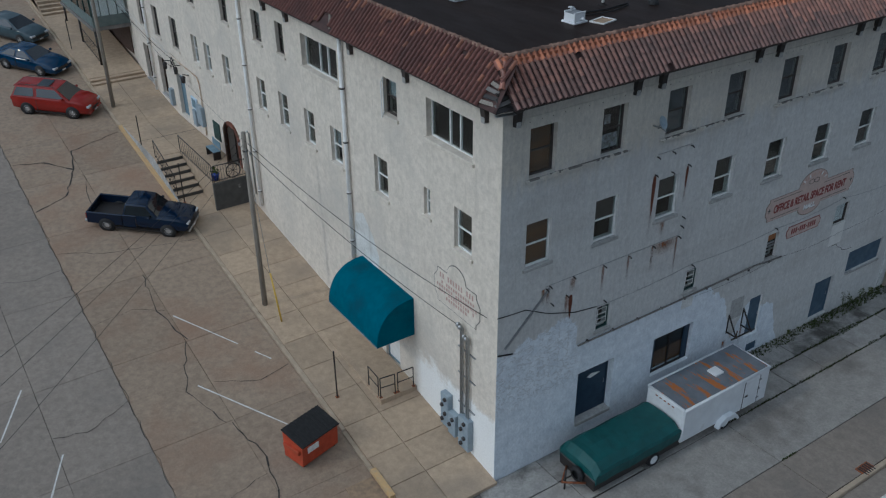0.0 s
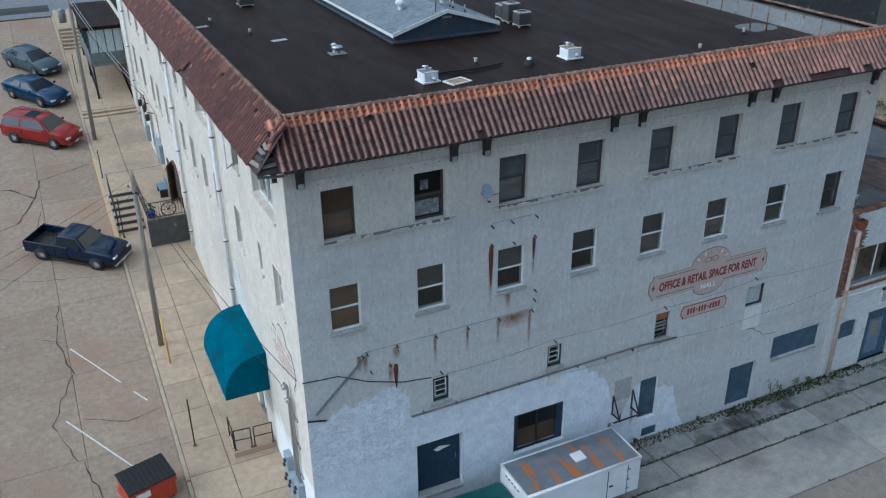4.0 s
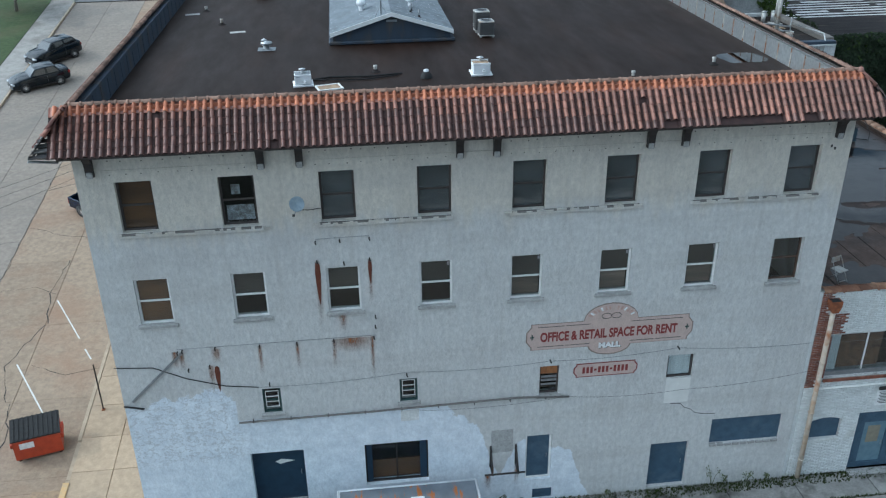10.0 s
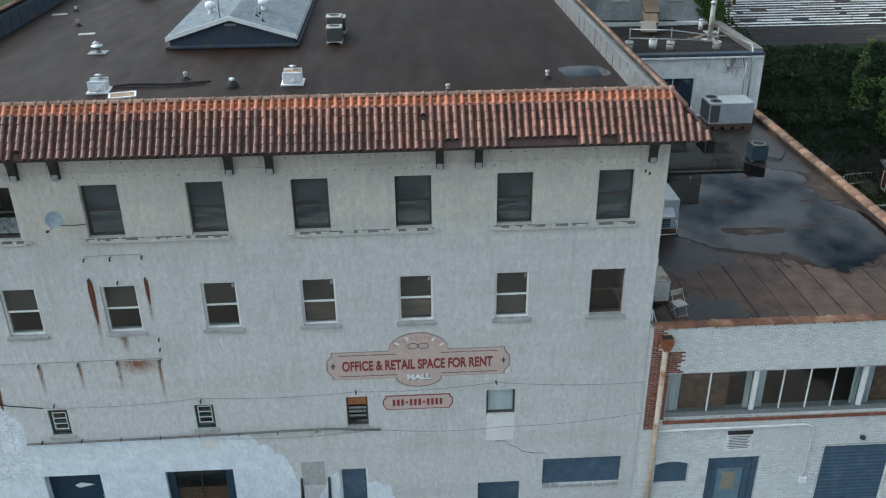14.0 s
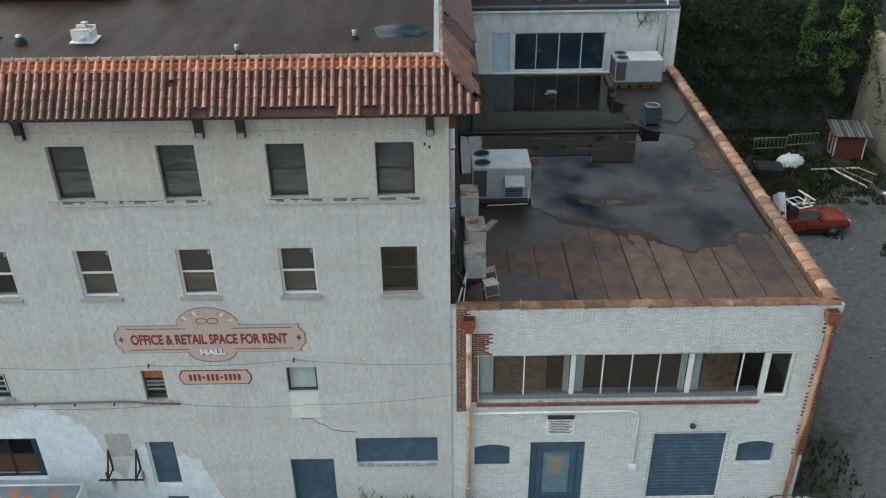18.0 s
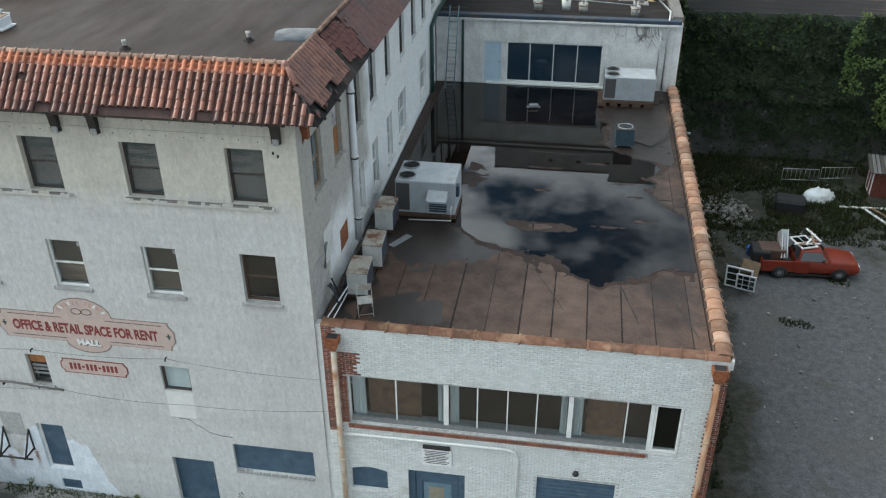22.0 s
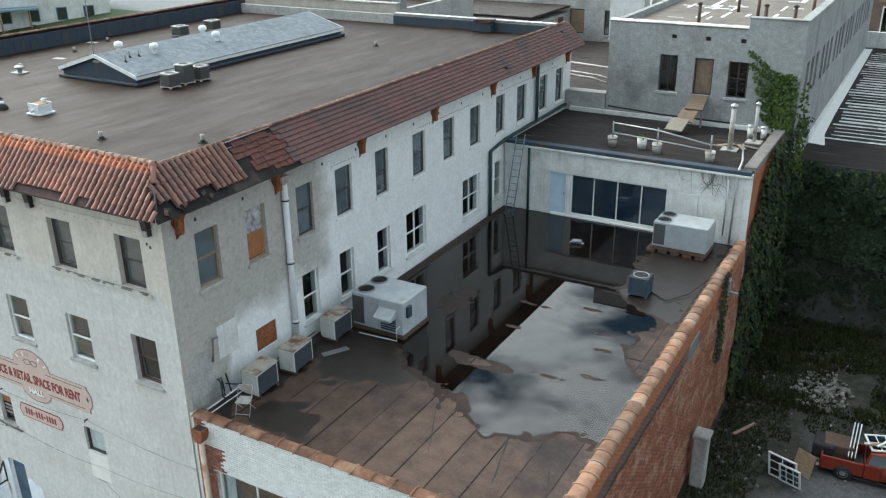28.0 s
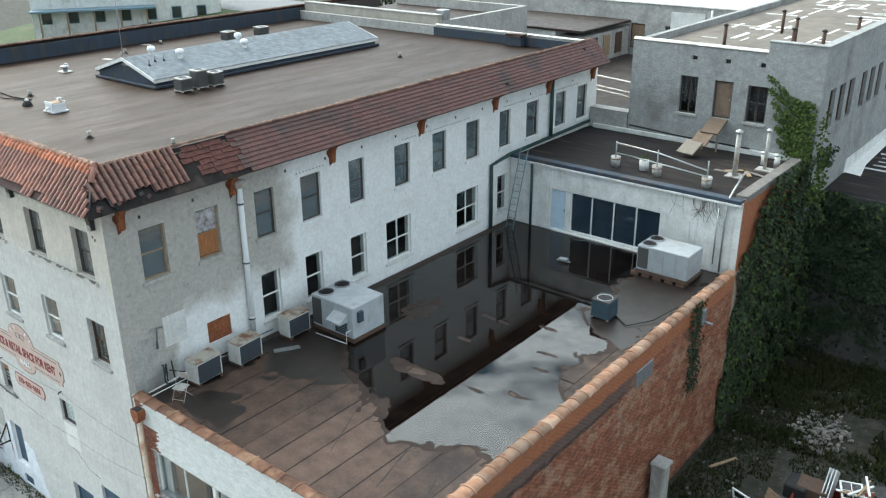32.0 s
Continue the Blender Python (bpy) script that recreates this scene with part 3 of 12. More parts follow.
sign_red = surface("sign_red", (0.19, 0.032, 0.030), (0.24, 0.05, 0.045), 8.0, 0.85, bump=0.1)
sign_faded = surface("sign_faded", (0.42, 0.26, 0.22), (0.52, 0.38, 0.33), 9.0, 0.9)
rim_silver = surface("rim_silver", (0.66, 0.67, 0.69), None, 6.0, 0.25, metal=0.7, bump=0)
balcony_green = surface("balcony_green", (0.15, 0.185, 0.175), (0.11, 0.14, 0.135), 3.0, 0.7)
sign_white = surface("sign_white", (0.82, 0.82, 0.81), None, 8.0, 0.85)
sign_grey = surface("sign_grey", (0.12, 0.115, 0.11), None, 8.0, 0.85)
leaf_mat = surface("leaf_mat", (0.040, 0.056, 0.030), (0.026, 0.038, 0.021), 0.8, 0.85, bump=0, island=0.4, stain=(0.021, 0.030, 0.017), sscale=0.5, spec=0.15)
leaf_light = surface("leaf_light", (0.080, 0.115, 0.025), (0.045, 0.073, 0.018), 0.8, 0.75, bump=0, island=0.5, spec=0.2)
grass_mat = surface("grass_mat", (0.030, 0.041, 0.014), (0.044, 0.047, 0.021), 0.7, 0.9, bump=0, island=0.5, spec=0.1)
# leaf green brightened so that the sunlight is in the colour
leaf_sun_tint = surface("leaf_sun_tint", (0.085, 0.125, 0.026), (0.05, 0.08, 0.018), 0.8, 0.7, bump=0, island=0.5, spec=0.25)
unit_pale = surface("unit_pale", (0.35, 0.375, 0.395), (0.30, 0.32, 0.335), 3.0, 0.55, bump=0.05, stain=(0.25, 0.235, 0.215), sscale=1.2, slo=0.55, shi=0.8)
dish_blue = surface("dish_blue", (0.34, 0.40, 0.44), (0.24, 0.30, 0.34), 9.0, 0.5, bump=0)
white_plastic = surface("white_plastic", (0.78, 0.79, 0.80), (0.70, 0.71, 0.72), 3.0, 0.5, bump=0.05)
unit_beige = surface("unit_beige", (0.43, 0.455, 0.475), (0.35, 0.37, 0.39), 3.0, 0.55, bump=0.05, stain=(0.29, 0.27, 0.23), sscale=1.6, slo=0.58, shi=0.78)
meter_grey = surface("meter_grey", (0.30, 0.36, 0.40), (0.24, 0.29, 0.33), 5.0, 0.55, bump=0.05)
door_navy = surface("door_navy", (0.022, 0.048, 0.082), (0.016, 0.034, 0.060), 3.0, 0.55, bump=0.1, bscale=8)
# banded brown of the reflected surroundings, painted on panels behind the panes
reflect_brown = surface("reflect_brown", (0.27, 0.185, 0.135), (0.060, 0.050, 0.046), 1.1, 0.95, bump=0.6, bscale=3, random=0.55, stretch=(0.3, 0.3, 3.4))
coping_white = surface("coping_white", (0.66, 0.65, 0.62), (0.50, 0.48, 0.45), 5.0, 0.8, bump=0.2, bscale=20, random=0.25)
roller_blind = surface("roller_blind", (0.075, 0.058, 0.046), (0.05, 0.04, 0.033), 1.5, 0.9, bump=0, random=0.4)
roller_grey = surface("roller_grey", (0.34, 0.40, 0.44), (0.16, 0.19, 0.21), 0.8, 0.9, bump=0, random=0.5, stretch=(0.25, 0.25, 1.6))
pail_grey = surface("pail_grey", (0.46, 0.45, 0.42), (0.34, 0.33, 0.31), 5.0, 0.6, bump=0.05, stain=(0.30, 0.22, 0.15), sscale=2.5)
felt_wet = surface("felt_wet", (0.048, 0.031, 0.024), (0.030, 0.020, 0.016), 2.0, 0.55, bump=0.1, spec=0.15)
damp_felt = surface("damp_felt", (0.030, 0.022, 0.018), (0.020, 0.015, 0.013), 2.0, 0.35, bump=0.05, spec=0.4)
weed_green = surface("weed_green", (0.062, 0.082, 0.026), (0.040, 0.055, 0.020), 1.2, 0.9, bump=0, island=0.4, spec=0.1)
stripe_white = surface("stripe_white", (0.64, 0.64, 0.63), (0.50, 0.50, 0.49), 3.0, 0.8, bump=0.1, random=0.2, stain=(0.34, 0.33, 0.32), sscale=0.8)
sign_line = surface("sign_line", (0.20, 0.155, 0.13), (0.30, 0.24, 0.20), 9.0, 0.9)
rust_deep = surface("rust_deep", (0.095, 0.022, 0.012), (0.15, 0.05, 0.024), 9.0, 0.9, bump=0.2, stain=(0.20, 0.12, 0.08), sscale=4.0, slo=0.55, shi=0.75)
stucco_block = surface("stucco_block", (0.36, 0.365, 0.36), (0.275, 0.28, 0.275), 4.0, 0.92, bump=0.9, bscale=10, stain=(0.20, 0.195, 0.185), sscale=0.6, slo=0.5, shi=0.70, extra=lambda nt, c: streaks(nt, c, (0.17, 0.16, 0.145), fac=0.3), speck=0.13)
clay_pale = surface("clay_pale", (0.29, 0.185, 0.135), (0.19, 0.112, 0.082), 7.0, 0.85, bump=0.2, bscale=30, random=0.4, stain=(0.15, 0.088, 0.066), sscale=1.5)
plank_grey = surface("plank_grey", (0.23, 0.165, 0.115), (0.16, 0.115, 0.085), 4.0, 0.9, bump=0.2, stretch=(1, 6, 1), random=0.3)
unit_white = surface("unit_white", (0.60, 0.60, 0.57), (0.50, 0.49, 0.46), 4.0, 0.55, bump=0.05, stain=(0.40, 0.35, 0.29), sscale=1.8, slo=0.56, shi=0.76)
lid_rusty = surface("lid_rusty", (0.42, 0.39, 0.33), (0.34, 0.30, 0.25), 5.0, 0.7, bump=0.1, stain=(0.16, 0.075, 0.04), sscale=2.2, slo=0.45, shi=0.60)
coil_blue = surface("coil_blue", (0.050, 0.058, 0.072), (0.034, 0.040, 0.050), 14.0, 0.6, bump=0.1, stretch=(1, 1, 5))
unit_worn = surface("unit_worn", (0.36, 0.35, 0.315), (0.26, 0.25, 0.225), 4.0, 0.6, bump=0.05, stain=(0.18, 0.095, 0.055), sscale=2.2, slo=0.56, shi=0.72)
gravel_roof = surface("gravel_roof", (0.185, 0.158, 0.132), (0.13, 0.112, 0.094), 1.6, 0.95, bump=0.2, bscale=20, stain=(0.095, 0.08, 0.068), sscale=0.35)
unit_blue = surface("unit_blue", (0.036, 0.064, 0.086), (0.027, 0.048, 0.066), 5.0, 0.6)
pale_blue = surface("pale_blue", (0.50, 0.62, 0.72), (0.42, 0.53, 0.63), 3.0, 0.6, bump=0.05)
rubble_grey = surface("rubble_grey", (0.24, 0.225, 0.21), (0.15, 0.14, 0.13), 5.0, 0.95, island=0.5)
pipe_rusted = surface("pipe_rusted", (0.40, 0.17, 0.065), (0.50, 0.36, 0.25), 2.0, 0.85, stain=(0.20, 0.07, 0.03), sscale=1.2, slo=0.48, shi=0.62, stretch=(3, 3, 0.5))
kerb_dark = surface("kerb_dark", (0.20, 0.185, 0.17), (0.14, 0.13, 0.12), 3.0, 0.9, bump=0.3, bscale=14)
grille_dark = surface("grille_dark", (0.05, 0.05, 0.052), (0.09, 0.085, 0.08), 30.0, 0.6, stretch=(1, 1, 4))


def lot_ground(nt, col):
    """Gravel, then dark weedy soil along the brick wall and towards the ivy."""
    p = coords(nt, (1, 1, 1), "World")
    g = math_n(nt, "SUBTRACT", noise_n(nt, p, 0.30, 7.0, 0.7), 0.5)
    s = xyz(nt)
    soil = mixc(nt, ramp(nt, noise_n(nt, p, 2.5, 6.0, 0.7), 0.40, 0.66), (0.016, 0.021, 0.010), (0.058, 0.050, 0.040))
    back = ramp(nt, math_n(nt, "ADD", s["Y"], math_n(nt, "MULTIPLY", g, 26.0)), 18.0, 22.0)
    wall = ramp(nt, math_n(nt, "SUBTRACT", math_n(nt, "ADD", s["X"], math_n(nt, "MULTIPLY", g, 6.0)), math_n(nt, "MULTIPLY", s["Y"], 0.09)), 36.4, 35.4)
    col = mixc(nt, math_n(nt, "MAXIMUM", back, wall), col, soil)
    return mixc(nt, ramp(nt, noise_n(nt, p, 0.5, 6.0, 0.7), 0.60, 0.74), col, (0.075, 0.067, 0.052))


ground_mat = surface("ground_mat", (0.112, 0.112, 0.117), (0.070, 0.069, 0.072), 3.5, 0.95, bump=0.6, bscale=14, stain=(0.097, 0.090, 0.083), sscale=0.3, extra=lot_ground, speck=0.24)
lawn_mat = surface("lawn_mat", (0.050, 0.082, 0.020), (0.036, 0.058, 0.017), 3.0, 0.9, bump=0.5, bscale=18, stain=(0.075, 0.080, 0.032), sscale=0.3)


def water_mat():
    """Shallow rain water: a mirror by Fresnel over the brown felt that shows through."""
    m = bpy.data.materials.new("rain_water")
    m.use_nodes = True
    nt = m.node_tree
    nt.nodes.clear()
    out = nt.nodes.new("ShaderNodeOutputMaterial")
    tr, gl = nt.nodes.new("ShaderNodeBsdfTransparent"), nt.nodes.new("ShaderNodeBsdfGlossy")
    murk = noise_n(nt, coords(nt, (1, 1, 1), "World"), 0.9, 6.0, 0.65)
    nt.links.new(ramp(nt, murk, 0.35, 0.65, (0.27, 0.25, 0.235), (0.44, 0.405, 0.375)), tr.inputs["Color"])
    gl.inputs["Roughness"].default_value = 0.012
    lw = nd(nt, "ShaderNodeLayerWeight", Blend=0.5)
    fres = math_n(nt, "ADD", math_n(nt, "MULTIPLY", math_n(nt, "POWER", lw.outputs["Facing"], 5.0), 0.930), 0.070)
    mx = nt.nodes.new("ShaderNodeMixShader")
    nt.links.new(fres, mx.inputs["Fac"])
    nt.links.new(tr.outputs["BSDF"], mx.inputs[1])
    nt.links.new(gl.outputs["BSDF"], mx.inputs[2])
    nt.links.new(mx.outputs["Shader"], out.inputs["Surface"])
    return m


rain_water = water_mat()


# ---- mesh helpers ----
class Geo:
    """Plain lists of corners and faces, gathered into one mesh."""

    def __init__(self):
        self.v, self.f, self.s = [], [], []

    def add(self, verts, faces, smooth=False):
        n = len(self.v)
        self.v += [tuple(p) for p in verts]
        self.f += [tuple(n + i for i in q) for q in faces]
        self.s += [smooth] * len(faces)
        return self

    def quad(self, a, b, c, d):
        return self.add((a, b, c, d), ((0, 1, 2, 3),))

    def box(self, x0, x1, y0, y1, z0, z1, bevel=0.0, m=None):
        if bevel <= 0:
            vs = [(x, y, z) for z in (z0, z1) for y in (y0, y1) for x in (x0, x1)]
            fs = ((0, 2, 3, 1), (4, 5, 7, 6), (0, 1, 5, 4), (2, 6, 7, 3), (0, 4, 6, 2), (1, 3, 7, 5))
        else:
            b = min(bevel, (x1 - x0) / 3, (y1 - y0) / 3, (z1 - z0) / 3)
            lo, hi = (x0, y0, z0), (x1, y1, z1)
            vs, ids = [], {}
            for k in range(8):
                sg = [(k >> n) & 1 for n in range(3)]
                for ax in range(3):
                    p = [hi[n] - b if sg[n] else lo[n] + b for n in range(3)]
                    p[ax] = hi[ax] if sg[ax] else lo[ax]
                    ids[(k, ax)] = len(vs)
                    vs.append(p)
            fs = []
            ring = {0: (1, 2), 1: (2, 0), 2: (0, 1)}
            for ax in range(3):
                u, w = ring[ax]
                for sd in (0, 1):
                    ks = [(sd << ax) | (a << u) | (c << w) for a, c in ((0, 0), (1, 0), (1, 1), (0, 1))]
                    q = [ids[(k, ax)] for k in ks]
                    fs.append(q if sd else q[::-1])
                for a in (0, 1):
                    for c in (0, 1):
                        k0 = (a << u) | (c << w)
                        k1 = k0 | (1 << ax)
                        q = [ids[(k0, u)], ids[(k1, u)], ids[(k1, w)], ids[(k0, w)]]
                        fs.append(q if (a == c) else q[::-1])
            for k in range(8):
                q = [ids[(k, 0)], ids[(k, 1)], ids[(k, 2)]]
                fs.append(q if bin(k).count("1") % 2 else q[::-1])
        if m is not None:
            vs = [m @ Vector(p) for p in vs]
        return self.add(vs, fs)

    def tube(self, pts, r, n=8, r2=None, cap=True):
        """A round bar along a line of places."""
        pts = [Vector(p) for p in pts]
        vs, fs = [], []
        for i, p in enumerate(pts):
            d = (pts[min(i + 1, len(pts) - 1)] - pts[max(i - 1, 0)]).normalized()
            a = d.orthogonal().normalized() if abs(d.z) < 0.99 else Vector((1, 0, 0))
            if abs(d.z) < 0.99:
                a = d.cross(Vector((0, 0, 1))).normalized()
            b = d.cross(a)
            rr = r if r2 is None else r + (r2 - r) * i / (len(pts) - 1)
            vs += [p + rr * (math.cos(t) * a + math.sin(t) * b) for t in (2 * math.pi * k / n for k in range(n))]
        for i in range(len(pts) - 1):
            for k in range(n):
                j = (k + 1) % n
                fs.append((i * n + k, i * n + j, (i + 1) * n + j, (i + 1) * n + k))
        self.add(vs, fs, True)
        if cap:
            m = len(self.v) - len(vs)
            self.f += [tuple(m + k for k in range(n))[::-1], tuple(m + (len(pts) - 1) * n + k for k in range(n))]
            self.s += [False, False]
        return self

    def lathe(self, prof, n=16, c=(0, 0, 0)):
        """A turned shape: prof is rows of radius, height."""
        vs = [(c[0] + r * math.cos(2 * math.pi * k / n), c[1] + r * math.sin(2 * math.pi * k / n), c[2] + z) for r, z in prof for k in range(n)]
        fs = [(i * n + k, i * n + (k + 1) % n, (i + 1) * n + (k + 1) % n, (i + 1) * n + k) for i in range(len(prof) - 1) for k in range(n)]
        self.add(vs, fs, True)
        return self

    def prism(self, poly, d0, d1, axis="y"):
        """A flat outline drawn out between two depths. axis y: (x, z) outline; x: (y, z); z: (x, y)."""
        n = len(poly)
        put = {"y": lambda p, d: (p[0], d, p[1]), "x": lambda p, d: (d, p[0], p[1]), "z": lambda p, d: (p[0], p[1], d)}[axis]
        vs = [put(p, d0) for p in poly] + [put(p, d1) for p in poly]
        fs = [tuple(range(n)), tuple(range(2 * n - 1, n - 1, -1))] + [(i, i + n, (i + 1) % n + n, (i + 1) % n) for i in range(n)]
        return self.add(vs, fs)

    def mesh(self, name):
        me = bpy.data.meshes.new(name)
        me.from_pydata(self.v, [], self.f)
        me.polygons.foreach_set("use_smooth", self.s)
        me.update()
        return me


def fix_normals(me):
    bm = bmesh.new()
    bm.from_mesh(me)
    bmesh.ops.recalc_face_normals(bm, faces=bm.faces)
    bm.to_mesh(me)
    bm.free()


def part(name, geo, material, parent=None, label="", at=None, fix=True):
    """Links a Geo or a finished mesh as one object under a thing or a part."""
    me = geo
    if isinstance(geo, Geo):
        me = geo.mesh(name)
        if fix and len(geo.f) < 6000:
            fix_normals(me)
        me.materials.append(material)
    ob = new(name, me)
    if at is not None:
        ob.matrix_basis = at
    if parent is not None:
        ob.parent = parent
    if label:
        ob["label"] = label
    if name == "pane":
        ob.visible_shadow = False
    return ob


def thing(name, x, y, z, rz=0.0, label="", category="", group="", kind=""):
    ob = new(name)
    ob.empty_display_size = 0.2
    ob.matrix_basis = pose(x, y, z, 0, 0, rz)
    return tagged(ob, label, category, group, kind)


def solid(name, geo, material, label, category, group="", kind=""):
    return tagged(part(name, geo, material), label, category, group, kind)


def lerp(x, xs, ys):
    return float(np.interp(x, xs, ys))


def street_z(y):
    """Height of the side street, which climbs away from the corner."""
    return lerp(y, (-40, -6, 0, 3, 60, 90), (-1.6, -1.40, -1.22, -0.83, 6.5, 7.2))


def wob(x, y, s=1.0, k=0.0):
    return noise.noise(Vector((x * s + k, y * s - k, k)))


# turn of a facade: outward is -y of its own frame, x to the right as seen from outside
FRONT, LEFT, RIGHT = 0, -90, 90


def face(x, y, z, rz):
    return pose(x, y, z, 0, 0, rz)


def wall_geo(length, z0, z1, holes, th=0.35):
    """A wall with openings cut through: outer face at y = 0, inner at y = th."""
    g = Geo()
    xs = sorted({0.0, length, *[v for h in holes for v in h[:2]]})
    zs = sorted({z0, z1, *[v for h in holes for v in h[2:]]})

    def gap(x, z):
        return any(a < x < b and c < z < d for a, b, c, d in holes)

    cell = {}
    for i in range(len(xs) - 1):
        for j in range(len(zs) - 1):
            cell[i, j] = not gap((xs[i] + xs[i + 1]) / 2, (zs[j] + zs[j + 1]) / 2)
    for (i, j), full in cell.items():
        a, b, c, d = xs[i], xs[i + 1], zs[j], zs[j + 1]
        if not full:
            continue
        g.quad((a, 0, c), (b, 0, c), (b, 0, d), (a, 0, d))
        g.quad((b, th, c), (a, th, c), (a, th, d), (b, th, d))
        if not cell.get((i - 1, j)):
            g.quad((a, th, c), (a, 0, c), (a, 0, d), (a, th, d))
        if not cell.get((i + 1, j)):
            g.quad((b, 0, c), (b, th, c), (b, th, d), (b, 0, d))
        if not cell.get((i, j - 1)):
            g.quad((a, th, c), (b, th, c), (b, 0, c), (a, 0, c))
        if not cell.get((i, j + 1)):
            g.quad((a, 0, d), (b, 0, d), (b, th, d), (a, th, d))
    return g


_kit = {}


def shared(key, make, material):
    if key not in _kit:
        g = make()
        me = g.mesh(str(key[0]))
        fix_normals(me)
        me.materials.append(material)
        _kit[key] = me
    return _kit[key]


def frame_geo(w, h, t=0.06, d=0.08, y=0.0):
    g = Geo()
    g.box(0, t, y, y + d, 0, h, 0.006).box(w - t, w, y, y + d, 0, h, 0.006)
    g.box(t, w - t, y + 0.002, y + d, h - t, h, 0.006).box(t, w - t, y + 0.002, y + d, 0, t, 0.006)
    return g


def sash_window(parent, m, w, h, frame_mat, depth=0.13, rail=True, mull=0, sill=True, sill_mat=None, glass=None, behind=None, half=None, label=""):
    """A window in its opening: the frame, a meeting rail, panes, a sill and the blind or painted reflection behind the
    glass. m: lower left corner on the wall's face.
    """
    fw = part("window", shared(("window_frame", w, h, frame_mat.name), lambda: frame_geo(w, h), frame_mat), None, parent, label, m @ pose(0, depth, 0))
    if rail:
        part("meeting_rail", shared(("rail", w, h, frame_mat.name), lambda: Geo().box(0.06, w - 0.06, 0.01, 0.06, h * 0.5 - 0.028, h * 0.5 + 0.028, 0.006), frame_mat), None, fw)
    for k in range(mull):
        x = w * (k + 1) / (mull + 1)
        part("mullion", shared(("mull", h, frame_mat.name), lambda: Geo().box(-0.028, 0.028, 0.006, 0.07, 0.06, h - 0.06, 0.006), frame_mat), None, fw, at=pose(x, 0, 0))
    gl = glass or window_glass
    n = 2 if rail else 1
    for k in range(n):
        z0, z1 = 0.05 + (h - 0.1) * k / n, 0.05 + (h - 0.1) * (k + 1) / n
        yy = 0.045 - 0.018 * k
        part("pane", shared(("pane", w, h, n, k, gl.name), lambda: Geo().box(0.05, w - 0.05, yy, yy + 0.006, z0, z1), gl), None, fw)
    if sill:
        part("sill", shared(("sill", w, (sill_mat or stucco_grey).name), lambda: Geo().box(-0.09, w + 0.09, -0.07, 0.13, -0.11, 0.006, 0.012), sill_mat or stucco_grey), None, fw, at=pose(0, -depth, 0))
    if behind:
        part("blind", shared(("blind", w, h, behind.name), lambda: Geo().box(0.03, w - 0.03, 0.075, 0.083, 0.03, h - 0.03), behind), None, fw)
    # on the front's top row this panel is a painted reflection
    if half:
        part("roller_blind", shared(("half", w, h, half.name), lambda: Geo().box(0.04, w - 0.04, 0.14, 0.15, h * 0.48, h - 0.04), half), None, fw)
    return fw

# ---- ground, streets ----
def sheet_z(x, y):
    lot = lerp(y, (-60, 0, 30, 60, 120), (-1.5, -1.18, -1.05, 1.0, 4.0))
    left = street_z(min(y, 90)) - 0.32
    front = -1.75
    f = min(1.0, max(0.0, (x - 0.3) / 33.0))
    z = left * (1 - f) + (lot if y > 0 else min(lot, -1.15)) * f
    if y < 2 and x < 33:
        z = min(z, lerp(y, (-8, 0, 2), (front, front, z)))
    return z


def ground_sheet():
    xs = [-600, -200, -80, -40, -20, -10, -4, 0.3, 8, 16, 24, 32, 33.5] + [34 + 0.6 * k for k in range(1, 27)] + [52, 56, 64, 90, 200, 600]
    ys = [-500, -150, -60, -30, -15, -8, -4] + [-2 + 0.7 * k for k in range(0, 50)] + [36, 44, 55, 60, 75, 90, 150, 300, 700]
    vs = []
    for y in ys:
        for x in xs:
            bump = 0.07 * wob(x, y, 0.45) + 0.03 * wob(x, y, 1.4, 3) if 34 < x < 52 and -2 < y < 33 else 0
            vs.append((x, y, sheet_z(x, y) + bump))
    n = len(xs)
    fs = [(j * n + i, j * n + i + 1, (j + 1) * n + i + 1, (j + 1) * n + i) for j in range(len(ys) - 1) for i in range(n - 1)]
    return Geo().add(vs, fs, True)


ground = solid("ground", ground_sheet(), ground_mat, "grey gravel and patchy grass of the open lot", "ground", kind="structure")

KERB_X, FAR_X = -3.2, -15.2


def slab(g, x0, x1, y0, y1, zf, drop, gap=0.012, top=0.0):
    """One concrete slab that follows the slope, with tooled edges."""
    x0, x1, y0, y1, b = x0 + gap, x1 - gap, y0 + gap, y1 - gap, 0.012
    za, zb = zf(y0) + top, zf(y1) + top
    vs = [(x0, y0, za - drop), (x1, y0, za - drop), (x1, y1, zb - drop), (x0, y1, zb - drop),
          (x0, y0, za - b), (x1, y0, za - b), (x1, y1, zb - b), (x0, y1, zb - b),
          (x0 + b, y0 + b, za), (x1 - b, y0 + b, za), (x1 - b, y1 - b, zb), (x0 + b, y1 - b, zb)]
    fs = [(0, 1, 5, 4), (1, 2, 6, 5), (2, 3, 7, 6), (3, 0, 4, 7), (4, 5, 9, 8), (5, 6, 10, 9), (6, 7, 11, 10), (7, 4, 8, 11), (8, 9, 10, 11)]
    g.add(vs, fs)
    return g


def road_z(y):
    return street_z(y) - 0.14


road_bed = Geo()
_ys = [-60, -20, -6, 0, 3, 20, 40, 60, 90]
for _a, _b in zip(_ys[:-1], _ys[1:]):
    road_bed.quad((FAR_X, _a, road_z(_a) - 0.05), (KERB_X, _a, road_z(_a) - 0.05), (KERB_X, _b, road_z(_b) - 0.05), (FAR_X, _b, road_z(_b) - 0.05))
road = solid("road", road_bed, crack_mat, "sloping side street of cracked tan concrete slabs", "road", kind="structure")
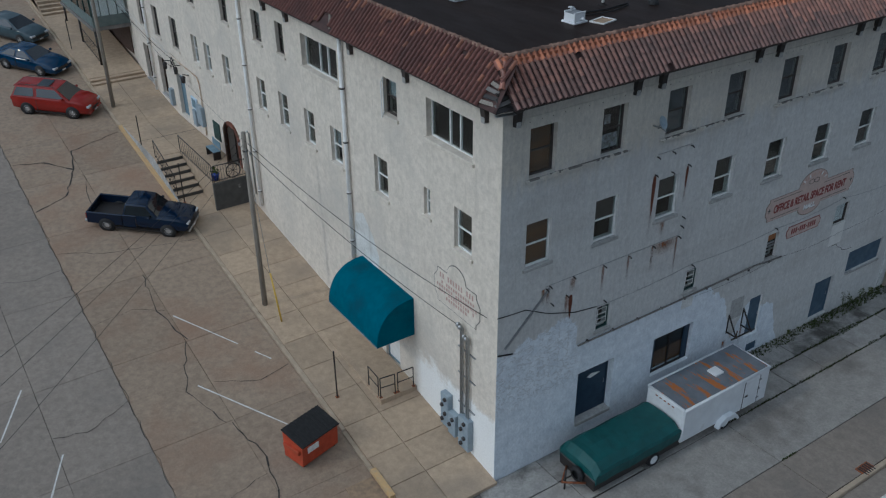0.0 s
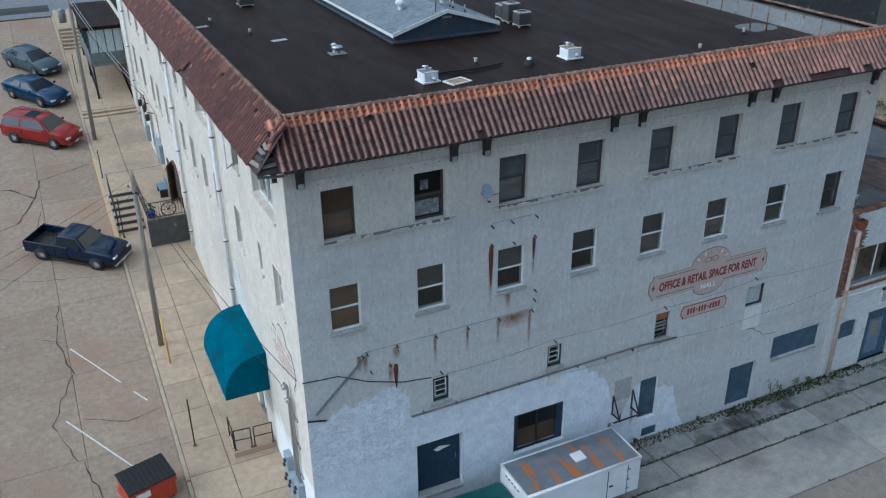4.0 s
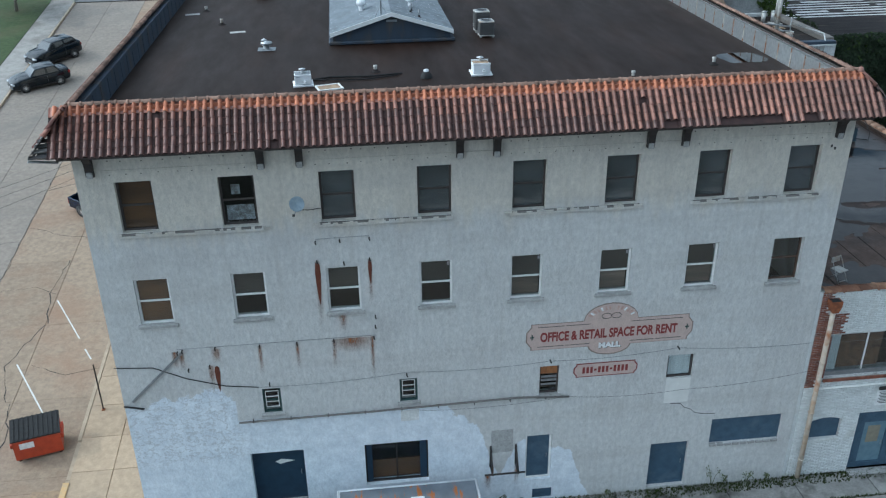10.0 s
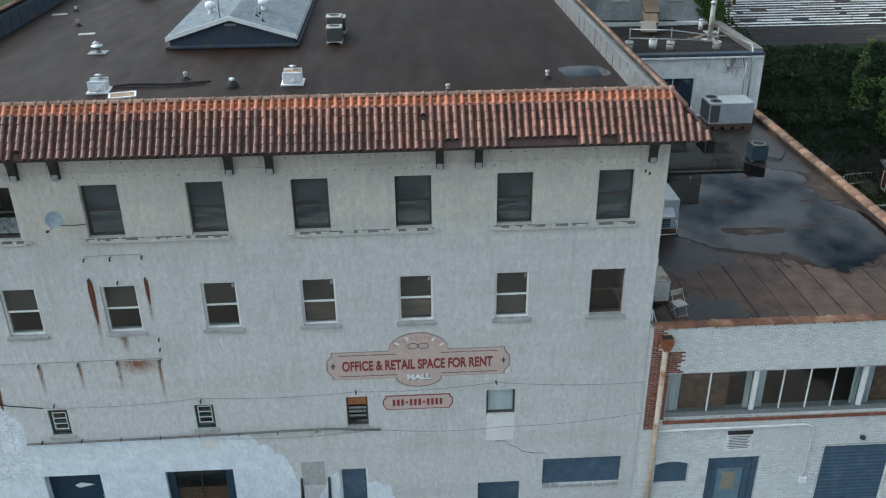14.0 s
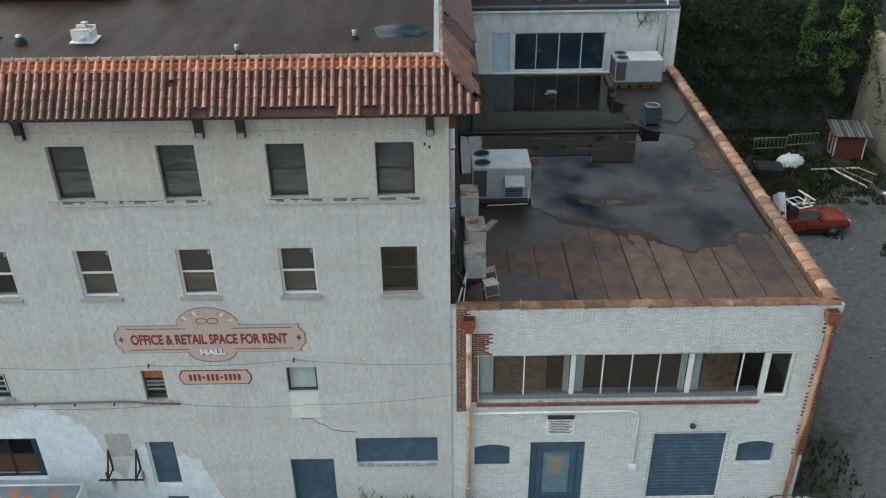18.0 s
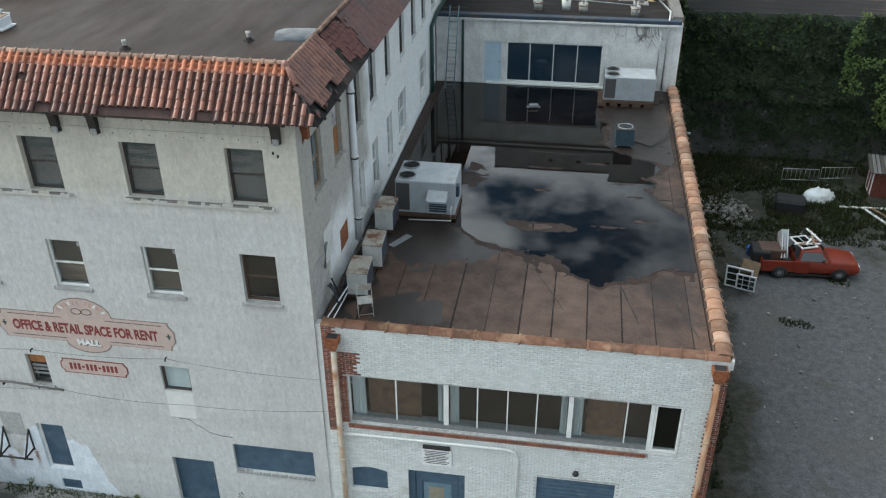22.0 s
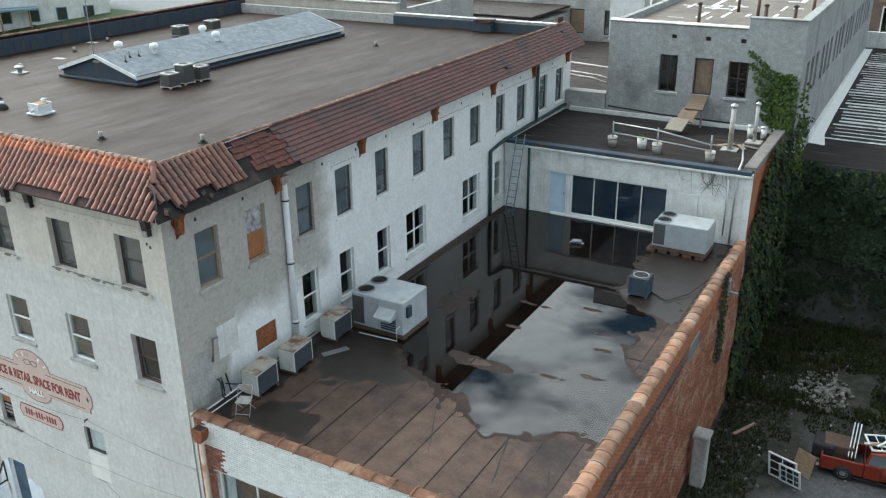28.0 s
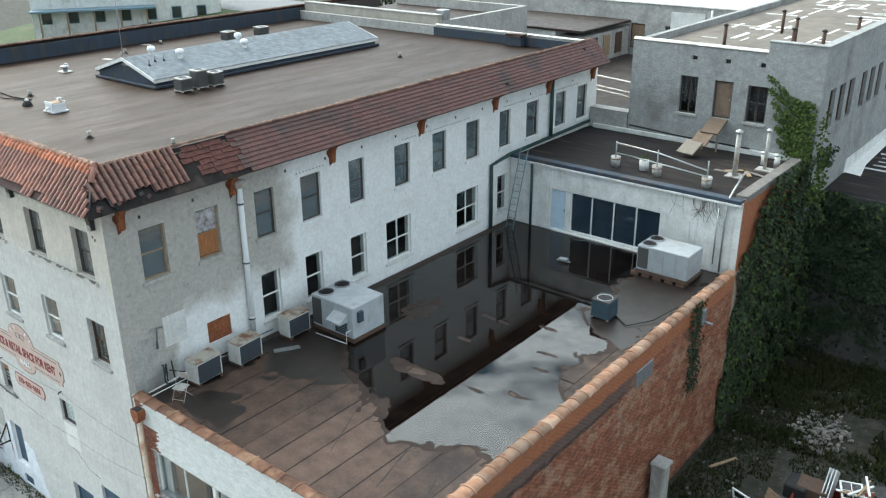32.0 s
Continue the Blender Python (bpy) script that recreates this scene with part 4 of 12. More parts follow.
ROAD_Y = [-26, -21, -16, -11.5, -7.1, -2.6, 2.3, 7.2, 12.1, 17.2, 22.0, 26.8, 31.2, 36.0, 41.0, 46.0, 51.5, 57.5]
ROAD_X = [FAR_X, -12.15, -9.3, -6.3, KERB_X]
for _i in range(len(ROAD_X) - 1):
    for _j in range(len(ROAD_Y) - 1):
        _g = Geo()
        _y0, _y1 = ROAD_Y[_j], ROAD_Y[_j + 1]
        _cut = [_y0] + [v for v in (0, 3) if _y0 < v < _y1] + [_y1]
        for _p, _q in zip(_cut[:-1], _cut[1:]):
            slab(_g, ROAD_X[_i], ROAD_X[_i + 1], _p, _q, road_z, 0.05, 0.007 if len(_cut) == 2 else 0.003, 0.004 * wob(_i, _j, 3.1))
        part("slab", _g, concrete if _i > 1 else concrete_grey, road, fix=False)


def strip_line(g, pts, w, zf, lift=0.006):
    """A flat painted or cracked line over the ground."""
    for (x0, y0), (x1, y1) in zip(pts[:-1], pts[1:]):
        d = Vector((x1 - x0, y1 - y0)).normalized()
        nx, ny = -d.y * w / 2, d.x * w / 2
        g.quad((x0 - nx, y0 - ny, zf(y0) + lift), (x1 - nx, y1 - ny, zf(y1) + lift), (x1 + nx, y1 + ny, zf(y1) + lift), (x0 + nx, y0 + ny, zf(y0) + lift))
    return g


def paint_line(name, a, b, w=0.065, label="worn white parking line on the street"):
    n = 9
    g = Geo()
    pts = [(a[0] + (b[0] - a[0]) * k / n, a[1] + (b[1] - a[1]) * k / n) for k in range(n + 1)]
    for p, q in zip(pts[:-1], pts[1:]):
        strip_line(g, [p, q], w * random.uniform(0.75, 1.05), road_z, 0.009)
    return tagged(part(name, g, road_white, fix=False), label, "road marking", "parking lines", "structure")


paint_line("parking_line", (-6.2, 13.9), (-4.55, 10.95))
paint_line("parking_line", (-4.15, 10.2), (-3.75, 9.5), 0.065)
paint_line("parking_line", (-6.8, 9.5), (-4.5, 5.65))
paint_line("parking_line", (-12.5, 12.5), (-13.7, 10.2))
paint_line("parking_line", (-12.0, 8.6), (-13.0, 6.5))


def crack(pts, w=0.03, seed=0):
    """A crooked crack along the ground."""
    rnd = random.Random(seed)
    out = [pts[0]]
    for (x0, y0), (x1, y1) in zip(pts[:-1], pts[1:]):
        n = max(2, int(math.hypot(x1 - x0, y1 - y0) / 0.35))
        for k in range(1, n + 1):
            f = k / n
            j = 0.0 if k == n else 0.07
            out.append((x0 + (x1 - x0) * f + rnd.uniform(-j, j), y0 + (y1 - y0) * f + rnd.uniform(-j, j)))
    g = Geo()
    for p, q in zip(out[:-1], out[1:]):
        strip_line(g, [p, q], w * rnd.uniform(0.5, 1.5), road_z, 0.007)
    part("crack", g, crack_mat, road, fix=False)


for _n, (_p, _w) in enumerate((([(-9.2, 24.4), (-7.6, 25.2), (-6.6, 27.6), (-6.2, 29.6), (-3.4, 30.6)], 0.07), ([(-6.6, 27.6), (-7.8, 29.0), (-9.2, 29.4)], 0.10),
                              ([(-6.4, 17.2), (-6.7, 14.5), (-6.2, 12.2)], 0.05), ([(-6.3, 12.1), (-7.3, 9.4), (-6.6, 7.2)], 0.04), ([(-6.4, 7.1), (-6.0, 5.0), (-6.5, 2.4), (-6.1, -1.5)], 0.06),
                              ([(-9.2, 20.5), (-7.4, 19.6), (-3.3, 18.7)], 0.035), ([(-12.0, 19.5), (-10.5, 19.0), (-9.4, 19.2)], 0.03), ([(-6.4, 22.0), (-6.7, 24.4), (-6.3, 26.8)], 0.04),
                              ([(-9.2, 14.8), (-7.5, 15.1), (-6.4, 14.4)], 0.03), ([(-6.2, 9.4), (-4.6, 8.6), (-3.3, 8.9)], 0.03), ([(-9.3, 10.0), (-11.0, 9.2), (-12.1, 9.5)], 0.03),
                              ([(-9.3, 4.6), (-7.9, 3.9), (-6.3, 4.3)], 0.03))):
    crack(_p, _w * (0.9 if _n < 2 else 0.75), _n)
for _k, _x in enumerate((-9.3,)):
    crack([(_x, -2.6), (_x + 0.02, 12), (_x, 26), (_x, 44)], 0.022, 40 + _k)

# cross street at the top of the hill, and lawn across the way
solid("cross_road", Geo().quad((-90, 57.6, 6.10), (60, 57.6, 6.10), (60, 70, 6.9), (-90, 70, 6.9)), asphalt, "grey asphalt cross street at the top of the hill", "road", kind="structure")
far_walk = Geo()
for _a, _b in zip(_ys[1:-2], _ys[2:-1]):
    far_walk.quad((-17.3, _a, street_z(_a)), (FAR_X - 0.16, _a, street_z(_a)), (FAR_X - 0.16, _b, street_z(_b)), (-17.3, _b, street_z(_b)))
solid("pavement_far", far_walk, pavement_light, "grey concrete pavement across the side street", "pavement", kind="structure")
lawn = Geo()
for _a, _b in zip(_ys[1:-2], _ys[2:-1]):
    lawn.quad((-70, _a, street_z(_a) + 0.3), (-17.32, _a, street_z(_a) + 0.03), (-17.32, _b, street_z(_b) + 0.03), (-70, _b, street_z(_b) + 0.3))
solid("lawn", lawn, lawn_mat, "green lawn beyond the far pavement", "lawn", kind="structure")


def kerb_run(name, x0, x1, ya, yb, step, mat_, label, zf=street_z, top=0.01):
    k = thing(name, 0, 0, 0, 0, label, "kerb", kind="structure")
    y = ya
    while y < yb - 0.01:
        y2 = min(y + step, yb)
        g = Geo()
        slab(g, x0, x1, y, y2, zf, 0.3, 0.006, top)
        part("kerb_stone", g, mat_, k, fix=False)
        y = y2
    return k


kerb_run("kerb", KERB_X, KERB_X + 0.16, 4.6, 21.6, 1.9, kerb_mat, "worn tan concrete kerb along the pavement")
kerb_run("kerb_yellow", KERB_X - 0.02, KERB_X + 0.2, 21.6, 31.0, 1.9, yellow_paint, "faded yellow kerb and wall edge beside the steps", top=0.05)
kerb_run("kerb_upper", KERB_X, KERB_X + 0.16, 31.0, 57.4, 2.2, kerb_mat, "worn concrete kerb on the hill")
kerb_run("kerb_ramp", KERB_X, KERB_X + 0.16, -6.8, 4.6, 1.9, kerb_mat, "low concrete kerb at the corner", top=-0.06)
kerb_run("kerb_opposite", FAR_X - 0.16, FAR_X, -6.8, 57.4, 2.4, kerb_mat, "concrete kerb across the street", top=0.01)
_g = Geo()
slab(_g, KERB_X - 0.02, KERB_X + 0.2, 1.15, 2.5, street_z, 0.16, 0.0, 0.05)
solid("parking_block", _g, yellow_paint, "short yellowed concrete kerb block at the corner", "kerb block")
_g = Geo()
slab(_g, -4.3, -3.28, 1.3, 2.35, road_z, 0.03, 0.0, 0.03)
solid("drain_cover", _g, wood_worn, "square tan drain cover beside the kerb", "drain cover", kind="structure")

pavement = thing("pavement", 0, 0, 0, 0, "tan concrete pavement slabs along the side street", "pavement", kind="structure")
PX = [KERB_X + 0.16, -1.55, 0.32]
_y = -0.2
while _y < 36.5:
    _y2 = min(_y + 1.72, 36.6)
    if _y < 3 < _y2:
        _y2 = 3.0
    if not 22.0 < _y < 30.0:
        for _i in range(2):
            _g = Geo()
            slab(_g, PX[_i], PX[_i + 1], _y, _y2, street_z, 0.3, 0.009, 0.003 * wob(_y, _i, 2.3))
            part("slab", _g, pavement_mat, pavement, fix=False)
    _y = _y2
_y = 37.4
while _y < 57:
    _g = Geo()
    slab(_g, PX[0], 0.3, _y, _y + 2.6, lambda y: street_z(y) + 0.17, 0.5, 0.009)
    part("slab", _g, pavement_mat, pavement, fix=False)
    _y += 2.6
for _k in range(2):
    part("step", Geo().box(PX[0], 0.3, 36.6 + 0.4 * _k, 37.4, street_z(37) - 0.5, street_z(37) + 0.06 + 0.13 * _k, 0.02), pavement_mat, pavement, "low concrete step")

# pavement along the front, then a strip, a kerb and the road
FZ = -1.35
front_pave = thing("pavement_front", 0, 0, 0, 0, "cracked grey concrete pavement with weeds along the front", "pavement", kind="structure")
front_bed = Geo().box(-3.0, 60, -7.15, 0.2, FZ - 0.4, FZ - 0.03)
part("bed", front_bed, crack_mat, front_pave)
_rnd = random.Random(5)
_xs = [-3.05]
while _xs[-1] < 58:
    _xs.append(_xs[-1] + _rnd.uniform(2.0, 2.9))
_long = [-3.05, 9.4, 21.3, 33.9, 46.0, 58.5]
for _row, (_ya, _yb) in enumerate(((-1.32, 0.0), (-2.55, -1.32), (-5.0, -2.55), (-7.0, -5.0))):
    _st = _xs if _row < 2 else _long
    for _a, _b in zip(_st[:-1], _st[1:]):
        _s = 0.0 if _row != 1 else 0.25
        if _a + _s < KERB_X + 0.1:
            continue
        _g = Geo()
        _t = _rnd.uniform(-0.012, 0.012)
        slab(_g, _a + (_s if _a > -3 else 0.0), _b + _s, _ya + (0.05 * _rnd.uniform(0, 1) if _row < 2 else 0), _yb, lambda y: FZ, 0.1, 0.014 if _row < 2 else 0.014, _t if _row < 2 else 0.3 * _t)
        part("slab", _g, pavement_grey if _row < 1 else (pavement_light if _row < 3 else concrete_grey), front_pave, fix=False)
_k = thing("kerb_front", 0, 0, 0, 0, "concrete kerb of the front road", "kerb", kind="structure")
for _n in range(26):
    part("kerb_stone", Geo().box(-3.0 + 2.4 * _n, -3.0 + 2.4 * _n + 2.385, -7.2, -7.02, FZ - 0.35, FZ + 0.02, 0.02), kerb_mat, _k)
fr = solid("road_front", Geo().box(-60, 90, -26, -7.21, FZ - 0.5, FZ - 0.13), concrete_grey, "worn concrete road along the front", "road", kind="structure")
_g = Geo().box(-2, 58, -8.1, -7.98, FZ - 0.125, FZ - 0.12)
tagged(part("road_edge_line", _g, road_white), "white edge line on the front road", "road marking", kind="structure")
_k = thing("storm_drain", 11.6, -6.95, FZ, 0, "rusty iron storm drain grate at the kerb", "drain grate")
part("grate_frame", Geo().box(-0.35, 0.35, -0.24, 0.24, -0.05, 0.012, 0.01), rust, _k)
for _n in range(5):
    part("grate_bar", Geo().box(-0.27 + 0.12 * _n, -0.2 + 0.12 * _n, -0.19, 0.19, 0.0, 0.022), steel_dark, _k)

# ---- the main building ----
X0, X1, Y1 = 0.30, 22.83, 28.4
ROOF, RIDGE, EAVE = 12.93, 13.74, 12.62
bld = thing("commercial_building", 0, 0, 0, 0, "three-storey pale stucco building with red clay tile eaves", "building")

TOPX = [1.30 + 2.804 * k for k in range(8)]
front_holes = [(x - X0, x + 1.0 - X0, 10.05, 11.60) for x in TOPX] + [(x - X0, x + 1.0 - X0, 6.98, 8.52) for x in TOPX]
front_holes += [(4.58 - X0, 5.16 - X0, 3.38, 4.33), (8.96 - X0, 9.54 - X0, 3.40, 4.30), (13.58 - X0, 14.24 - X0, 3.22, 4.36), (17.92 - X0, 18.82 - X0, 3.48, 4.41)]
front_holes += [(3.94 - X0, 5.68 - X0, -0.50, 1.78), (7.70 - X0, 9.84 - X0, 0.0, 1.75), (13.20 - X0, 14.12 - X0, -0.40, 1.54), (13.50 - X0, 14.20 - X0, -1.28, -0.84), (17.68 - X0, 19.06 - X0, -1.24, 0.72), (19.80 - X0, 22.38 - X0, 0.49, 1.58)]
part("front_wall", wall_geo(X1 - X0 - 0.008, -1.9, 12.75, [(a - 0.004, b - 0.004, c, d) for a, b, c, d in front_holes]), stucco_front, bld, "pale grey-white rough stucco, whitewashed low down", face(X0 + 0.004, 0, 0, FRONT), fix=False)

# the wall on the side street: own x runs from far to near
LY = 38.2
def ly(y0, y1):
    return LY - y1, LY - y0
left_open = [(1.42, 3.95, 10.30, 11.62), (5.74, 6.62, 10.28, 11.56), (9.95, 12.95, 10.30, 11.60), (14.60, 15.35, 10.22, 11.56), (16.92, 17.85, 10.18, 11.54), (20.75, 21.65, 10.2, 11.54), (25.3, 26.25, 10.15, 11.52), (28.6, 29.5, 10.2, 11.5), (31.6, 32.5, 10.2, 11.5),
             (1.44, 2.40, 6.97, 8.47), (3.80, 4.18, 7.42, 8.47), (6.56, 7.50, 6.95, 8.46), (10.0, 10.92, 6.97, 8.45), (12.32, 13.22, 6.97, 8.48), (14.82, 15.72, 6.95, 8.48), (17.14, 18.04, 6.98, 8.5),
             (21.36, 22.2, 6.98, 8.5), (23.9, 24.75, 7.0, 8.48), (25.72, 26.6, 6.98, 8.48), (28.9, 30.0, 6.95, 8.7), (32.1, 33.1, 6.95, 8.7), (35.0, 36.0, 6.95, 8.7),
             (6.2, 7.3, -0.30, 2.0), (21.55, 22.85, 2.5, 4.75), (28.9, 30.3, 3.0, 5.5), (32.2, 33.4, 3.4, 5.7), (35.0, 36.2, 3.6, 5.8)]
part("side_wall", wall_geo(LY - 0.005, -1.9, 12.75, [(*ly(a, b), c, d) for a, b, c, d in left_open]), stucco_left, bld, "cream stucco wall on the side street", face(X0, LY, 0, LEFT), fix=False)
right_top = [(1.09, 1.99), (3.12, 4.0), (5.48, 6.32), (7.55, 8.5), (9.95, 10.78), (12.5, 13.42), (14.86, 15.76), (17.16, 18.1), (19.63, 20.5), (21.82, 22.85), (24.4, 25.35), (26.45, 27.4)]
right_mid = [(5.47, 6.32), (7.54, 8.38), (9.88, 10.74), (11.9, 13.4), (16.48, 18.06), (19.55, 20.36)]
right_open = [(a, b, 9.86, 11.55) for a, b in right_top] + [(a, b, 6.76, 8.52) for a, b in right_mid] + [(3.07, 4.02, 6.88, 7.65)]
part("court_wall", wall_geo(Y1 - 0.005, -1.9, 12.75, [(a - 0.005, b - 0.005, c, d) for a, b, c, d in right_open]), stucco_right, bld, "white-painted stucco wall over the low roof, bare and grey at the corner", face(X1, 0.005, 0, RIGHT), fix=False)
part("back_wall", Geo().box(X0 + 0.36, X1 - 0.36, Y1 - 0.3, Y1, -1.9, 13.45), stucco_grey, bld)
part("roof_deck", Geo().box(X0 + 0.36, X1 - 0.36, 0.36, Y1 - 0.31, 12.3, ROOF), tar_roof, bld, "dark brown felt roof with faded patches")
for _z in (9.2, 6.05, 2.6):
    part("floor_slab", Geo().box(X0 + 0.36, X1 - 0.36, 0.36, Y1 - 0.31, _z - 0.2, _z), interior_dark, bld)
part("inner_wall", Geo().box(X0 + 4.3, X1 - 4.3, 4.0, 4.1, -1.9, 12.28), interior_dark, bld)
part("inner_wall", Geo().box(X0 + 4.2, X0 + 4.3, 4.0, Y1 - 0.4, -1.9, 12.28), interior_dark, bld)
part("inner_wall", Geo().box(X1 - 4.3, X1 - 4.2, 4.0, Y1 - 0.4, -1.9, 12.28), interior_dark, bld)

# parapets behind the tiled eaves
PT = RIDGE - 0.1
part("parapet", Geo().box(X0 + 0.1, X1 - 0.1, 0.02, 0.36, ROOF, PT), flashing, bld, "dark metal-clad inner face of the parapet")
part("parapet", Geo().box(X0 + 0.02, X0 + 0.36, 0.37, Y1 - 0.32, ROOF, PT), flashing, bld, "dark metal-clad inner face of the parapet")
part("parapet", Geo().box(X1 - 0.36, X1 - 0.02, 0.37, Y1 - 0.32, ROOF, PT - 0.09), galvanised, bld, "grey sheet-metal inner face with rusty seams")
for _n in range(30):
    _yy = 1.0 + 0.92 * _n
    part("seam", shared(("seam",), lambda: Geo().box(-0.012, 0.0, -0.03, 0.03, ROOF, PT - 0.08), rust_patchy), None, bld, at=pose(X1 - 0.361, _yy, 0))
    part("seam", shared(("seam_dark",), lambda: Geo().box(0.0, 0.012, -0.035, 0.035, ROOF, PT - 0.08), flashing), None, bld, at=pose(X0 + 0.361, _yy, 0))

# eave boards under the tiles
OV = 0.86
RX0, RX1 = X0 - OV, X1 + OV
part("eave_board", Geo().prism([(-OV + 0.1, EAVE), (0.2, RIDGE - 0.09), (0.2, 12.72), (-OV + 0.1, EAVE - 0.05)], X0 - 0.12, X1 + 0.02, "x"), sash_brown, bld)
part("eave_board", Geo().prism([(X0 - OV + 0.1, EAVE), (X0 + 0.2, RIDGE - 0.09), (X0 + 0.2, 12.72), (X0 - OV + 0.1, EAVE - 0.05)], -0.05, 36.0, "y"), sash_brown, bld)
part("eave_board", Geo().prism([(X1 + OV - 0.1, EAVE - 0.02), (X1 - 0.2, RIDGE - 0.14), (X1 - 0.2, 12.68), (X1 + OV - 0.1, EAVE - 0.07)], 0.3, Y1 - 0.4, "y"), sash_brown, bld)


# ---- clay tiles ----
def barrel(length=0.34, r0=0.105, r1=0.082, n=5, th=0.018):
    """A half-round cap that tapers; x across, y along, z out."""
    vs, fs = [], []
    for y, r in ((0.0, r0), (length, r1)):
        for rr in (r, r - th):
            for k in range(n + 1):
                a = math.pi * k / n
                vs.append((-rr * math.cos(a), y, rr * math.sin(a) * 1.05))
    m = n + 1
    for k in range(n):
        fs.append((k, k + 1, 2 * m + k + 1, 2 * m + k))
        fs.append((k, m + k, m + k + 1, k + 1))
    return vs, fs


PITCH = 0.205


def s_tile(length=0.30, p=PITCH, r=0.057, n=6, th=0.020):
    """One clay tile: a shallow pan and a round roll beside it; x across, y uphill, z out. The pan's faces come first."""
    prof = [(-p / 2 - 0.004, 0.012), (-p / 2 + 0.024, -0.004), (-p / 2 + 0.058, -0.004), (-0.026, 0.008)]
    prof += [(0.042 - (r + 0.001) * math.cos(math.pi * k / n), 0.010 + 1.3 * r * math.sin(math.pi * k / n)) for k in range(n + 1)]
    m = len(prof)
    vs = [(x, 0.0, z) for x, z in prof] + [(x, length, z) for x, z in prof] + [(x, 0.0, z) for x, z in prof] + [(x, 0.0, z - th) for x, z in prof]
    fs = [(k, k + 1, m + k + 1, m + k) for k in range(m - 1)] + [(3 * m + k, 3 * m + k + 1, 2 * m + k + 1, 2 * m + k) for k in range(m - 1)]
    return vs, fs


TV, TF = s_tile()


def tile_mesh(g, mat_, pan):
    """Finishes a field of tiles: the shade between the rolls is painted in as dark pan faces."""
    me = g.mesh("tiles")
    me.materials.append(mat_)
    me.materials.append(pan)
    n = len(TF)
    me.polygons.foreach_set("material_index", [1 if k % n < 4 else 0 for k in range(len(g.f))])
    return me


def tile_field(count_x, pitch, courses, slope_len, mtx, rnd, skip=lambda i, j: False, jitter=1.0):
    """Poses of barrel tiles over a slope: mtx takes (across, uphill, out) to the world."""
    out = []
    step = slope_len / courses
    for j in range(courses):
        for i in range(count_x):
            if skip(i, j):
                continue
            t = Matrix.Translation((i * pitch + rnd.uniform(-0.005, 0.005) * jitter, j * step + rnd.uniform(-0.010, 0.010) * jitter, 0.035 + rnd.uniform(0, 0.006)))
            out.append((i, j, mtx @ t @ Euler((radians(-5.0), 0, radians(rnd.uniform(-1.3, 1.3) * jitter))).to_matrix().to_4x4()))
    return out


_rise, _run = RIDGE - EAVE - 0.05, OV + 0.12
SL = math.hypot(_rise, _run)
_ang = math.degrees(math.atan2(_rise, _run))
front_m = pose(X0 - 0.20, -OV, EAVE + 0.03, _ang, 0, 0)
left_m = pose(X0 - OV, 36.0, EAVE + 0.03, 0, 0, -90) @ pose(0, 0, 0, _ang, 0, 0)
right_m = pose(X1 + OV, -0.4, EAVE + 0.0, 0, 0, 90) @ pose(0, 0, 0, _ang, 0, 0)
rt = random.Random(11)
TILE_KINDS = ((clay_dark, clay_pan), (clay_tile, clay_pan_shade), (clay_bright, clay_tile))


def tile_kind(x, j):
    """Sooty below and towards the street corner, orange along the ridge and at the court end."""
    f = j / 5 + 1.0 * lerp(x, (0.0, 2.5, 5.0, 11.0, 16.0, 23.0), (0.35, 0.2, -0.35, -0.1, 0.30, 0.55)) + 0.45 * wob(x, j * 0.7, 0.8, 6) + rt.uniform(-0.12, 0.12)
    if (j == 5 and f > 0.62) or f > 1.55:
        return 2
    return 1 if f > 0.50 else 0


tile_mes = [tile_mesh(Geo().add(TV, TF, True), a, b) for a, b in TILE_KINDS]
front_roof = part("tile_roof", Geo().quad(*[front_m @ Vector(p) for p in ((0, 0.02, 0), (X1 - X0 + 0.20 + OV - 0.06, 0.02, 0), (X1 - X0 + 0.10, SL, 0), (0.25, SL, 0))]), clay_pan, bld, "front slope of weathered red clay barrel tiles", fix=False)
NF = int((X1 - X0 + 0.2 + OV) / PITCH) + 1


def front_skip(i, j):
    x = X0 - 0.20 + i * PITCH
    if x > X1 + OV - 0.10 - (j + 0.3) / 6 * _run:
        return True
    if j == 0 and (16.55 < x < 17.0 or 18.15 < x < 20.0 or 20.75 < x < 21.2):
        return True
    return (i, j) in ((13, 4), (28, 0), (78, 3))


FIELD = tile_field(NF, PITCH, 6, SL, front_m, rt, front_skip)
_near, _rests = [], [Geo(), Geo(), Geo()]
for i, j, m in FIELD:
    x = X0 - 0.20 + i * PITCH
    if 7.2 < x < 20.8 and len(_near) < 300:
        _near.append((i, j, m))
    else:
        _rests[tile_kind(x, j)].add([m @ Vector(p) for p in TV], TF, True)
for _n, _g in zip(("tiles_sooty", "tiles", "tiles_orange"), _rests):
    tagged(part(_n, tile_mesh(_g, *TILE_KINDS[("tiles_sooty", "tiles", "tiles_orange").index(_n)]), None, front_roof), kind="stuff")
TILE_PARTS = [(m, tile_kind(X0 - 0.20 + i * PITCH, j), front_roof) for i, j, m in _near]

left_roof = part("tile_roof", Geo().quad(*[left_m @ Vector(p) for p in ((0, 0.02, 0), (36.75, 0.02, 0), (36.4, SL, 0), (0, SL, 0))]), clay_pan, bld, "faded mauve-red tile slope over the side street", fix=False)
NL = int(36.6 / PITCH)


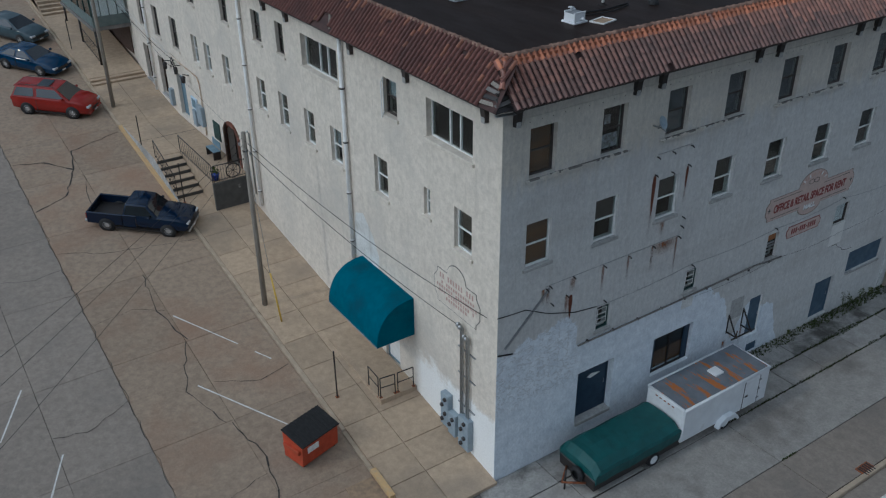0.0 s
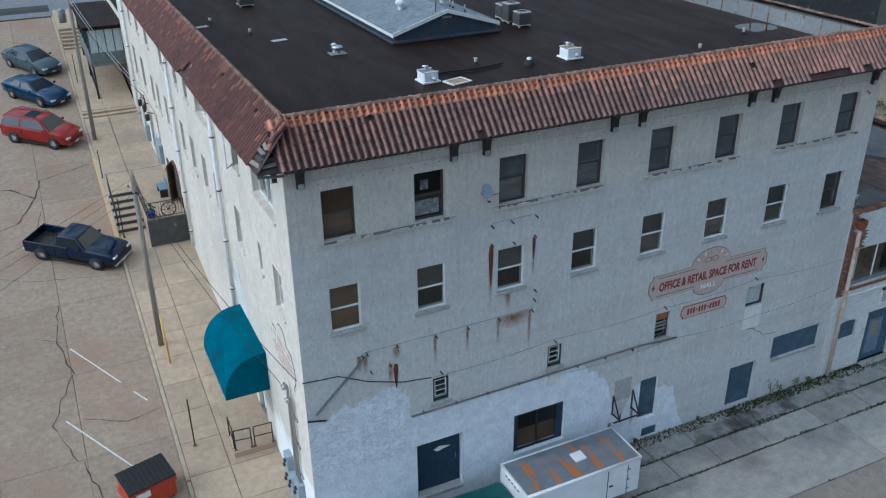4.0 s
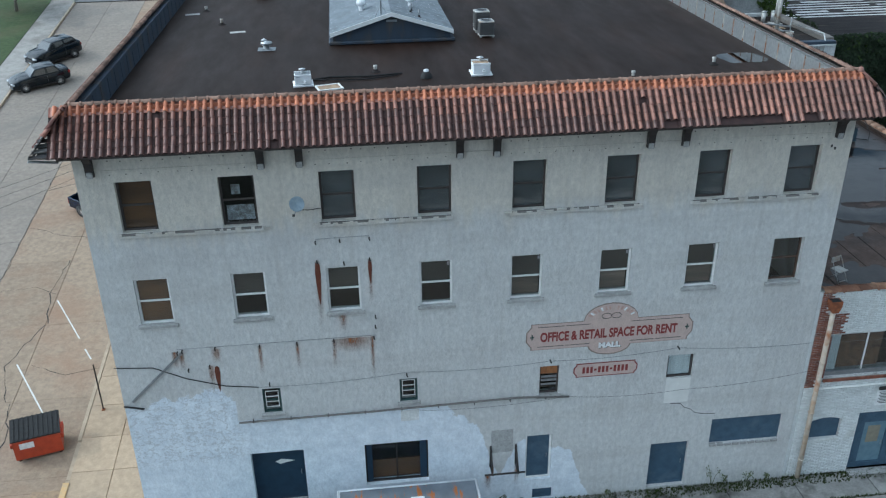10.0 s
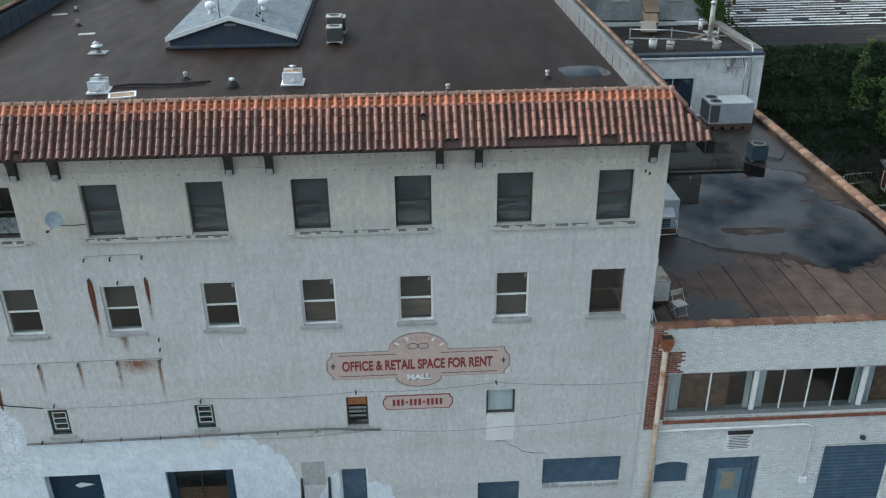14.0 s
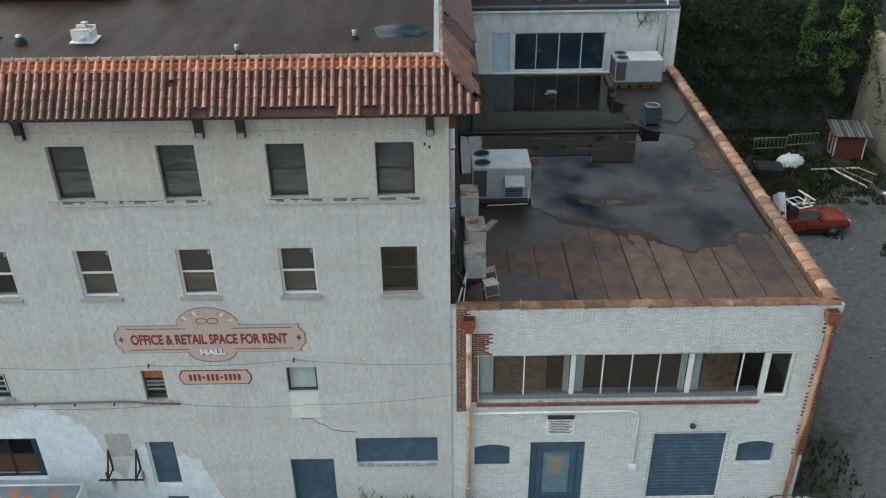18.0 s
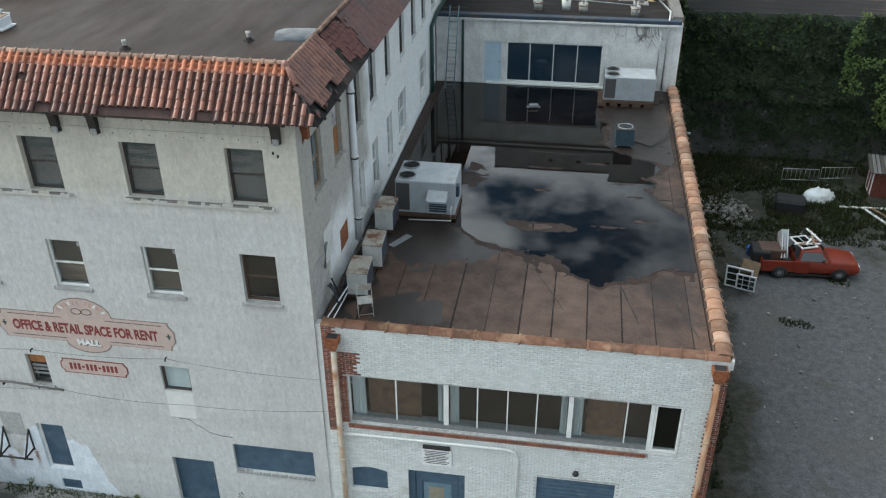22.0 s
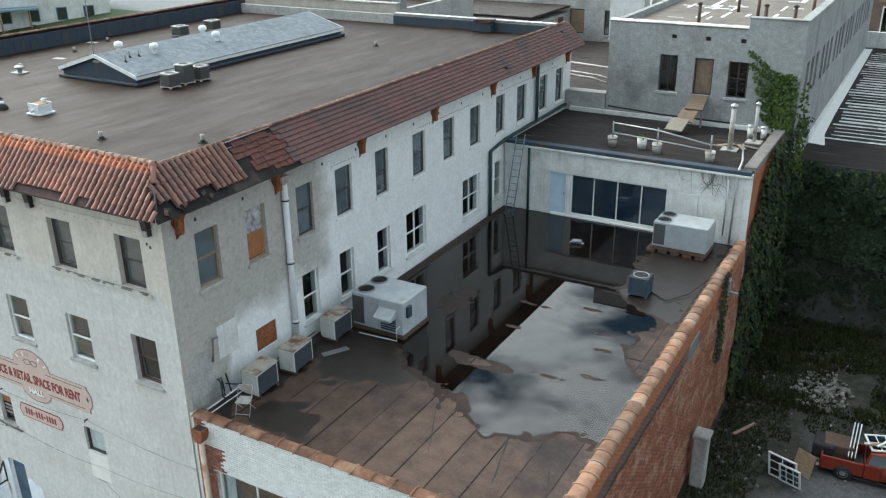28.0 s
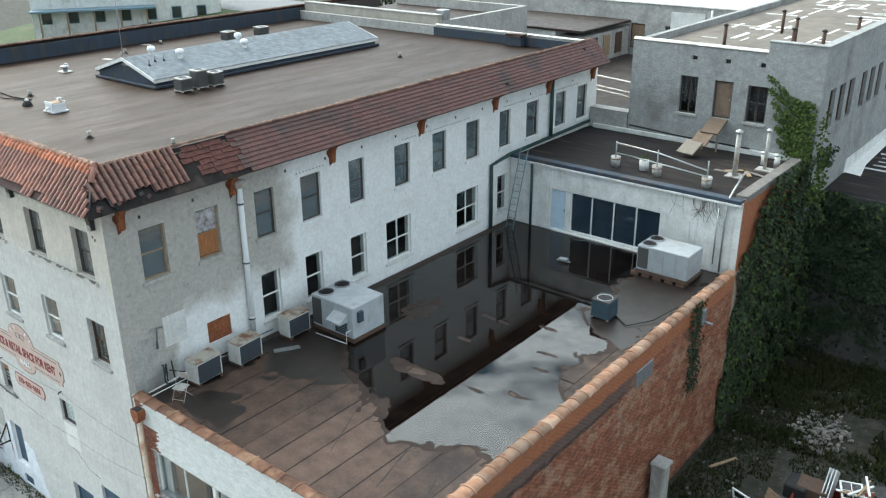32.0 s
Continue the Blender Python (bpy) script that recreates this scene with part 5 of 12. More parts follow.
def left_skip(i, j):
    y = 36.0 - i * PITCH
    if (j == 0 and 8.7 < y < 10.1) or (j in (1, 2) and 9.0 < y < 9.7):
        return True
    if (j <= 3 and y < -0.05) or y < -0.50:
        return True
    return rt.random() < 0.006


_g, _gb = Geo(), Geo()
for i, j, m in tile_field(NL, PITCH, 7, SL, left_m, rt, left_skip):
    (_gb if rt.random() < (0.40 if j == 6 else (0.08 if j == 5 else 0.035)) else _g).add([m @ Vector(p) for p in TV], TF, True)
tagged(part("tiles", tile_mesh(_g, clay_old, clay_pan_shade), None, left_roof), kind="stuff")
tagged(part("tiles_orange", tile_mesh(_gb, clay_cap, clay_pan_shade), None, left_roof), kind="stuff")

right_roof = part("tile_roof", Geo().quad(*[right_m @ Vector(p) for p in ((-OV + 0.45, 0.02, -0.03), (Y1 + 0.2, 0.02, -0.03), (Y1 + 0.2, SL, -0.03), (0.55, SL, -0.03))]), tar_black, bld, "dark flat red tiles over the court, with one patch of barrel tiles", fix=False)
_g = Geo()
for i, j, m in tile_field(17, PITCH, 6, SL, right_m @ Matrix.Translation((-0.36, 0, 0)), rt, lambda i, j: (i * PITCH - 0.66 < -OV + (j + 0.6) / 6 * _run) or j == 0 or (j == 1 and (i < 4 or 7 < i < 11)) or (j == 2 and i < 2)):
    _g.add([m @ Vector(p) for p in TV], TF, True)
tagged(part("tiles", tile_mesh(_g, clay_tile, clay_pan_shade), None, right_roof), kind="stuff")


def flat_tile(g, mtx, x, y, w, h, z):
    vs = [(x, y, z), (x + w, y, z), (x + w, y + h, z - 0.030), (x, y + h, z - 0.030), (x, y, z - 0.034), (x + w, y, z - 0.034)]
    g.add([mtx @ Vector(p) for p in vs], ((0, 1, 2, 3), (4, 5, 1, 0), (0, 3, 4), (1, 5, 2)))


_g, _gb = Geo(), Geo()
_x = 3.15
while _x < Y1:
    _w = 0.235
    for j in range(9):
        if rt.random() < 0.002 or _x < 5.0 + 0.5 * wob(j * 0.9, 0.3, 1.0, 2):
            continue
        flat_tile(_gb if rt.random() < 0.03 else _g, right_m, _x + rt.uniform(-0.006, 0.006), j * SL / 9, _w - 0.002, SL / 9 + 0.03, 0.03 + rt.uniform(-0.002, 0.003))
    _x += _w
tagged(part("tiles", _g, flat_shingle, right_roof, fix=False), kind="stuff")
tagged(part("tiles_orange", _gb, clay_old, right_roof, fix=False), kind="stuff")


def cap_run(name, pts, parent, mat_, r=0.11, length=0.42, label="", taper=0.84, collar=False, flat=1.0):
    """Half-round caps laid end to end along a line."""
    a, b = Vector(pts[0]), Vector(pts[1])
    n = max(1, int((b - a).length / length))
    d = (b - a) / n
    yaw = math.atan2(d.y, d.x)
    pit = math.atan2(d.z, math.hypot(d.x, d.y))
    vs, fs = barrel(d.length + 0.05, r, r * taper, 6, 0.02)
    vs = [(y, -x, z) for x, y, z in vs]
    g = Geo().add(vs, fs, True)
    if collar:
        vs, fs = barrel(0.055, r * 1.22, r * 1.20, 6, 0.03)
        g.add([(y, -x, z) for x, y, z in vs], fs, True)
    g.v = [(x, y, z * flat) for x, y, z in g.v]
    me = g.mesh(name)
    me.materials.append(mat_)
    for k in range(n):
        p = a + d * k
        part(name, me, None, parent, label if k == 0 else "", Matrix.Translation(p) @ Euler((radians(rt.uniform(-3, 3)), -pit, yaw + radians(rt.uniform(-1.2, 1.2)))).to_matrix().to_4x4())


_g = Geo()
for _n in range(15):
    for _m in range(7):
        _u, _v = 3.15 + 0.185 * _n, 0.16 + 0.175 * _m
        if math.hypot((_u - 4.4) / 1.25, (_v - 0.74) / 0.62) + 0.55 * wob(_u, _v, 2.3, 3) < 1.0:
            flat_tile(_g, right_m, _u + rt.uniform(-0.03, 0.03), _v + rt.uniform(-0.02, 0.02), 0.18 + rt.uniform(0.0, 0.05), 0.19, 0.006 + rt.uniform(0, 0.012))
part("bare_underlay", _g, red_underlay, right_roof, "bare brick-red underlay where tiles are gone", fix=False)
cap_run("ridge_cap", ((X0 + 0.2, 0.16, RIDGE + 0.055), (X1 - 0.1, 0.16, RIDGE + 0.055)), bld, clay_pale, 0.078, 0.30, "", 0.95, True)
part("ridge_bed", Geo().box(X0 + 0.3, X1 - 0.2, 0.0, 0.2, RIDGE - 0.12, RIDGE - 0.012), clay_bright, bld, "orange mortar bed under the ridge caps")
cap_run("ridge_cap", ((X0 + 0.18, 0.2, RIDGE + 0.045), (X0 + 0.18, 28.2, RIDGE + 0.045)), bld, clay_pale, 0.074, 0.30, "", 0.95, True)
cap_run("ridge_cap", ((X1 - 0.15, 0.25, RIDGE - 0.02), (X1 - 0.15, 27.8, RIDGE - 0.02)), bld, clay_pale, 0.064, 0.30, "", 0.9, True)
cap_run("hip_cap", ((X1 + 0.22, -0.22, EAVE + 0.78), (X1 - 0.12, 0.12, RIDGE + 0.02)), bld, clay_tile, 0.085, 0.32)
part("hip_board", Geo().tube([(X1 + OV - 0.06, -OV + 0.08, EAVE + 0.04), (X1 + 0.2, -0.2, EAVE + 0.80)], 0.035, 6), steel_dark, bld, "bare dark hip batten")
cap_run("hip_cap", ((X0 - 0.42, -0.46, EAVE + 0.53), (X0 + 0.12, 0.12, RIDGE + 0.02)), bld, clay_tile, 0.080, 0.30, "", 0.9, True)
part("ridge_end", Geo().lathe([(0.0, 0.13), (0.07, 0.10), (0.105, 0.0), (0.10, -0.14)], 12, (X1 - 0.12, 0.12, RIDGE + 0.03)), clay_tile, bld)
# broken corner: bare sheathing boards, torn felt and a hanging strip of metal
part("corner_deck", Geo().add([(X0 - OV + 0.12, 0.1, EAVE + 0.0), (X0 - OV + 0.14, -OV + 0.2, EAVE + 0.0), (X0 - 0.1, -OV + 0.12, EAVE + 0.0), (X0 + 0.15, 0.12, RIDGE - 0.12)], ((0, 1, 3), (1, 2, 3), (0, 2, 1), (0, 3, 2))), stucco_dark, bld, "rotten bare decking at the broken corner")
for _n in range(4):
    _f = _n / 7
    _a = Vector((X0 - OV + 0.06 + 0.55 * _f, -OV + 0.16 + 0.62 * _f, EAVE + 0.06 + 0.85 * _f))
    part("broken_board", Geo().box(-0.02, 0.62 * (1 - 0.7 * _f) + rt.uniform(-0.08, 0.12), -0.055, 0.055, -0.014, 0.014), (steel_dark, kerb_dark, stucco_dark)[_n % 3], bld, "", Matrix.Translation(_a) @ pose(0, 0, 0, rt.uniform(28, 44), rt.uniform(-6, 6), rt.uniform(-10, 8)))
for _n in range(5):
    _f = _n / 6
    _a = Vector((X0 - OV + 0.10 + 0.5 * _f, -OV + 0.20 + 0.5 * _f, EAVE + 0.05 + 0.8 * _f))
    part("broken_board", Geo().box(-0.02, 0.62 * (1 - 0.75 * _f) + rt.uniform(-0.05, 0.15), -0.055, 0.055, -0.014, 0.014), (kerb_dark, wood_pole, steel_dark)[_n % 3], bld, "", Matrix.Translation(_a) @ pose(0, 0, 0, rt.uniform(-44, -30), rt.uniform(-8, 6), 90 + rt.uniform(-8, 12)))
part("hanging_strip", Geo().box(0, 0.75, -0.05, 0.05, -0.006, 0.006), galvanised, bld, "bent strip of flashing", pose(X0 - OV + 0.02, -OV + 0.12, EAVE - 0.02, 20, 8, 8))


# torn eave over the court corner: slipped tiles, felt and mortar
for _n in range(16):
    _y = -0.45 + 2.6 * rt.random()
    _u = rt.uniform(0.05, 0.45) * (1.0 if _y > 0.2 else 0.7)
    _m = right_m @ pose(_y + 0.4, _u, 0.03 + 0.03 * rt.random(), rt.uniform(-14, 14), rt.uniform(-14, 14), rt.uniform(0, 180))
    part("debris", Geo().box(-rt.uniform(0.04, 0.12), rt.uniform(0.04, 0.10), -0.05, 0.05, -0.010, 0.012), (clay_old, tar_black, clay_pan, steel_dark)[_n % 4], right_roof, "", _m)


# ---- brackets, sills, windows of the main building ----
def bracket(parent, m, mat_):
    g = Geo().prism([(0.0, -0.14), (-0.13, -0.12), (-0.15, 0.06), (-0.18, 0.30), (-0.29, 0.46), (-0.50, 0.53), (-0.50, 0.62), (0.0, 0.62)], -0.105, 0.105, "x")
    me = shared(("bracket", mat_.name), lambda: g, mat_)
    b = part("bracket", me, None, parent, "", m)
    part("bracket_tip", shared(("bracket_tip", mat_.name), lambda: Geo().box(-0.085, 0.085, -0.165, 0.0, -0.155, 0.03, 0.02), stucco_grey if mat_ is not rust else rust), None, b)


for _x in (0.75, 5.35, 6.42, 10.95, 12.02, 16.55, 17.6, 22.35):
    bracket(bld, pose(_x, 0.0, 11.95), steel_dark)
for _y in (0.75, 5.0, 8.7, 14.0, 16.2, 22.0):
    bracket(bld, face(X0, _y, 11.95, LEFT), sash_brown)
for _y in (0.55, 4.6, 9.1, 14.1, 19.2, 23.6, 27.8):
    bracket(bld, face(X1, _y, 11.9, RIGHT), rust)
    part("bare_brick_patch", Geo().prism([(_y + 0.36 * a, 11.6 + 0.62 * b) for a, b in ((-0.5, 1.0), (0.7, 1.0), (0.45, 0.8), (0.5, 0.55), (0.1, 0.45), (0.05, 0.1), (-0.25, 0.0), (-0.3, 0.5), (-0.6, 0.8))], X1, X1 + 0.006, "x"), rust_deep, bld)
part("cornice_band", Geo().box(X0 + 0.7, X1 - 0.7, -0.025, 0.0, 11.92, 11.97), stucco_front, bld)
for _a, _b in ((1.0, 5.1), (6.6, 10.7), (12.2, 16.3), (17.8, 22.1)):
    part("frieze_panel", Geo().box(_a, _b, -0.022, 0.0, 11.76, 11.92, 0.01), stucco_front, bld)
    for _n in range(9):
        _u = _a + 0.2 + (_b - _a - 0.4) * _n / 8 + rt.uniform(-0.06, 0.06)
        part("nail_hole", shared(("nail_hole",), lambda: Geo().box(-0.018, 0.018, -0.004, 0.0, -0.014, 0.014, 0.005), stucco_dark), None, bld, at=pose(_u, -0.022, 11.84 + rt.uniform(-0.02, 0.02)))
        part("nail_hole", shared(("nail_hole",), None, stucco_dark), None, bld, at=pose(_u + rt.uniform(-0.2, 0.2), 0.0, 12.22 + rt.uniform(-0.02, 0.02)))
for _a, _b in ((1.2, 5.25), (6.8, 10.75), (12.45, 16.45), (18.0, 22.1)):
    part("sill_course", Geo().box(_a, _b, -0.09, 0.0, 9.90, 10.035, 0.02), stucco_front, bld)
    part("sill_joint", Geo().box(_a + 0.06, _b - 0.06, -0.094, -0.02, 9.985, 10.037), kerb_dark, bld)
    _u = _a + 0.07
    while _u < _b - 0.3:
        _l = rt.uniform(0.10, 0.30)
        if rt.random() < 0.97:
            part("sill_brick", shared(("sill_brick",), lambda: Geo().box(0, 1.0, -0.102, -0.03, 9.983, 10.043, 0.008), stucco_front), None, bld, at=pose(_u, 0, rt.uniform(-0.012, 0.004), 0, rt.uniform(-2, 2), 0) @ Matrix.Diagonal((_l, 1, 1, 1)))
        _u += _l + rt.uniform(0.010, 0.028)

for _k, _x in enumerate(TOPX):
    # from k = 2 on, brown banded panels stand in for reflections in the glass
    sash_window(bld, face(_x, 0, 10.05, FRONT), 1.0, 1.55, sash_brown, 0.16, sill=False, behind=blind_brown if _k == 0 else (reflect_brown if _k == 2 else None), half=reflect_brown if _k > 2 else None, glass=window_glass_old if _k > 1 else window_glass)
    sash_window(bld, face(_x, 0, 6.98, FRONT), 1.0, 1.54, white_paint if _k < 7 else wood_dark, 0.08 if _k < 7 else 0.16, behind=blind_brown if _k == 0 else None, half=roller_blind if 0 < _k < 7 else None)
for _x, _z, _w, _h in ((4.58, 3.38, 0.58, 0.95), (8.96, 3.40, 0.58, 0.90)):
    _w1 = sash_window(bld, face(_x, 0, _z, FRONT), _w, _h, green_trim, 0.05, sill=True)
    part("glazing_frame", frame_geo(0.42, 0.62, 0.022, 0.03), white_paint, _w1, at=pose(0.08, -0.005, 0.20))
    part("glazing_bar", Geo().box(0.1, 0.48, -0.006, 0.02, 0.40, 0.416).box(0.1, 0.48, -0.006, 0.02, 0.60, 0.616), white_paint, _w1)
# added panels that paint in the tan reflections of the lower panes
for _k in (4, 5, 6):
    part("lower_blind", shared(("lower_blind",), lambda: Geo().box(0.07, 0.93, 0.0, 0.01, 0.07, 0.70), reflect_brown), None, bld, at=pose(TOPX[_k], 0.24, 6.98))
for _k in (3, 4, 5, 6):
    part("pane_sticker", shared(("sticker",), lambda: Geo().box(0, 0.07, 0.0, 0.004, 0, 0.12), paper_grey), None, bld, at=pose(TOPX[_k] + 0.85, 0.10, 8.30))
part("paper_sheet", Geo().box(TOPX[1] + 0.12, TOPX[1] + 0.9, 0.26, 0.268, 10.15, 10.62), paper_grey, bld, "pale torn paper behind the lower sash")
part("paper_sheet", Geo().box(TOPX[1] + 0.3, TOPX[1] + 0.55, 0.26, 0.268, 10.95, 11.25), paper_grey, bld)
_w1 = sash_window(bld, face(13.58, 0, 3.22, FRONT), 0.66, 1.14, sash_brown, 0.12)
part("wood_panel", Geo().box(0.05, 0.61, -0.01, 0.015, 0.78, 1.09), wood_orange, _w1, "orange plywood panel")
part("louvre", Geo().box(0.07, 0.59, -0.012, 0.01, 0.32, 0.4).box(0.07, 0.59, -0.012, 0.01, 0.47, 0.55).box(0.07, 0.59, -0.012, 0.01, 0.62, 0.7), steel_grey, _w1)
_w1 = sash_window(bld, face(17.92, 0, 3.48, FRONT), 0.9, 0.93, sash_brown, 0.08, rail=False, sill=False, behind=curtain_mat)
part("recess_fill", Geo().box(17.94, 18.8, -0.006, 0.01, 2.46, 3.46), plaster_pale, bld, "paler plaster fill under the small window")


def door(parent, m, w, h, mat_, depth=0.2, panels=True, label="", frame_mat=None, light=0.0):
    fr = part("door", shared(("doorframe", w, h, (frame_mat or mat_).name), lambda: frame_geo(w, h, 0.07, 0.12), frame_mat or mat_), None, parent, label, m @ pose(0, depth, 0))
    g = Geo()
    g.box(0.07, w - 0.07, 0.03, 0.075, 0.02, h - 0.07)
    if panels:
        for a, b in ((0.10, 0.44), (0.52, 0.92)):
            g.box(0.17, w - 0.17, 0.018, 0.03, h * a, h * b, 0.01)
    part("leaf", g, mat_, fr)
    part("handle", Geo().tube([(w - 0.16, 0.0, h * 0.46), (w - 0.16, 0.0, h * 0.54)], 0.014, 6), steel_grey, fr)
    return fr


# ground floor of the front
_d = door(bld, face(3.94, 0, -0.50, FRONT), 1.74, 2.28, door_navy, 0.28, False, "dark blue steel door, painted over, in a deep opening")
part("paint_patch", Geo().prism([(0.75, 1.62), (0.95, 1.72), (1.25, 1.66), (1.38, 1.62), (1.15, 1.58), (0.9, 1.52)], 0.012, 0.028, "y"), white_paint, _d)
part("threshold", Geo().box(3.96, 5.66, -0.06, 0.29, -0.62, -0.485, 0.012), stucco_grey, bld)
_w1 = sash_window(bld, face(7.70, 0, 0.0, FRONT), 2.14, 1.75, steel_dark, 0.16, rail=False, mull=1, sill=False)
part("jamb_board", Geo().box(0.06, 0.24, -0.02, 0.06, 0.06, 1.69), door_navy, _w1)
part("jamb_board", Geo().box(1.86, 2.08, -0.02, 0.06, 0.06, 1.69), door_navy, _w1)
part("counter_board", Geo().box(0.1, 2.04, 0.16, 0.2, 0.06, 0.80), blind_brown, _w1)
_d = door(bld, face(13.20, 0, -0.40, FRONT), 0.92, 1.94, blue_paint, 0.1, False, "blue painted board in a narrow doorway", white_paint)
part("vent_cover", Geo().box(13.5, 14.2, 0.05, 0.12, -1.28, -0.84, 0.01), blue_paint, bld)
_d = door(bld, face(17.68, 0, -1.24, FRONT), 1.38, 1.96, blue_paint, 0.14, False, "blue painted plank door")
part("blue_board", Geo().box(19.80, 22.38, 0.10, 0.16, 0.49, 1.58), blue_paint, bld, "blue painted board over a wide window")
for _n in range(9):
    part("sill_brick", shared(("sill_brick2",), lambda: Geo().box(0, 0.24, -0.06, 0.08, 0.40, 0.49, 0.012), stucco_grey), None, bld, at=pose(19.82 + 0.285 * _n, 0, rt.uniform(-0.01, 0.01)))
part("patch", Geo().box(12.0, 12.75, -0.012, 0.0, 0.95, 1.9, 0.02), stucco_grey, bld, "grey cement patch")
for _x in (11.98, 12.86):
    part("bracket_upright", Geo().tube([(_x, 0, 1.25), (_x, 0, 0.35)], 0.034, 6), steel_dark, bld, "rusty steel air conditioner bracket")
    part("bracket_brace", Geo().tube([(_x, -0.02, 1.2), (_x, -0.5, 0.42)], 0.034, 6), steel_dark, bld)
    part("bracket_arm", Geo().tube([(_x, 0, 0.42), (_x, -0.55, 0.42)], 0.034, 6), steel_dark, bld)
part("bracket_bar", Geo().tube([(11.7, -0.5, 0.42), (13.1, -0.5, 0.42)], 0.034, 6), steel_dark, bld)
part("bracket_post", Geo().tube([(11.98, -0.5, 0.42), (11.98, -0.5, 0.75)], 0.024, 6), wood_dark, bld)
part("wall_pipe", Geo().tube([(3.75, -0.07, 3.13), (8.2, -0.07, 3.16), (12.9, -0.07, 3.24), (14.6, -0.07, 3.12)], 0.034, 8), kerb_dark, bld, "dark grey pipe along the front")
for _n in range(9):
    part("pipe_clip", shared(("clip",), lambda: Geo().box(-0.012, 0.012, -0.11, 0.0, -0.045, 0.045), steel_dark), None, bld, at=pose(4.2 + 1.2 * _n, 0, 3.15))
part("filled_window", Geo().box(8.96, 9.56, -0.006, 0.0, 2.62, 3.05), white_wall, bld)

# ---- low annex with the flat roof ----
AX0, AX1, AY1, AROOF = 22.98, 34.02, 20.5, 6.20
annex = thing("brick_annex", 0, 0, 0, 0, "low brick annex, painted white in front, with a flat wet roof", "building")
annex_holes = [(23.62, 33.06, 2.93, 4.70), (23.55, 24.67, 0.28, 1.20), (25.32, 27.05, -1.30, 1.28), (29.14, 31.54, -1.30, 1.59), (31.90, 33.06, 0.28, 1.20)]
ah = [(a - AX0, b - AX0, c, d) for a, b, c, d in annex_holes]
part("front_wall", wall_geo(AX1 - AX0 - 0.01, -1.9, 6.42, ah, 0.32), mortar_white, annex, "white painted brick front", face(AX0, 0.03, 0, FRONT), fix=False)
part("side_wall", Geo().box(AX1 - 0.34, AX1 - 0.015, 0.36, AY1 + 9.9, -1.9, 6.42), mortar, annex)
part("roof_deck", Geo().box(AX0 - 0.1, AX1 - 0.34, 0.34, AY1 - 0.02, 5.75, AROOF - 0.012), tar_black, annex)
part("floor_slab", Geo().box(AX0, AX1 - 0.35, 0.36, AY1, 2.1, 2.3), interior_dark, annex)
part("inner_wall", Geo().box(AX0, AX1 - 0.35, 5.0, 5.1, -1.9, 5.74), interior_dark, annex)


def brick_course_wall(length, z0, z1, holes, rnd, depth=0.02, bl=0.215, bh=0.072, joint=0.014, skip=lambda x, z: False):
    """Corners of single bricks in running bond on the plane y = 0, proud of the joints."""
    out, n = [], 0
    z = z0
    while z < z1 - bh * 0.6:
        x = -(bl / 2 if n % 2 else 0.0)
        while x < length:
            a, b = max(x, 0.0) + joint / 2, min(x + bl, length) - joint / 2
            c, d = z + joint / 2, z + bh - joint / 2
            x += bl
            for h in holes:
                if h[2] < (c + d) / 2 < h[3]:
                    if a < h[0] < b:
                        b = h[0]
                    if a < h[1] < b:
                        a = h[1]
            if b - a < 0.04:
                continue
            if any(h[0] - 0.01 < (a + b) / 2 < h[1] + 0.01 and h[2] - 0.03 < (c + d) / 2 < h[3] + 0.03 for h in holes) or skip((a + b) / 2, (c + d) / 2):
                continue
            out.append((a, b, c, d, depth + rnd.uniform(-0.006, 0.006)))
        z += bh
        n += 1
    return out


def brick_geo(g, row, m=None):
    a, b, c, d, y = row
    e = 0.006
    vs = [(a, 0, c), (b, 0, c), (b, 0, d), (a, 0, d), (a + e, -y, c + e), (b - e, -y, c + e), (b - e, -y, d - e), (a + e, -y, d - e)]
    if m is not None:
        vs = [m @ Vector(p) for p in vs]
    g.add(vs, ((4, 5, 6, 7), (0, 1, 5, 4), (1, 2, 6, 5), (2, 3, 7, 6), (3, 0, 4, 7)))


rb = random.Random(21)
L = AX1 - AX0
rows = brick_course_wall(L, -1.45, 6.40, ah, rb, 0.016)
am = face(AX0, 0.03, 0, FRONT)


def bare(x, z):
    """Where the paint has gone and the red brick shows."""
    w = 0.25 * wob(x, z, 1.3)
    return x + w * 0.5 < 0.36 and z > 2.6 or (x < 1.0 + w * 0.3 and 2.95 < z < 5.5) or (x + w * 0.5 > L - 0.30 and 0.6 < z < 6.05)


white_g, red_g, FRONT_BRICKS, RED_BRICKS = Geo(), Geo(), [], []
for r in rows:
    cx, cz = (r[0] + r[1]) / 2, (r[2] + r[3]) / 2
    if bare(cx, cz):
        brick_geo(red_g, r, am)
    elif 3.0 < cx < 7.4 and 1.7 < cz < 2.8 and len(FRONT_BRICKS) < 290:
        FRONT_BRICKS.append(r)
    else:
        brick_geo(white_g, r, am)
fw_ob = part("brickwork", white_g, painted_brick, annex, "white painted bricks", fix=False)
tagged(fw_ob, kind="stuff")
tagged(part("bare_brickwork", red_g, brick_plain, annex, "bare red bricks where the paint has gone", fix=False), kind="stuff")

# side wall: bricks the camera passes over
sm = face(AX1 - 0.012, 0.0, 0, RIGHT)
side_g, SIDE_BRICKS = Geo(), []
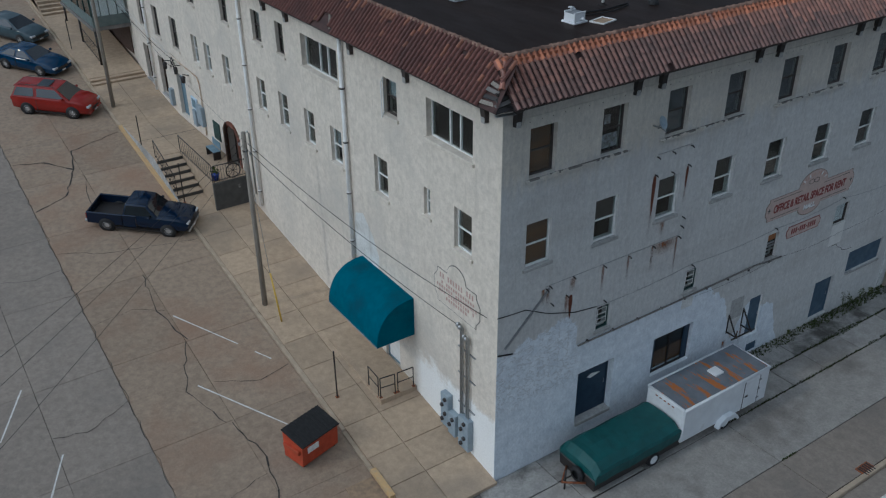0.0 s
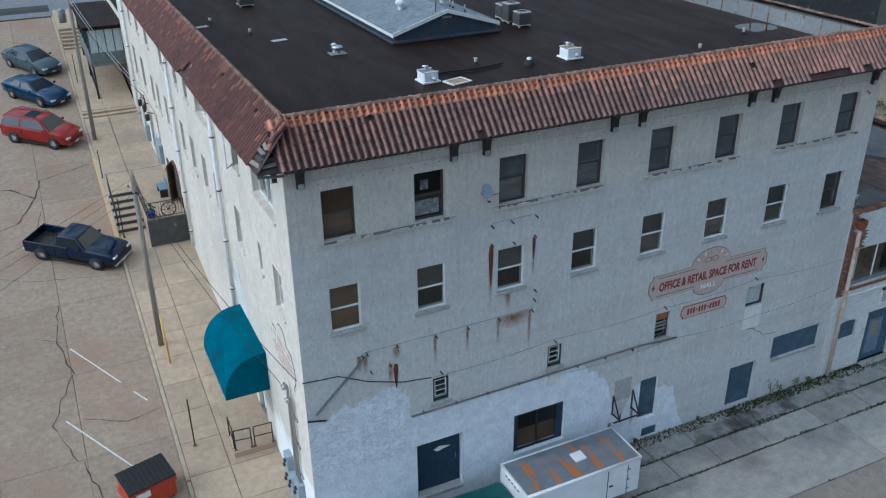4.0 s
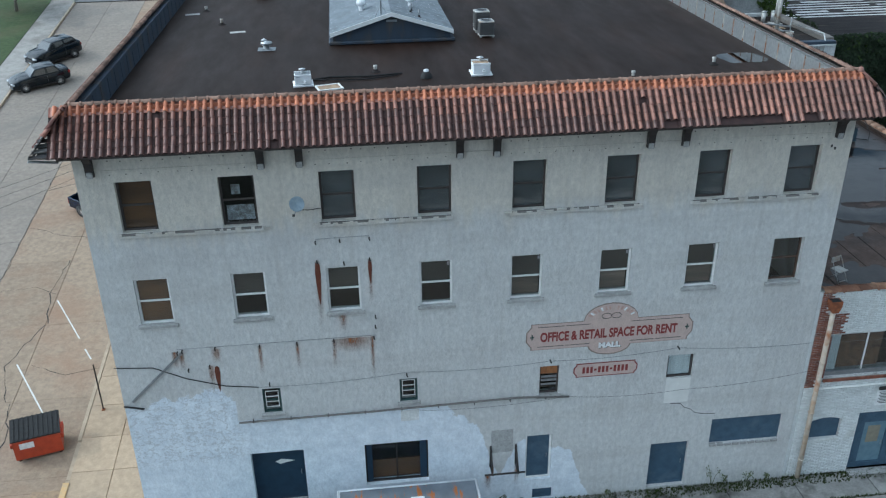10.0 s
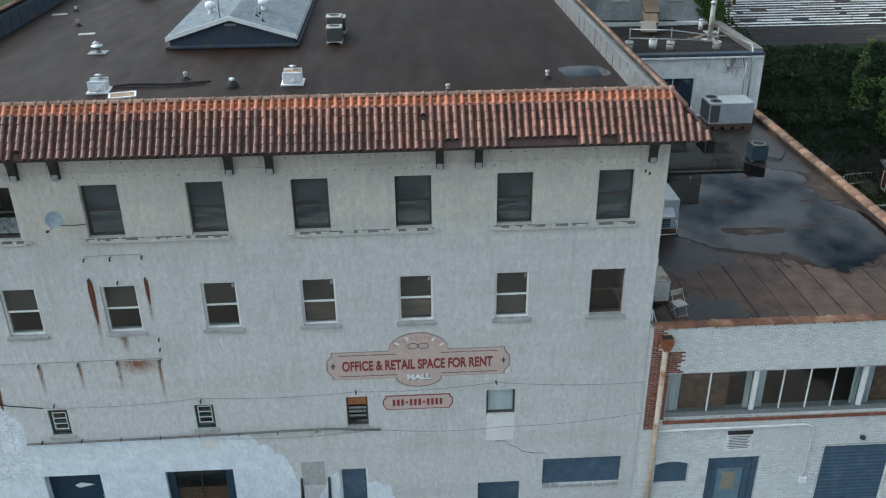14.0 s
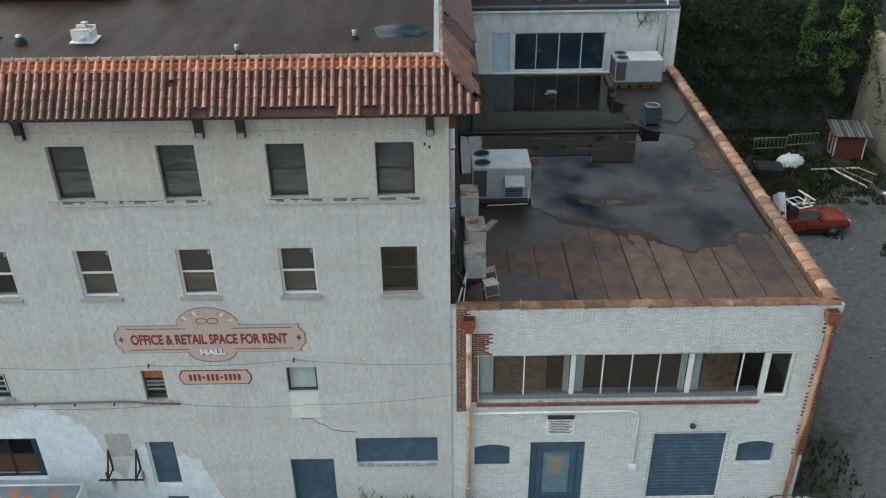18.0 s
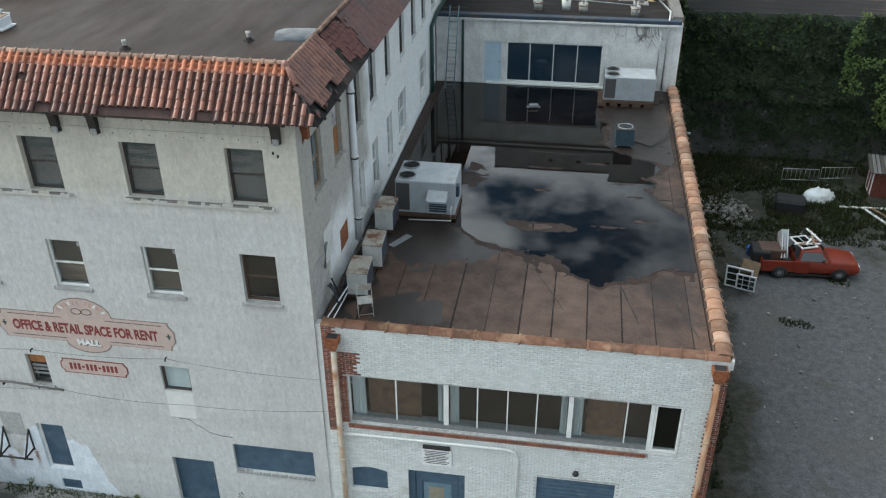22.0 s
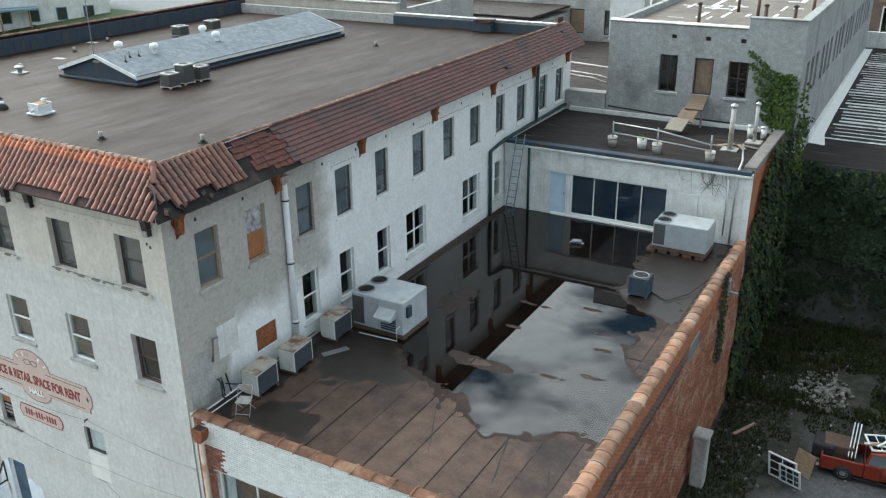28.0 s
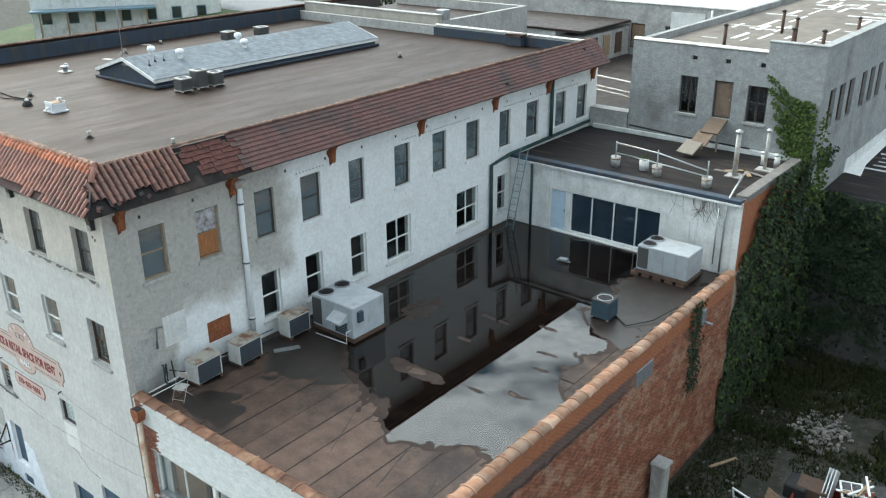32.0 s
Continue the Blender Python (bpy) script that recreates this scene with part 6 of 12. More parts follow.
for r in brick_course_wall(AY1, -1.35, 6.40, [], rb, 0.014):
    cx, cz = (r[0] + r[1]) / 2, (r[2] + r[3]) / 2
    if 5.45 < cz < 6.2 and 6.0 < cx < 13.2 and len(SIDE_BRICKS) < 300:
        SIDE_BRICKS.append(r)
    else:
        brick_geo(side_g, r, sm)
side_ob = part("brickwork", side_g, brick_red, annex, "worn red brick side wall", fix=False)
tagged(side_ob, kind="stuff")

# clay copings
cap_run("coping_tile", ((AX0 + 0.02, 0.17, 6.41), (AX1 - 0.1, 0.17, 6.41)), annex, clay_front, 0.20, 0.60, "", 0.97, True, 0.36)
cap_run("coping_tile", ((AX1 - 0.17, 0.15, 6.40), (AX1 - 0.17, AY1 - 0.1, 6.40)), annex, clay_tan, 0.225, 0.52, "", 0.96, True, 0.50)
part("corner_fill", Geo().box(X1 + 0.002, AX0 - 0.002, 0.05, 0.3, -1.9, 6.4), painted_brick, annex)
part("parapet_top", Geo().box(AX0, AX1 - 0.36, 0.05, 0.33, 6.3, 6.43), mortar_white, annex)
part("parapet_inner", Geo().box(AX0, AX1 - 0.37, 0.34, 0.42, AROOF - 0.02, 6.36, 0.03), wood_worn, annex)
part("parapet_inner", Geo().box(AX1 - 0.42, AX1 - 0.35, 0.43, AY1 - 0.1, AROOF - 0.02, 6.36, 0.03), roll_roof, annex)
part("corner_stone", Geo().box(AX1 - 0.36, AX1 + 0.06, 0.01, 0.42, 6.10, 6.42, 0.02), white_wall, annex)

# window band
BX0, BX1, BZ0, BZ1 = 23.62, 33.06, 2.93, 4.70
BH = BZ1 - BZ0
band = part("window_band", frame_geo(BX1 - BX0, BH, 0.05, 0.1), white_paint, annex, "long steel window with white posts and curtains", face(BX0, 0.13, BZ0, FRONT))
for _x, _w in ((2.86, 0.14), (6.39, 0.14), (8.62, 0.10)):
    part("post", Geo().box(_x - _w / 2, _x + _w / 2, -0.005, 0.1, 0.05, BH - 0.05), white_paint, band)
for _x in (1.40, 3.76, 4.62, 5.45, 7.93):
    part("glazing_bar", Geo().box(_x - 0.018, _x + 0.018, 0.01, 0.06, 0.05, BH - 0.05), white_paint, band)
part("sill_board", Geo().box(0.05, 8.56, -0.02, 0.3, 0.05, 0.20), steel_grey, band)
for _a, _b in ((0.05, 1.38), (1.42, 2.79), (2.93, 3.74), (3.78, 4.60), (4.64, 5.43), (5.47, 6.32), (6.46, 7.91), (7.95, 8.57), (8.70, 9.39)):
    part("pane", Geo().box(_a, _b, 0.05, 0.056, 0.06, BH - 0.06), window_glass, band)


def curtain(x, w, parent, y=0.16):
    n = 22
    top = [(x + w * k / n, y + 0.035 * math.sin(k * 1.9), BH - 0.05) for k in range(n + 1)]
    bot = [(x + w * k / n + 0.02 * math.sin(k), y + 0.05 * math.sin(k * 1.9), 0.12) for k in range(n + 1)]
    g = Geo().add(top + bot, [(k, k + 1, n + 2 + k, n + 1 + k) for k in range(n)], True)
    part("curtain", g, curtain_mat, parent, "grey-white hanging curtain", fix=False)


part("sliding_door", frame_geo(0.74, BH - 0.08, 0.06, 0.06, -0.03), white_paint, band, "white sliding door frame at the end of the window band", pose(8.68, 0, 0.04))
for _x, _w in ((0.08, 0.40), (2.60, 0.17), (2.96, 0.26), (6.12, 0.18), (6.48, 0.26)):
    curtain(_x, _w, band)
part("backdrop_cloth", Geo().box(0.55, 2.1, 0.24, 0.26, 0.1, 1.68), pattern_cloth, band, "dark patterned cloth behind the glass")
part("backdrop_cloth", Geo().box(6.85, 7.9, 0.24, 0.26, 0.1, 1.68), pattern_cloth, band)
part("brick_sill", Geo().box(23.58, 32.25, -0.012, 0.05, 2.815, 2.922), mortar, annex)
for _n in range(106):
    part("sill_brick", shared(("sill_soldier",), lambda: Geo().box(0, 0.07, -0.035, 0.0, 2.81, 2.925), brick_plain), None, annex, at=pose(23.60 + 0.081 * _n, -0.012, rb.uniform(-0.005, 0.005)))


def arch_window(x0, x1, z0, z1):
    n = 8
    w, rise = x1 - x0, 0.12
    poly = [(0, 0), (w, 0)] + [(w - w * k / n, z1 - z0 - rise + rise * math.sin(math.pi * k / n)) for k in range(n + 1)]
    b = part("window", Geo().prism(poly, 0.13, 0.17, "y"), blue_paint, annex, "arched window boarded with blue paint", face(x0, 0, z0, FRONT))
    part("sill", Geo().box(-0.04, w + 0.04, -0.02, 0.128, -0.07, 0.008, 0.004), white_wall, b)
    part("arch_trim", Geo().prism([(0, z1 - z0 - rise)] + [(w * k / n, z1 - z0 - rise + rise * math.sin(math.pi * k / n)) for k in range(n + 1)] + [(w, z1 - z0 + 0.03), (0, z1 - z0 + 0.03)], 0.02, 0.13, "y"), painted_brick, b)


arch_window(23.55, 24.67, 0.28, 1.22)
arch_window(31.90, 33.06, 0.28, 1.22)
_d = part("door", frame_geo(1.73, 2.58, 0.2, 0.16), blue_paint, annex, "blue-grey panelled door in a wide painted frame", face(25.32, 0.12, -1.30, FRONT))
part("pilaster", Geo().box(0.2, 0.42, 0.03, 0.16, 0.05, 2.2, 0.02), blue_paint, _d)
part("pilaster", Geo().box(1.31, 1.53, 0.03, 0.16, 0.05, 2.2, 0.02), blue_paint, _d)
part("transom_board", Geo().box(0.2, 1.53, 0.02, 0.16, 2.02, 2.38, 0.02), blue_paint, _d)
part("leaf", Geo().box(0.43, 1.30, 0.08, 0.13, 0.08, 2.02), blue_grey, _d)
part("door_light", Geo().box(0.60, 1.07, 0.068, 0.085, 1.08, 1.82), paper_tan, _d, "tan paper behind the door glass")
part("handle", Geo().tube([(1.2, 0.03, 0.95), (1.2, 0.03, 1.15)], 0.018, 6), steel_grey, _d)
part("doorstep", Geo().box(25.3, 27.2, -0.3, 0.2, -1.42, -1.30, 0.02), stucco_grey, annex)
_g = part("garage_door", frame_geo(2.4, 2.89, 0.06, 0.06), white_wall, annex, "blue ribbed roller door", face(29.14, 0.06, -1.30, FRONT))
for _n in range(19):
    part("slat", shared(("slat",), lambda: Geo().prism([(0.0, 0.0), (-0.022, 0.03), (-0.022, 0.11), (0.0, 0.146), (0.02, 0.146), (0.02, 0.0)], 0.06, 2.34, "x"), blue_paint), None, _g, at=pose(0, 0.07, 0.03 + 0.15 * _n))
part("notice_board", Geo().box(25.76, 26.66, -0.02, 0.014, 1.60, 2.24, 0.006), sign_white, annex, "white notice with rows of small black text")
for _n in range(8):
    part("text_bar", Geo().box(25.84 + 0.05 * (_n % 2), 26.58 - 0.05 * (_n % 3), -0.026, -0.019, 2.16 - 0.066 * _n, 2.188 - 0.066 * _n), sign_grey, annex)
part("lamp_box", Geo().box(25.8, 26.62, -0.05, 0.014, 2.27, 2.40, 0.01), steel_dark, annex)
_p = part("conduit", Geo().tube([(23.3, -0.05, 2.56), (28.3, -0.05, 2.59), (28.52, -0.05, 2.5), (28.6, -0.05, 2.25), (28.6, -0.05, 0.3)], 0.035, 8), pipe_white, annex)
part("meter_box", Geo().box(28.48, 28.72, -0.13, 0.014, 0.14, 0.38, 0.02), white_plastic, annex)
part("wall_lamp", Geo().lathe([(0.0, 0.12), (0.08, 0.08), (0.10, 0.0), (0.0, -0.05)], 10, (30.3, -0.1, 1.95)), steel_dark, annex)


def downpipe(parent, x, y, z0, z1, r, mat_, head=True, kind=0, label=""):
    g = Geo().tube([(x, y, z0), (x, y, z1)], r, 10)
    z = z0 + 0.8
    while z < z1 - 0.3:
        g.tube([(x, y, z), (x, y, z + 0.06)], r * 1.22, 10)
        z += 2.1
    p = part("downpipe", g, mat_, parent, label)
    z = z0 + 0.8 if parent is bld else z1
    while z < z1 - 0.3:
        part("pipe_band", shared(("pipe_band", r), lambda: Geo().tube([(0, 0, -0.045), (0, 0, 0.0)], r * 1.26, 10), steel_dark), None, p, at=pose(x, y, z))
        z += 2.1
    if head:
        part("rain_head", Geo().prism([(-0.10, 0.0), (0.10, 0.0), (0.19, 0.22), (0.19, 0.42), (-0.19, 0.42), (-0.19, 0.22)], -0.14, 0.14, "y"), rust if parent is annex else rust_patchy, p, at=pose(x, y, z1))
        part("head_hole", Geo().box(x - 0.15, x + 0.15, y - 0.11, y + 0.11, z1 + 0.415, z1 + 0.424), rubber, p)
    return p


downpipe(annex, 23.35, -0.13, -1.30, 5.75, 0.085, pipe_rusty, label="cream downpipe with rusty patches")
downpipe(annex, 33.72, -0.13, -1.30, 5.85, 0.085, pipe_rusted, label="badly rusted cream downpipe")
for _n in range(6):
    _ob = solid("stone", Geo().box(-0.2, 0.2, -0.17, 0.17, 0, 0.24 - 0.025 * _n, 0.05), stucco_grey, "pale rough stone at the foot of the annex corner", "stone", "stones at the corner")
    _ob.matrix_basis = pose(33.55 + 0.3 * (_n % 4), -0.22 - 0.3 * (_n // 4), FZ, 0, 0, 23 * _n)

# roof of the annex: sheets of felt in long strips
roof_an = part("roof_felt", Geo().box(AX0 - 0.1, AX1 - 0.43, 0.43, AY1 - 0.03, AROOF - 0.011, AROOF - 0.004), tar_black, annex, "brown rolled roofing felt, torn along its seams")
_x, _n = AX0 - 0.1, 0
while _x < AX1 - 0.6:
    _w = rb.uniform(0.85, 1.0)
    _y = 0.45
    while _y < AY1 - 0.1:
        _l = rb.uniform(3.2, 8.5)
        _y2 = min(_y + _l, AY1 - 0.05)
        _g = Geo()
        _b = min(_x + _w, AX1 - 0.44)
        _t = rb.uniform(0.0, 0.004)
        _g.box(_x + rb.uniform(0.012, 0.045), _b - 0.010, _y + 0.014, _y2 - rb.uniform(0.012, 0.05), AROOF - 0.004, AROOF + 0.003 + _t)
        part("felt_sheet", _g, roll_roof, roof_an)
        _y = _y2
    _x += _w
for _n, _p in enumerate(([(31.2, 3.6), (31.7, 1.6)], [(28.6, 4.2), (29.6, 2.0)], [(26.3, 3.8), (28.0, 3.1)], [(32.6, 3.3), (33.3, 1.2)], [(25.0, 3.4), (26.6, 4.6)], [(31.9, 15.4), (33.2, 16.4)])):
    _g = Geo()
    for _k in range(8):
        _a = Vector(_p[0]).lerp(Vector(_p[1]), _k / 8)
        _c = Vector(_p[0]).lerp(Vector(_p[1]), (_k + 1) / 8)
        _h = rb.uniform(0.015, 0.06) if _n in (0, 3) else rb.uniform(0.008, 0.03)
        _g.quad((_a.x, _a.y, AROOF + 0.011), (_c.x, _c.y, AROOF + 0.011), (_c.x + _h, _c.y + _h * 0.4, AROOF + 0.012), (_a.x + _h, _a.y + _h * 0.4, AROOF + 0.012))
    part("tear", _g, crack_mat, roof_an, fix=False)


def pool_field(x, y):
    """Positive where rain water stands."""
    x, y = x - 0.1, y + 0.15
    front = lerp(x, (23.0, 24.6, 25.6, 26.4, 27.4, 28.6, 29.5, 30.4, 31.2, 32.2, 33.5), (9.4, 9.0, 6.9, 6.0, 5.4, 4.9, 4.5, 3.6, 4.0, 4.7, 4.8))
    f = y - front + 0.55 * wob(x, y, 0.9) + 0.32 * wob(x, y, 2.6, 2) + 0.20 * wob(x, y, 6.0, 5) + 0.12 * wob(x, y, 13.0, 5)
    side = lerp(y, (0, 8, 9, 9.7, 11.2, 12.0, 12.8, 13.3, 14.0, 20.5), (33.7, 33.7, 33.0, 32.2, 32.2, 33.0, 32.3, 31.2, 30.5, 30.5)) - x + 0.35 * wob(x, y, 0.8, 7) + 0.3 * wob(x, y, 2.3, 9) + 0.25 * wob(x, y, 7.0, 3)
    f = min(f, side * 1.2, (20.42 - y) * 3, (x - 23.2) * 2)
    for cx, cy, rx, ry in ((28.5, 7.0, 1.25, 0.34), (25.7, 10.6, 0.5, 0.9), (30.9, 7.25, 0.4, 0.10), (32.0, 7.8, 0.3, 0.12), (31.6, 9.6, 0.45, 0.13), (28.4, 9.7, 0.4, 0.09), (28.4, 11.6, 0.5, 0.08), (31.3, 10.6, 0.4, 0.10), (30.4, 12.2, 0.5, 0.08)):
        k = 0.4 if rx > 1 else 1.0
        q = math.hypot((x - cx) / rx, (y - cy) / ry) - 1.0 + k * (0.9 * wob(x, y, 1.7, 4) + 0.8 * wob(x, y, 5.0, 1) + 0.5 * wob(x, y, 11.0, 6))
        f = min(f, q * 0.5)
    return f


def pool_geo(fn, x0, x1, y0, y1, step, z):
    g = Geo()
    nx, ny = int((x1 - x0) / step) + 1, int((y1 - y0) / step) + 1
    val = [[fn(x0 + i * step, y0 + j * step) for i in range(nx)] for j in range(ny)]
    for j in range(ny - 1):
        for i in range(nx - 1):
            c = [(i, j), (i + 1, j), (i + 1, j + 1), (i, j + 1)]
            vv = [val[b][a] for a, b in c]
            if max(vv) <= 0:
                continue
            poly = []
            for k in range(4):
                (a, b), (a2, b2), u, w = c[k], c[(k + 1) % 4], vv[k], vv[(k + 1) % 4]
                if u > 0:
                    poly.append((x0 + a * step, y0 + b * step, z))
                if (u > 0) != (w > 0):
                    t = u / (u - w)
                    poly.append((x0 + (a + (a2 - a) * t) * step, y0 + (b + (b2 - b) * t) * step, z))
            if len(poly) > 2:
                g.add(poly, (tuple(range(len(poly))),))
    return g


tagged(part("puddle", pool_geo(pool_field, 23.1, 33.6, 1.0, 20.45, 0.085, AROOF + 0.016), rain_water, fix=False), "broad sheet of rain water standing on the flat roof", "puddle", kind="stuff")
ring_damp = lambda x, y: pool_field(x, y) + 0.26 + 0.25 * wob(x, y, 1.4, 6)
tagged(part("wet_patch", pool_geo(ring_damp, 23.1, 33.6, 1.0, 20.45, 0.14, AROOF + 0.0135), felt_wet, fix=False), "dark damp margin round the standing water", "wet patch", kind="stuff")
small_pool = lambda x, y: 0.66 - math.hypot((x - 24.9) / 1.8, (y - 1.35) / 1.0) + 0.5 * wob(x, y, 1.6, 3)
tagged(part("puddle", pool_geo(small_pool, 24.0, 29.0, 0.5, 2.6, 0.09, AROOF + 0.012), damp_felt, fix=False), "dark wet patch on the roofing near the edge", "wet patch", kind="stuff")

wet_back = lambda x, y: min(1.3 - math.hypot((x - 31.6) / 2.6, (y - 16.6) / 3.4), 1.0) + 0.6 * wob(x, y, 0.8, 17) + 0.45 * wob(x, y, 2.6, 5)
tagged(part("wet_patch", pool_geo(wet_back, 29.0, 33.55, 11.6, 20.4, 0.13, AROOF + 0.0118), damp_felt, fix=False), "dark wet roofing round the blue condenser", "wet patch", kind="stuff")
wet_bay = lambda x, y: 1.15 - math.hypot((x - 25.2) / 2.0, (y - 6.1) / 2.0) + 0.5 * wob(x, y, 0.9, 14) + 0.3 * wob(x, y, 2.7, 5)
tagged(part("wet_patch", pool_geo(wet_bay, 23.1, 28.0, 3.4, 10.0, 0.11, AROOF + 0.0115), damp_felt, fix=False), "dark wet roofing beside the large unit", "wet patch", kind="stuff")
damp = lambda x, y: 0.75 - math.hypot((x - 23.2) / 0.95, (y - 2.4) / 2.6) + 0.55 * wob(x, y, 1.1, 8) + 0.25 * wob(x, y, 3.1, 5)
tagged(part("wet_patch", pool_geo(damp, 23.0, 28.0, 0.5, 6.4, 0.11, AROOF + 0.009), damp_felt, fix=False), "dark damp stain on the roofing by the condensers", "wet patch", kind="stuff")

# ---- white back building across the flat roof ----
BZ = 9.45
back = thing("white_back_building", 0, 0, 0, 0, "white painted plank-clad back building with a wide window", "building")
bh = [(25.08 - 22.9, 25.98 - 22.9, 6.22, 8.22), (26.18 - 22.9, 30.58 - 22.9, 6.32, 8.22)]
part("front_wall", wall_geo(33.97 - 22.9, 5.0, 9.32, bh, 0.3), white_wall, back, "white painted wall with peeling streaks", face(22.9, 20.5, 0, FRONT), fix=False)
part("side_wall", Geo().box(33.62, 33.965, 20.81, 30.3, -1.9, BZ), mortar, back)
sg = Geo()
for r in brick_course_wall(9.8, 2.5, BZ, [], rb, 0.016):
    brick_geo(sg, r, face(33.975, 20.52, 0, RIGHT))
tagged(part("brickwork", sg, brick_red, back, "red brick side wall", fix=False), kind="stuff")
part("roof_deck", Geo().box(22.9, 33.54, 20.81, 27.7, 9.0, 9.28), tar_black, back, "black tarred roof with worn streaks")
part("roof_edge", Geo().box(22.95, 33.9, 20.38, 20.8, 9.28, 9.46, 0.02), flashing, back)
part("roof_edge_white", Geo().box(22.95, 33.9, 20.36, 20.49, 9.20, 9.30, 0.01), white_wall, back)
part("roof_kerb", Geo().box(33.5, 34.0, 20.85, 27.6, 9.28, 9.56, 0.03), kerb_dark, back)
_w1 = part("window", frame_geo(4.4, 1.9, 0.06, 0.1), white_paint, back, "wide dark shop window with white bars", face(26.18, 20.56, 6.32, FRONT))
for _k in range(4):
    part("pane", Geo().box(0.06 + 1.085 * _k, 1.07 + 1.085 * _k, 0.05, 0.056, 0.06, 1.84), window_glass_sky, _w1)
for _k in range(1, 4):
    part("mullion", Geo().box(1.085 * _k - 0.02, 1.085 * _k + 0.02, 0.0, 0.08, 0.06, 1.84), white_paint, _w1)
part("sill", Geo().box(-0.9, 5.2, -0.16, 0.02, -0.16, -0.04, 0.015), white_paint, _w1)
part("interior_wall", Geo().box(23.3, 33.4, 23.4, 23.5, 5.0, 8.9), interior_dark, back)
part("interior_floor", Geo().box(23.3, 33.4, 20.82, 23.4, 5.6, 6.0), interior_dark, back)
_d = part("door", frame_geo(0.9, 2.0, 0.05, 0.1), white_paint, back, "pale blue-white door", face(25.08, 20.54, 6.22, FRONT))
part("leaf", Geo().box(0.05, 0.85, 0.03, 0.07, 0.02, 1.95), pale_blue, _d)
part("handle", Geo().box(0.76, 0.8, 0.0, 0.03, 0.95, 1.08), steel_grey, _d)
part("board", Geo().box(31.0, 31.9, 20.46, 20.49, 6.4, 8.15, 0.01), white_wall, back)
for _n in range(22):
    part("cladding_seam", shared(("cseam",), lambda: Geo().box(-0.012, 0.012, -0.012, 0.0, 6.1, 9.18), white_wall), None, back, at=pose(23.2 + 0.5 * _n, 20.5, 0)) if not 4 < _n < 16 else None
part("green_downpipe", Geo().tube([(24.15, 20.4, 6.1), (24.15, 20.4, 9.2)], 0.06, 8), green_trim, back)
part("green_trim", Geo().tube([(22.95, 18.9, 6.1), (22.95, 18.9, 9.25), (22.95, 20.4, 9.45), (23.0, 27.5, 9.6)], 0.085, 8), green_trim, bld, "dark green gutter and pipe")
part("green_trim", Geo().tube([(22.98, 23.8, 9.5), (22.98, 23.8, 12.4)], 0.09, 8), green_trim, bld)
part("grey_downpipe", Geo().tube([(33.35, 20.4, 6.3), (33.35, 20.4, 9.3), (33.4, 20.9, 9.75), (32.9, 23.4, 9.75)], 0.04, 8), galvanised, back)
part("grey_downpipe", Geo().tube([(33.05, 20.4, 6.6), (33.05, 20.4, 9.0)], 0.03, 8), galvanised, back)

# ---- grey building behind ----
GX0, GX1, GY0, GY1, GZ = 25.1, 34.3, 27.72, 62.0, 13.95
grey = thing("grey_building", 0, 0, 0, 0, "weathered grey stucco building with a patched flat roof", "building")
gh = [(27.72 - GX0, 28.60 - GX0, 10.72, 12.52), (29.42 - GX0, 30.32 - GX0, 10.72, 12.48), (31.02 - GX0, 31.95 - GX0, 10.74, 12.44)] + [(28.2 + 1.62 * k - GX0, 28.45 + 1.62 * k - GX0, 13.3, 13.5) for k in range(3)]
part("front_wall", wall_geo(GX1 - GX0 - 0.006, 8.8, GZ, gh, 0.35), stucco_block, grey, "stained grey stucco wall", face(GX0, GY0, 0, FRONT), fix=False)
gs = []
for k in range(6):
    gs += [(1.2 + 5.2 * k + 1.5 * q, 2.1 + 5.2 * k + 1.5 * q, 10.6, 12.4) for q in range(3)]
part("side_wall", wall_geo(GY1 - GY0, 6.0, GZ + 0.5, [h for h in gs if h[1] < 34], 0.35), stucco_block, grey, "", face(GX1, GY0 + 0.005, 0, RIGHT), fix=False)
part("roof_deck", Geo().box(GX0 + 0.1, GX1 - 0.36, GY0 + 0.36, GY1, 13.2, 13.62), gravel_roof, grey)
part("far_wall", Geo().box(GX0, GX0 + 0.3, GY0 + 0.36, GY1, 6, GZ), stucco_block, grey)
for k in range(60):
    _cx, _cy = 26.6 + rb.uniform(0, 6.6), 29.0 + rb.uniform(0, 1) ** 0.8 * 30
    _l, _w = rb.uniform(0.5, 2.4), rb.uniform(0.08, 0.3)
    if k % 2:
        _l, _w = _w, _l * 1.4
    part("roof_patch", Geo().box(_cx - _l / 2, _cx + _l / 2, _cy - _w / 2, _cy + _w / 2, 13.622, 13.630 + 0.0006 * k), white_paint, grey, "white sealant strip" if k == 0 else "")
part("coping", Geo().box(GX0 - 0.03, GX1 - 2.6, GY0 - 0.04, GY0 + 0.4, GZ, GZ + 0.05, 0.02), kerb_dark, grey)
cap_run("coping_tile", ((GX0, GY0 + 0.18, GZ + 0.045), (GX1 - 2.62, GY0 + 0.18, GZ + 0.045)), grey, coping_white, 0.215, 0.62, "whitewashed coping tiles", 0.9, False, 0.42)
part("parapet_step", Geo().box(GX1 - 2.55, GX1 - 0.008, GY0, GY0 + 0.35, GZ, GZ + 0.5), stucco_block, grey)
part("coping", Geo().box(GX1 - 2.6, GX1 + 0.04, GY0 - 0.04, GY0 + 0.38, GZ + 0.5, GZ + 0.57, 0.02), stucco_block, grey)
part("coping", Geo().box(GX1 - 0.4, GX1 + 0.04, GY0 + 0.39, GY1, GZ + 0.5, GZ + 0.57, 0.02), stucco_block, grey)
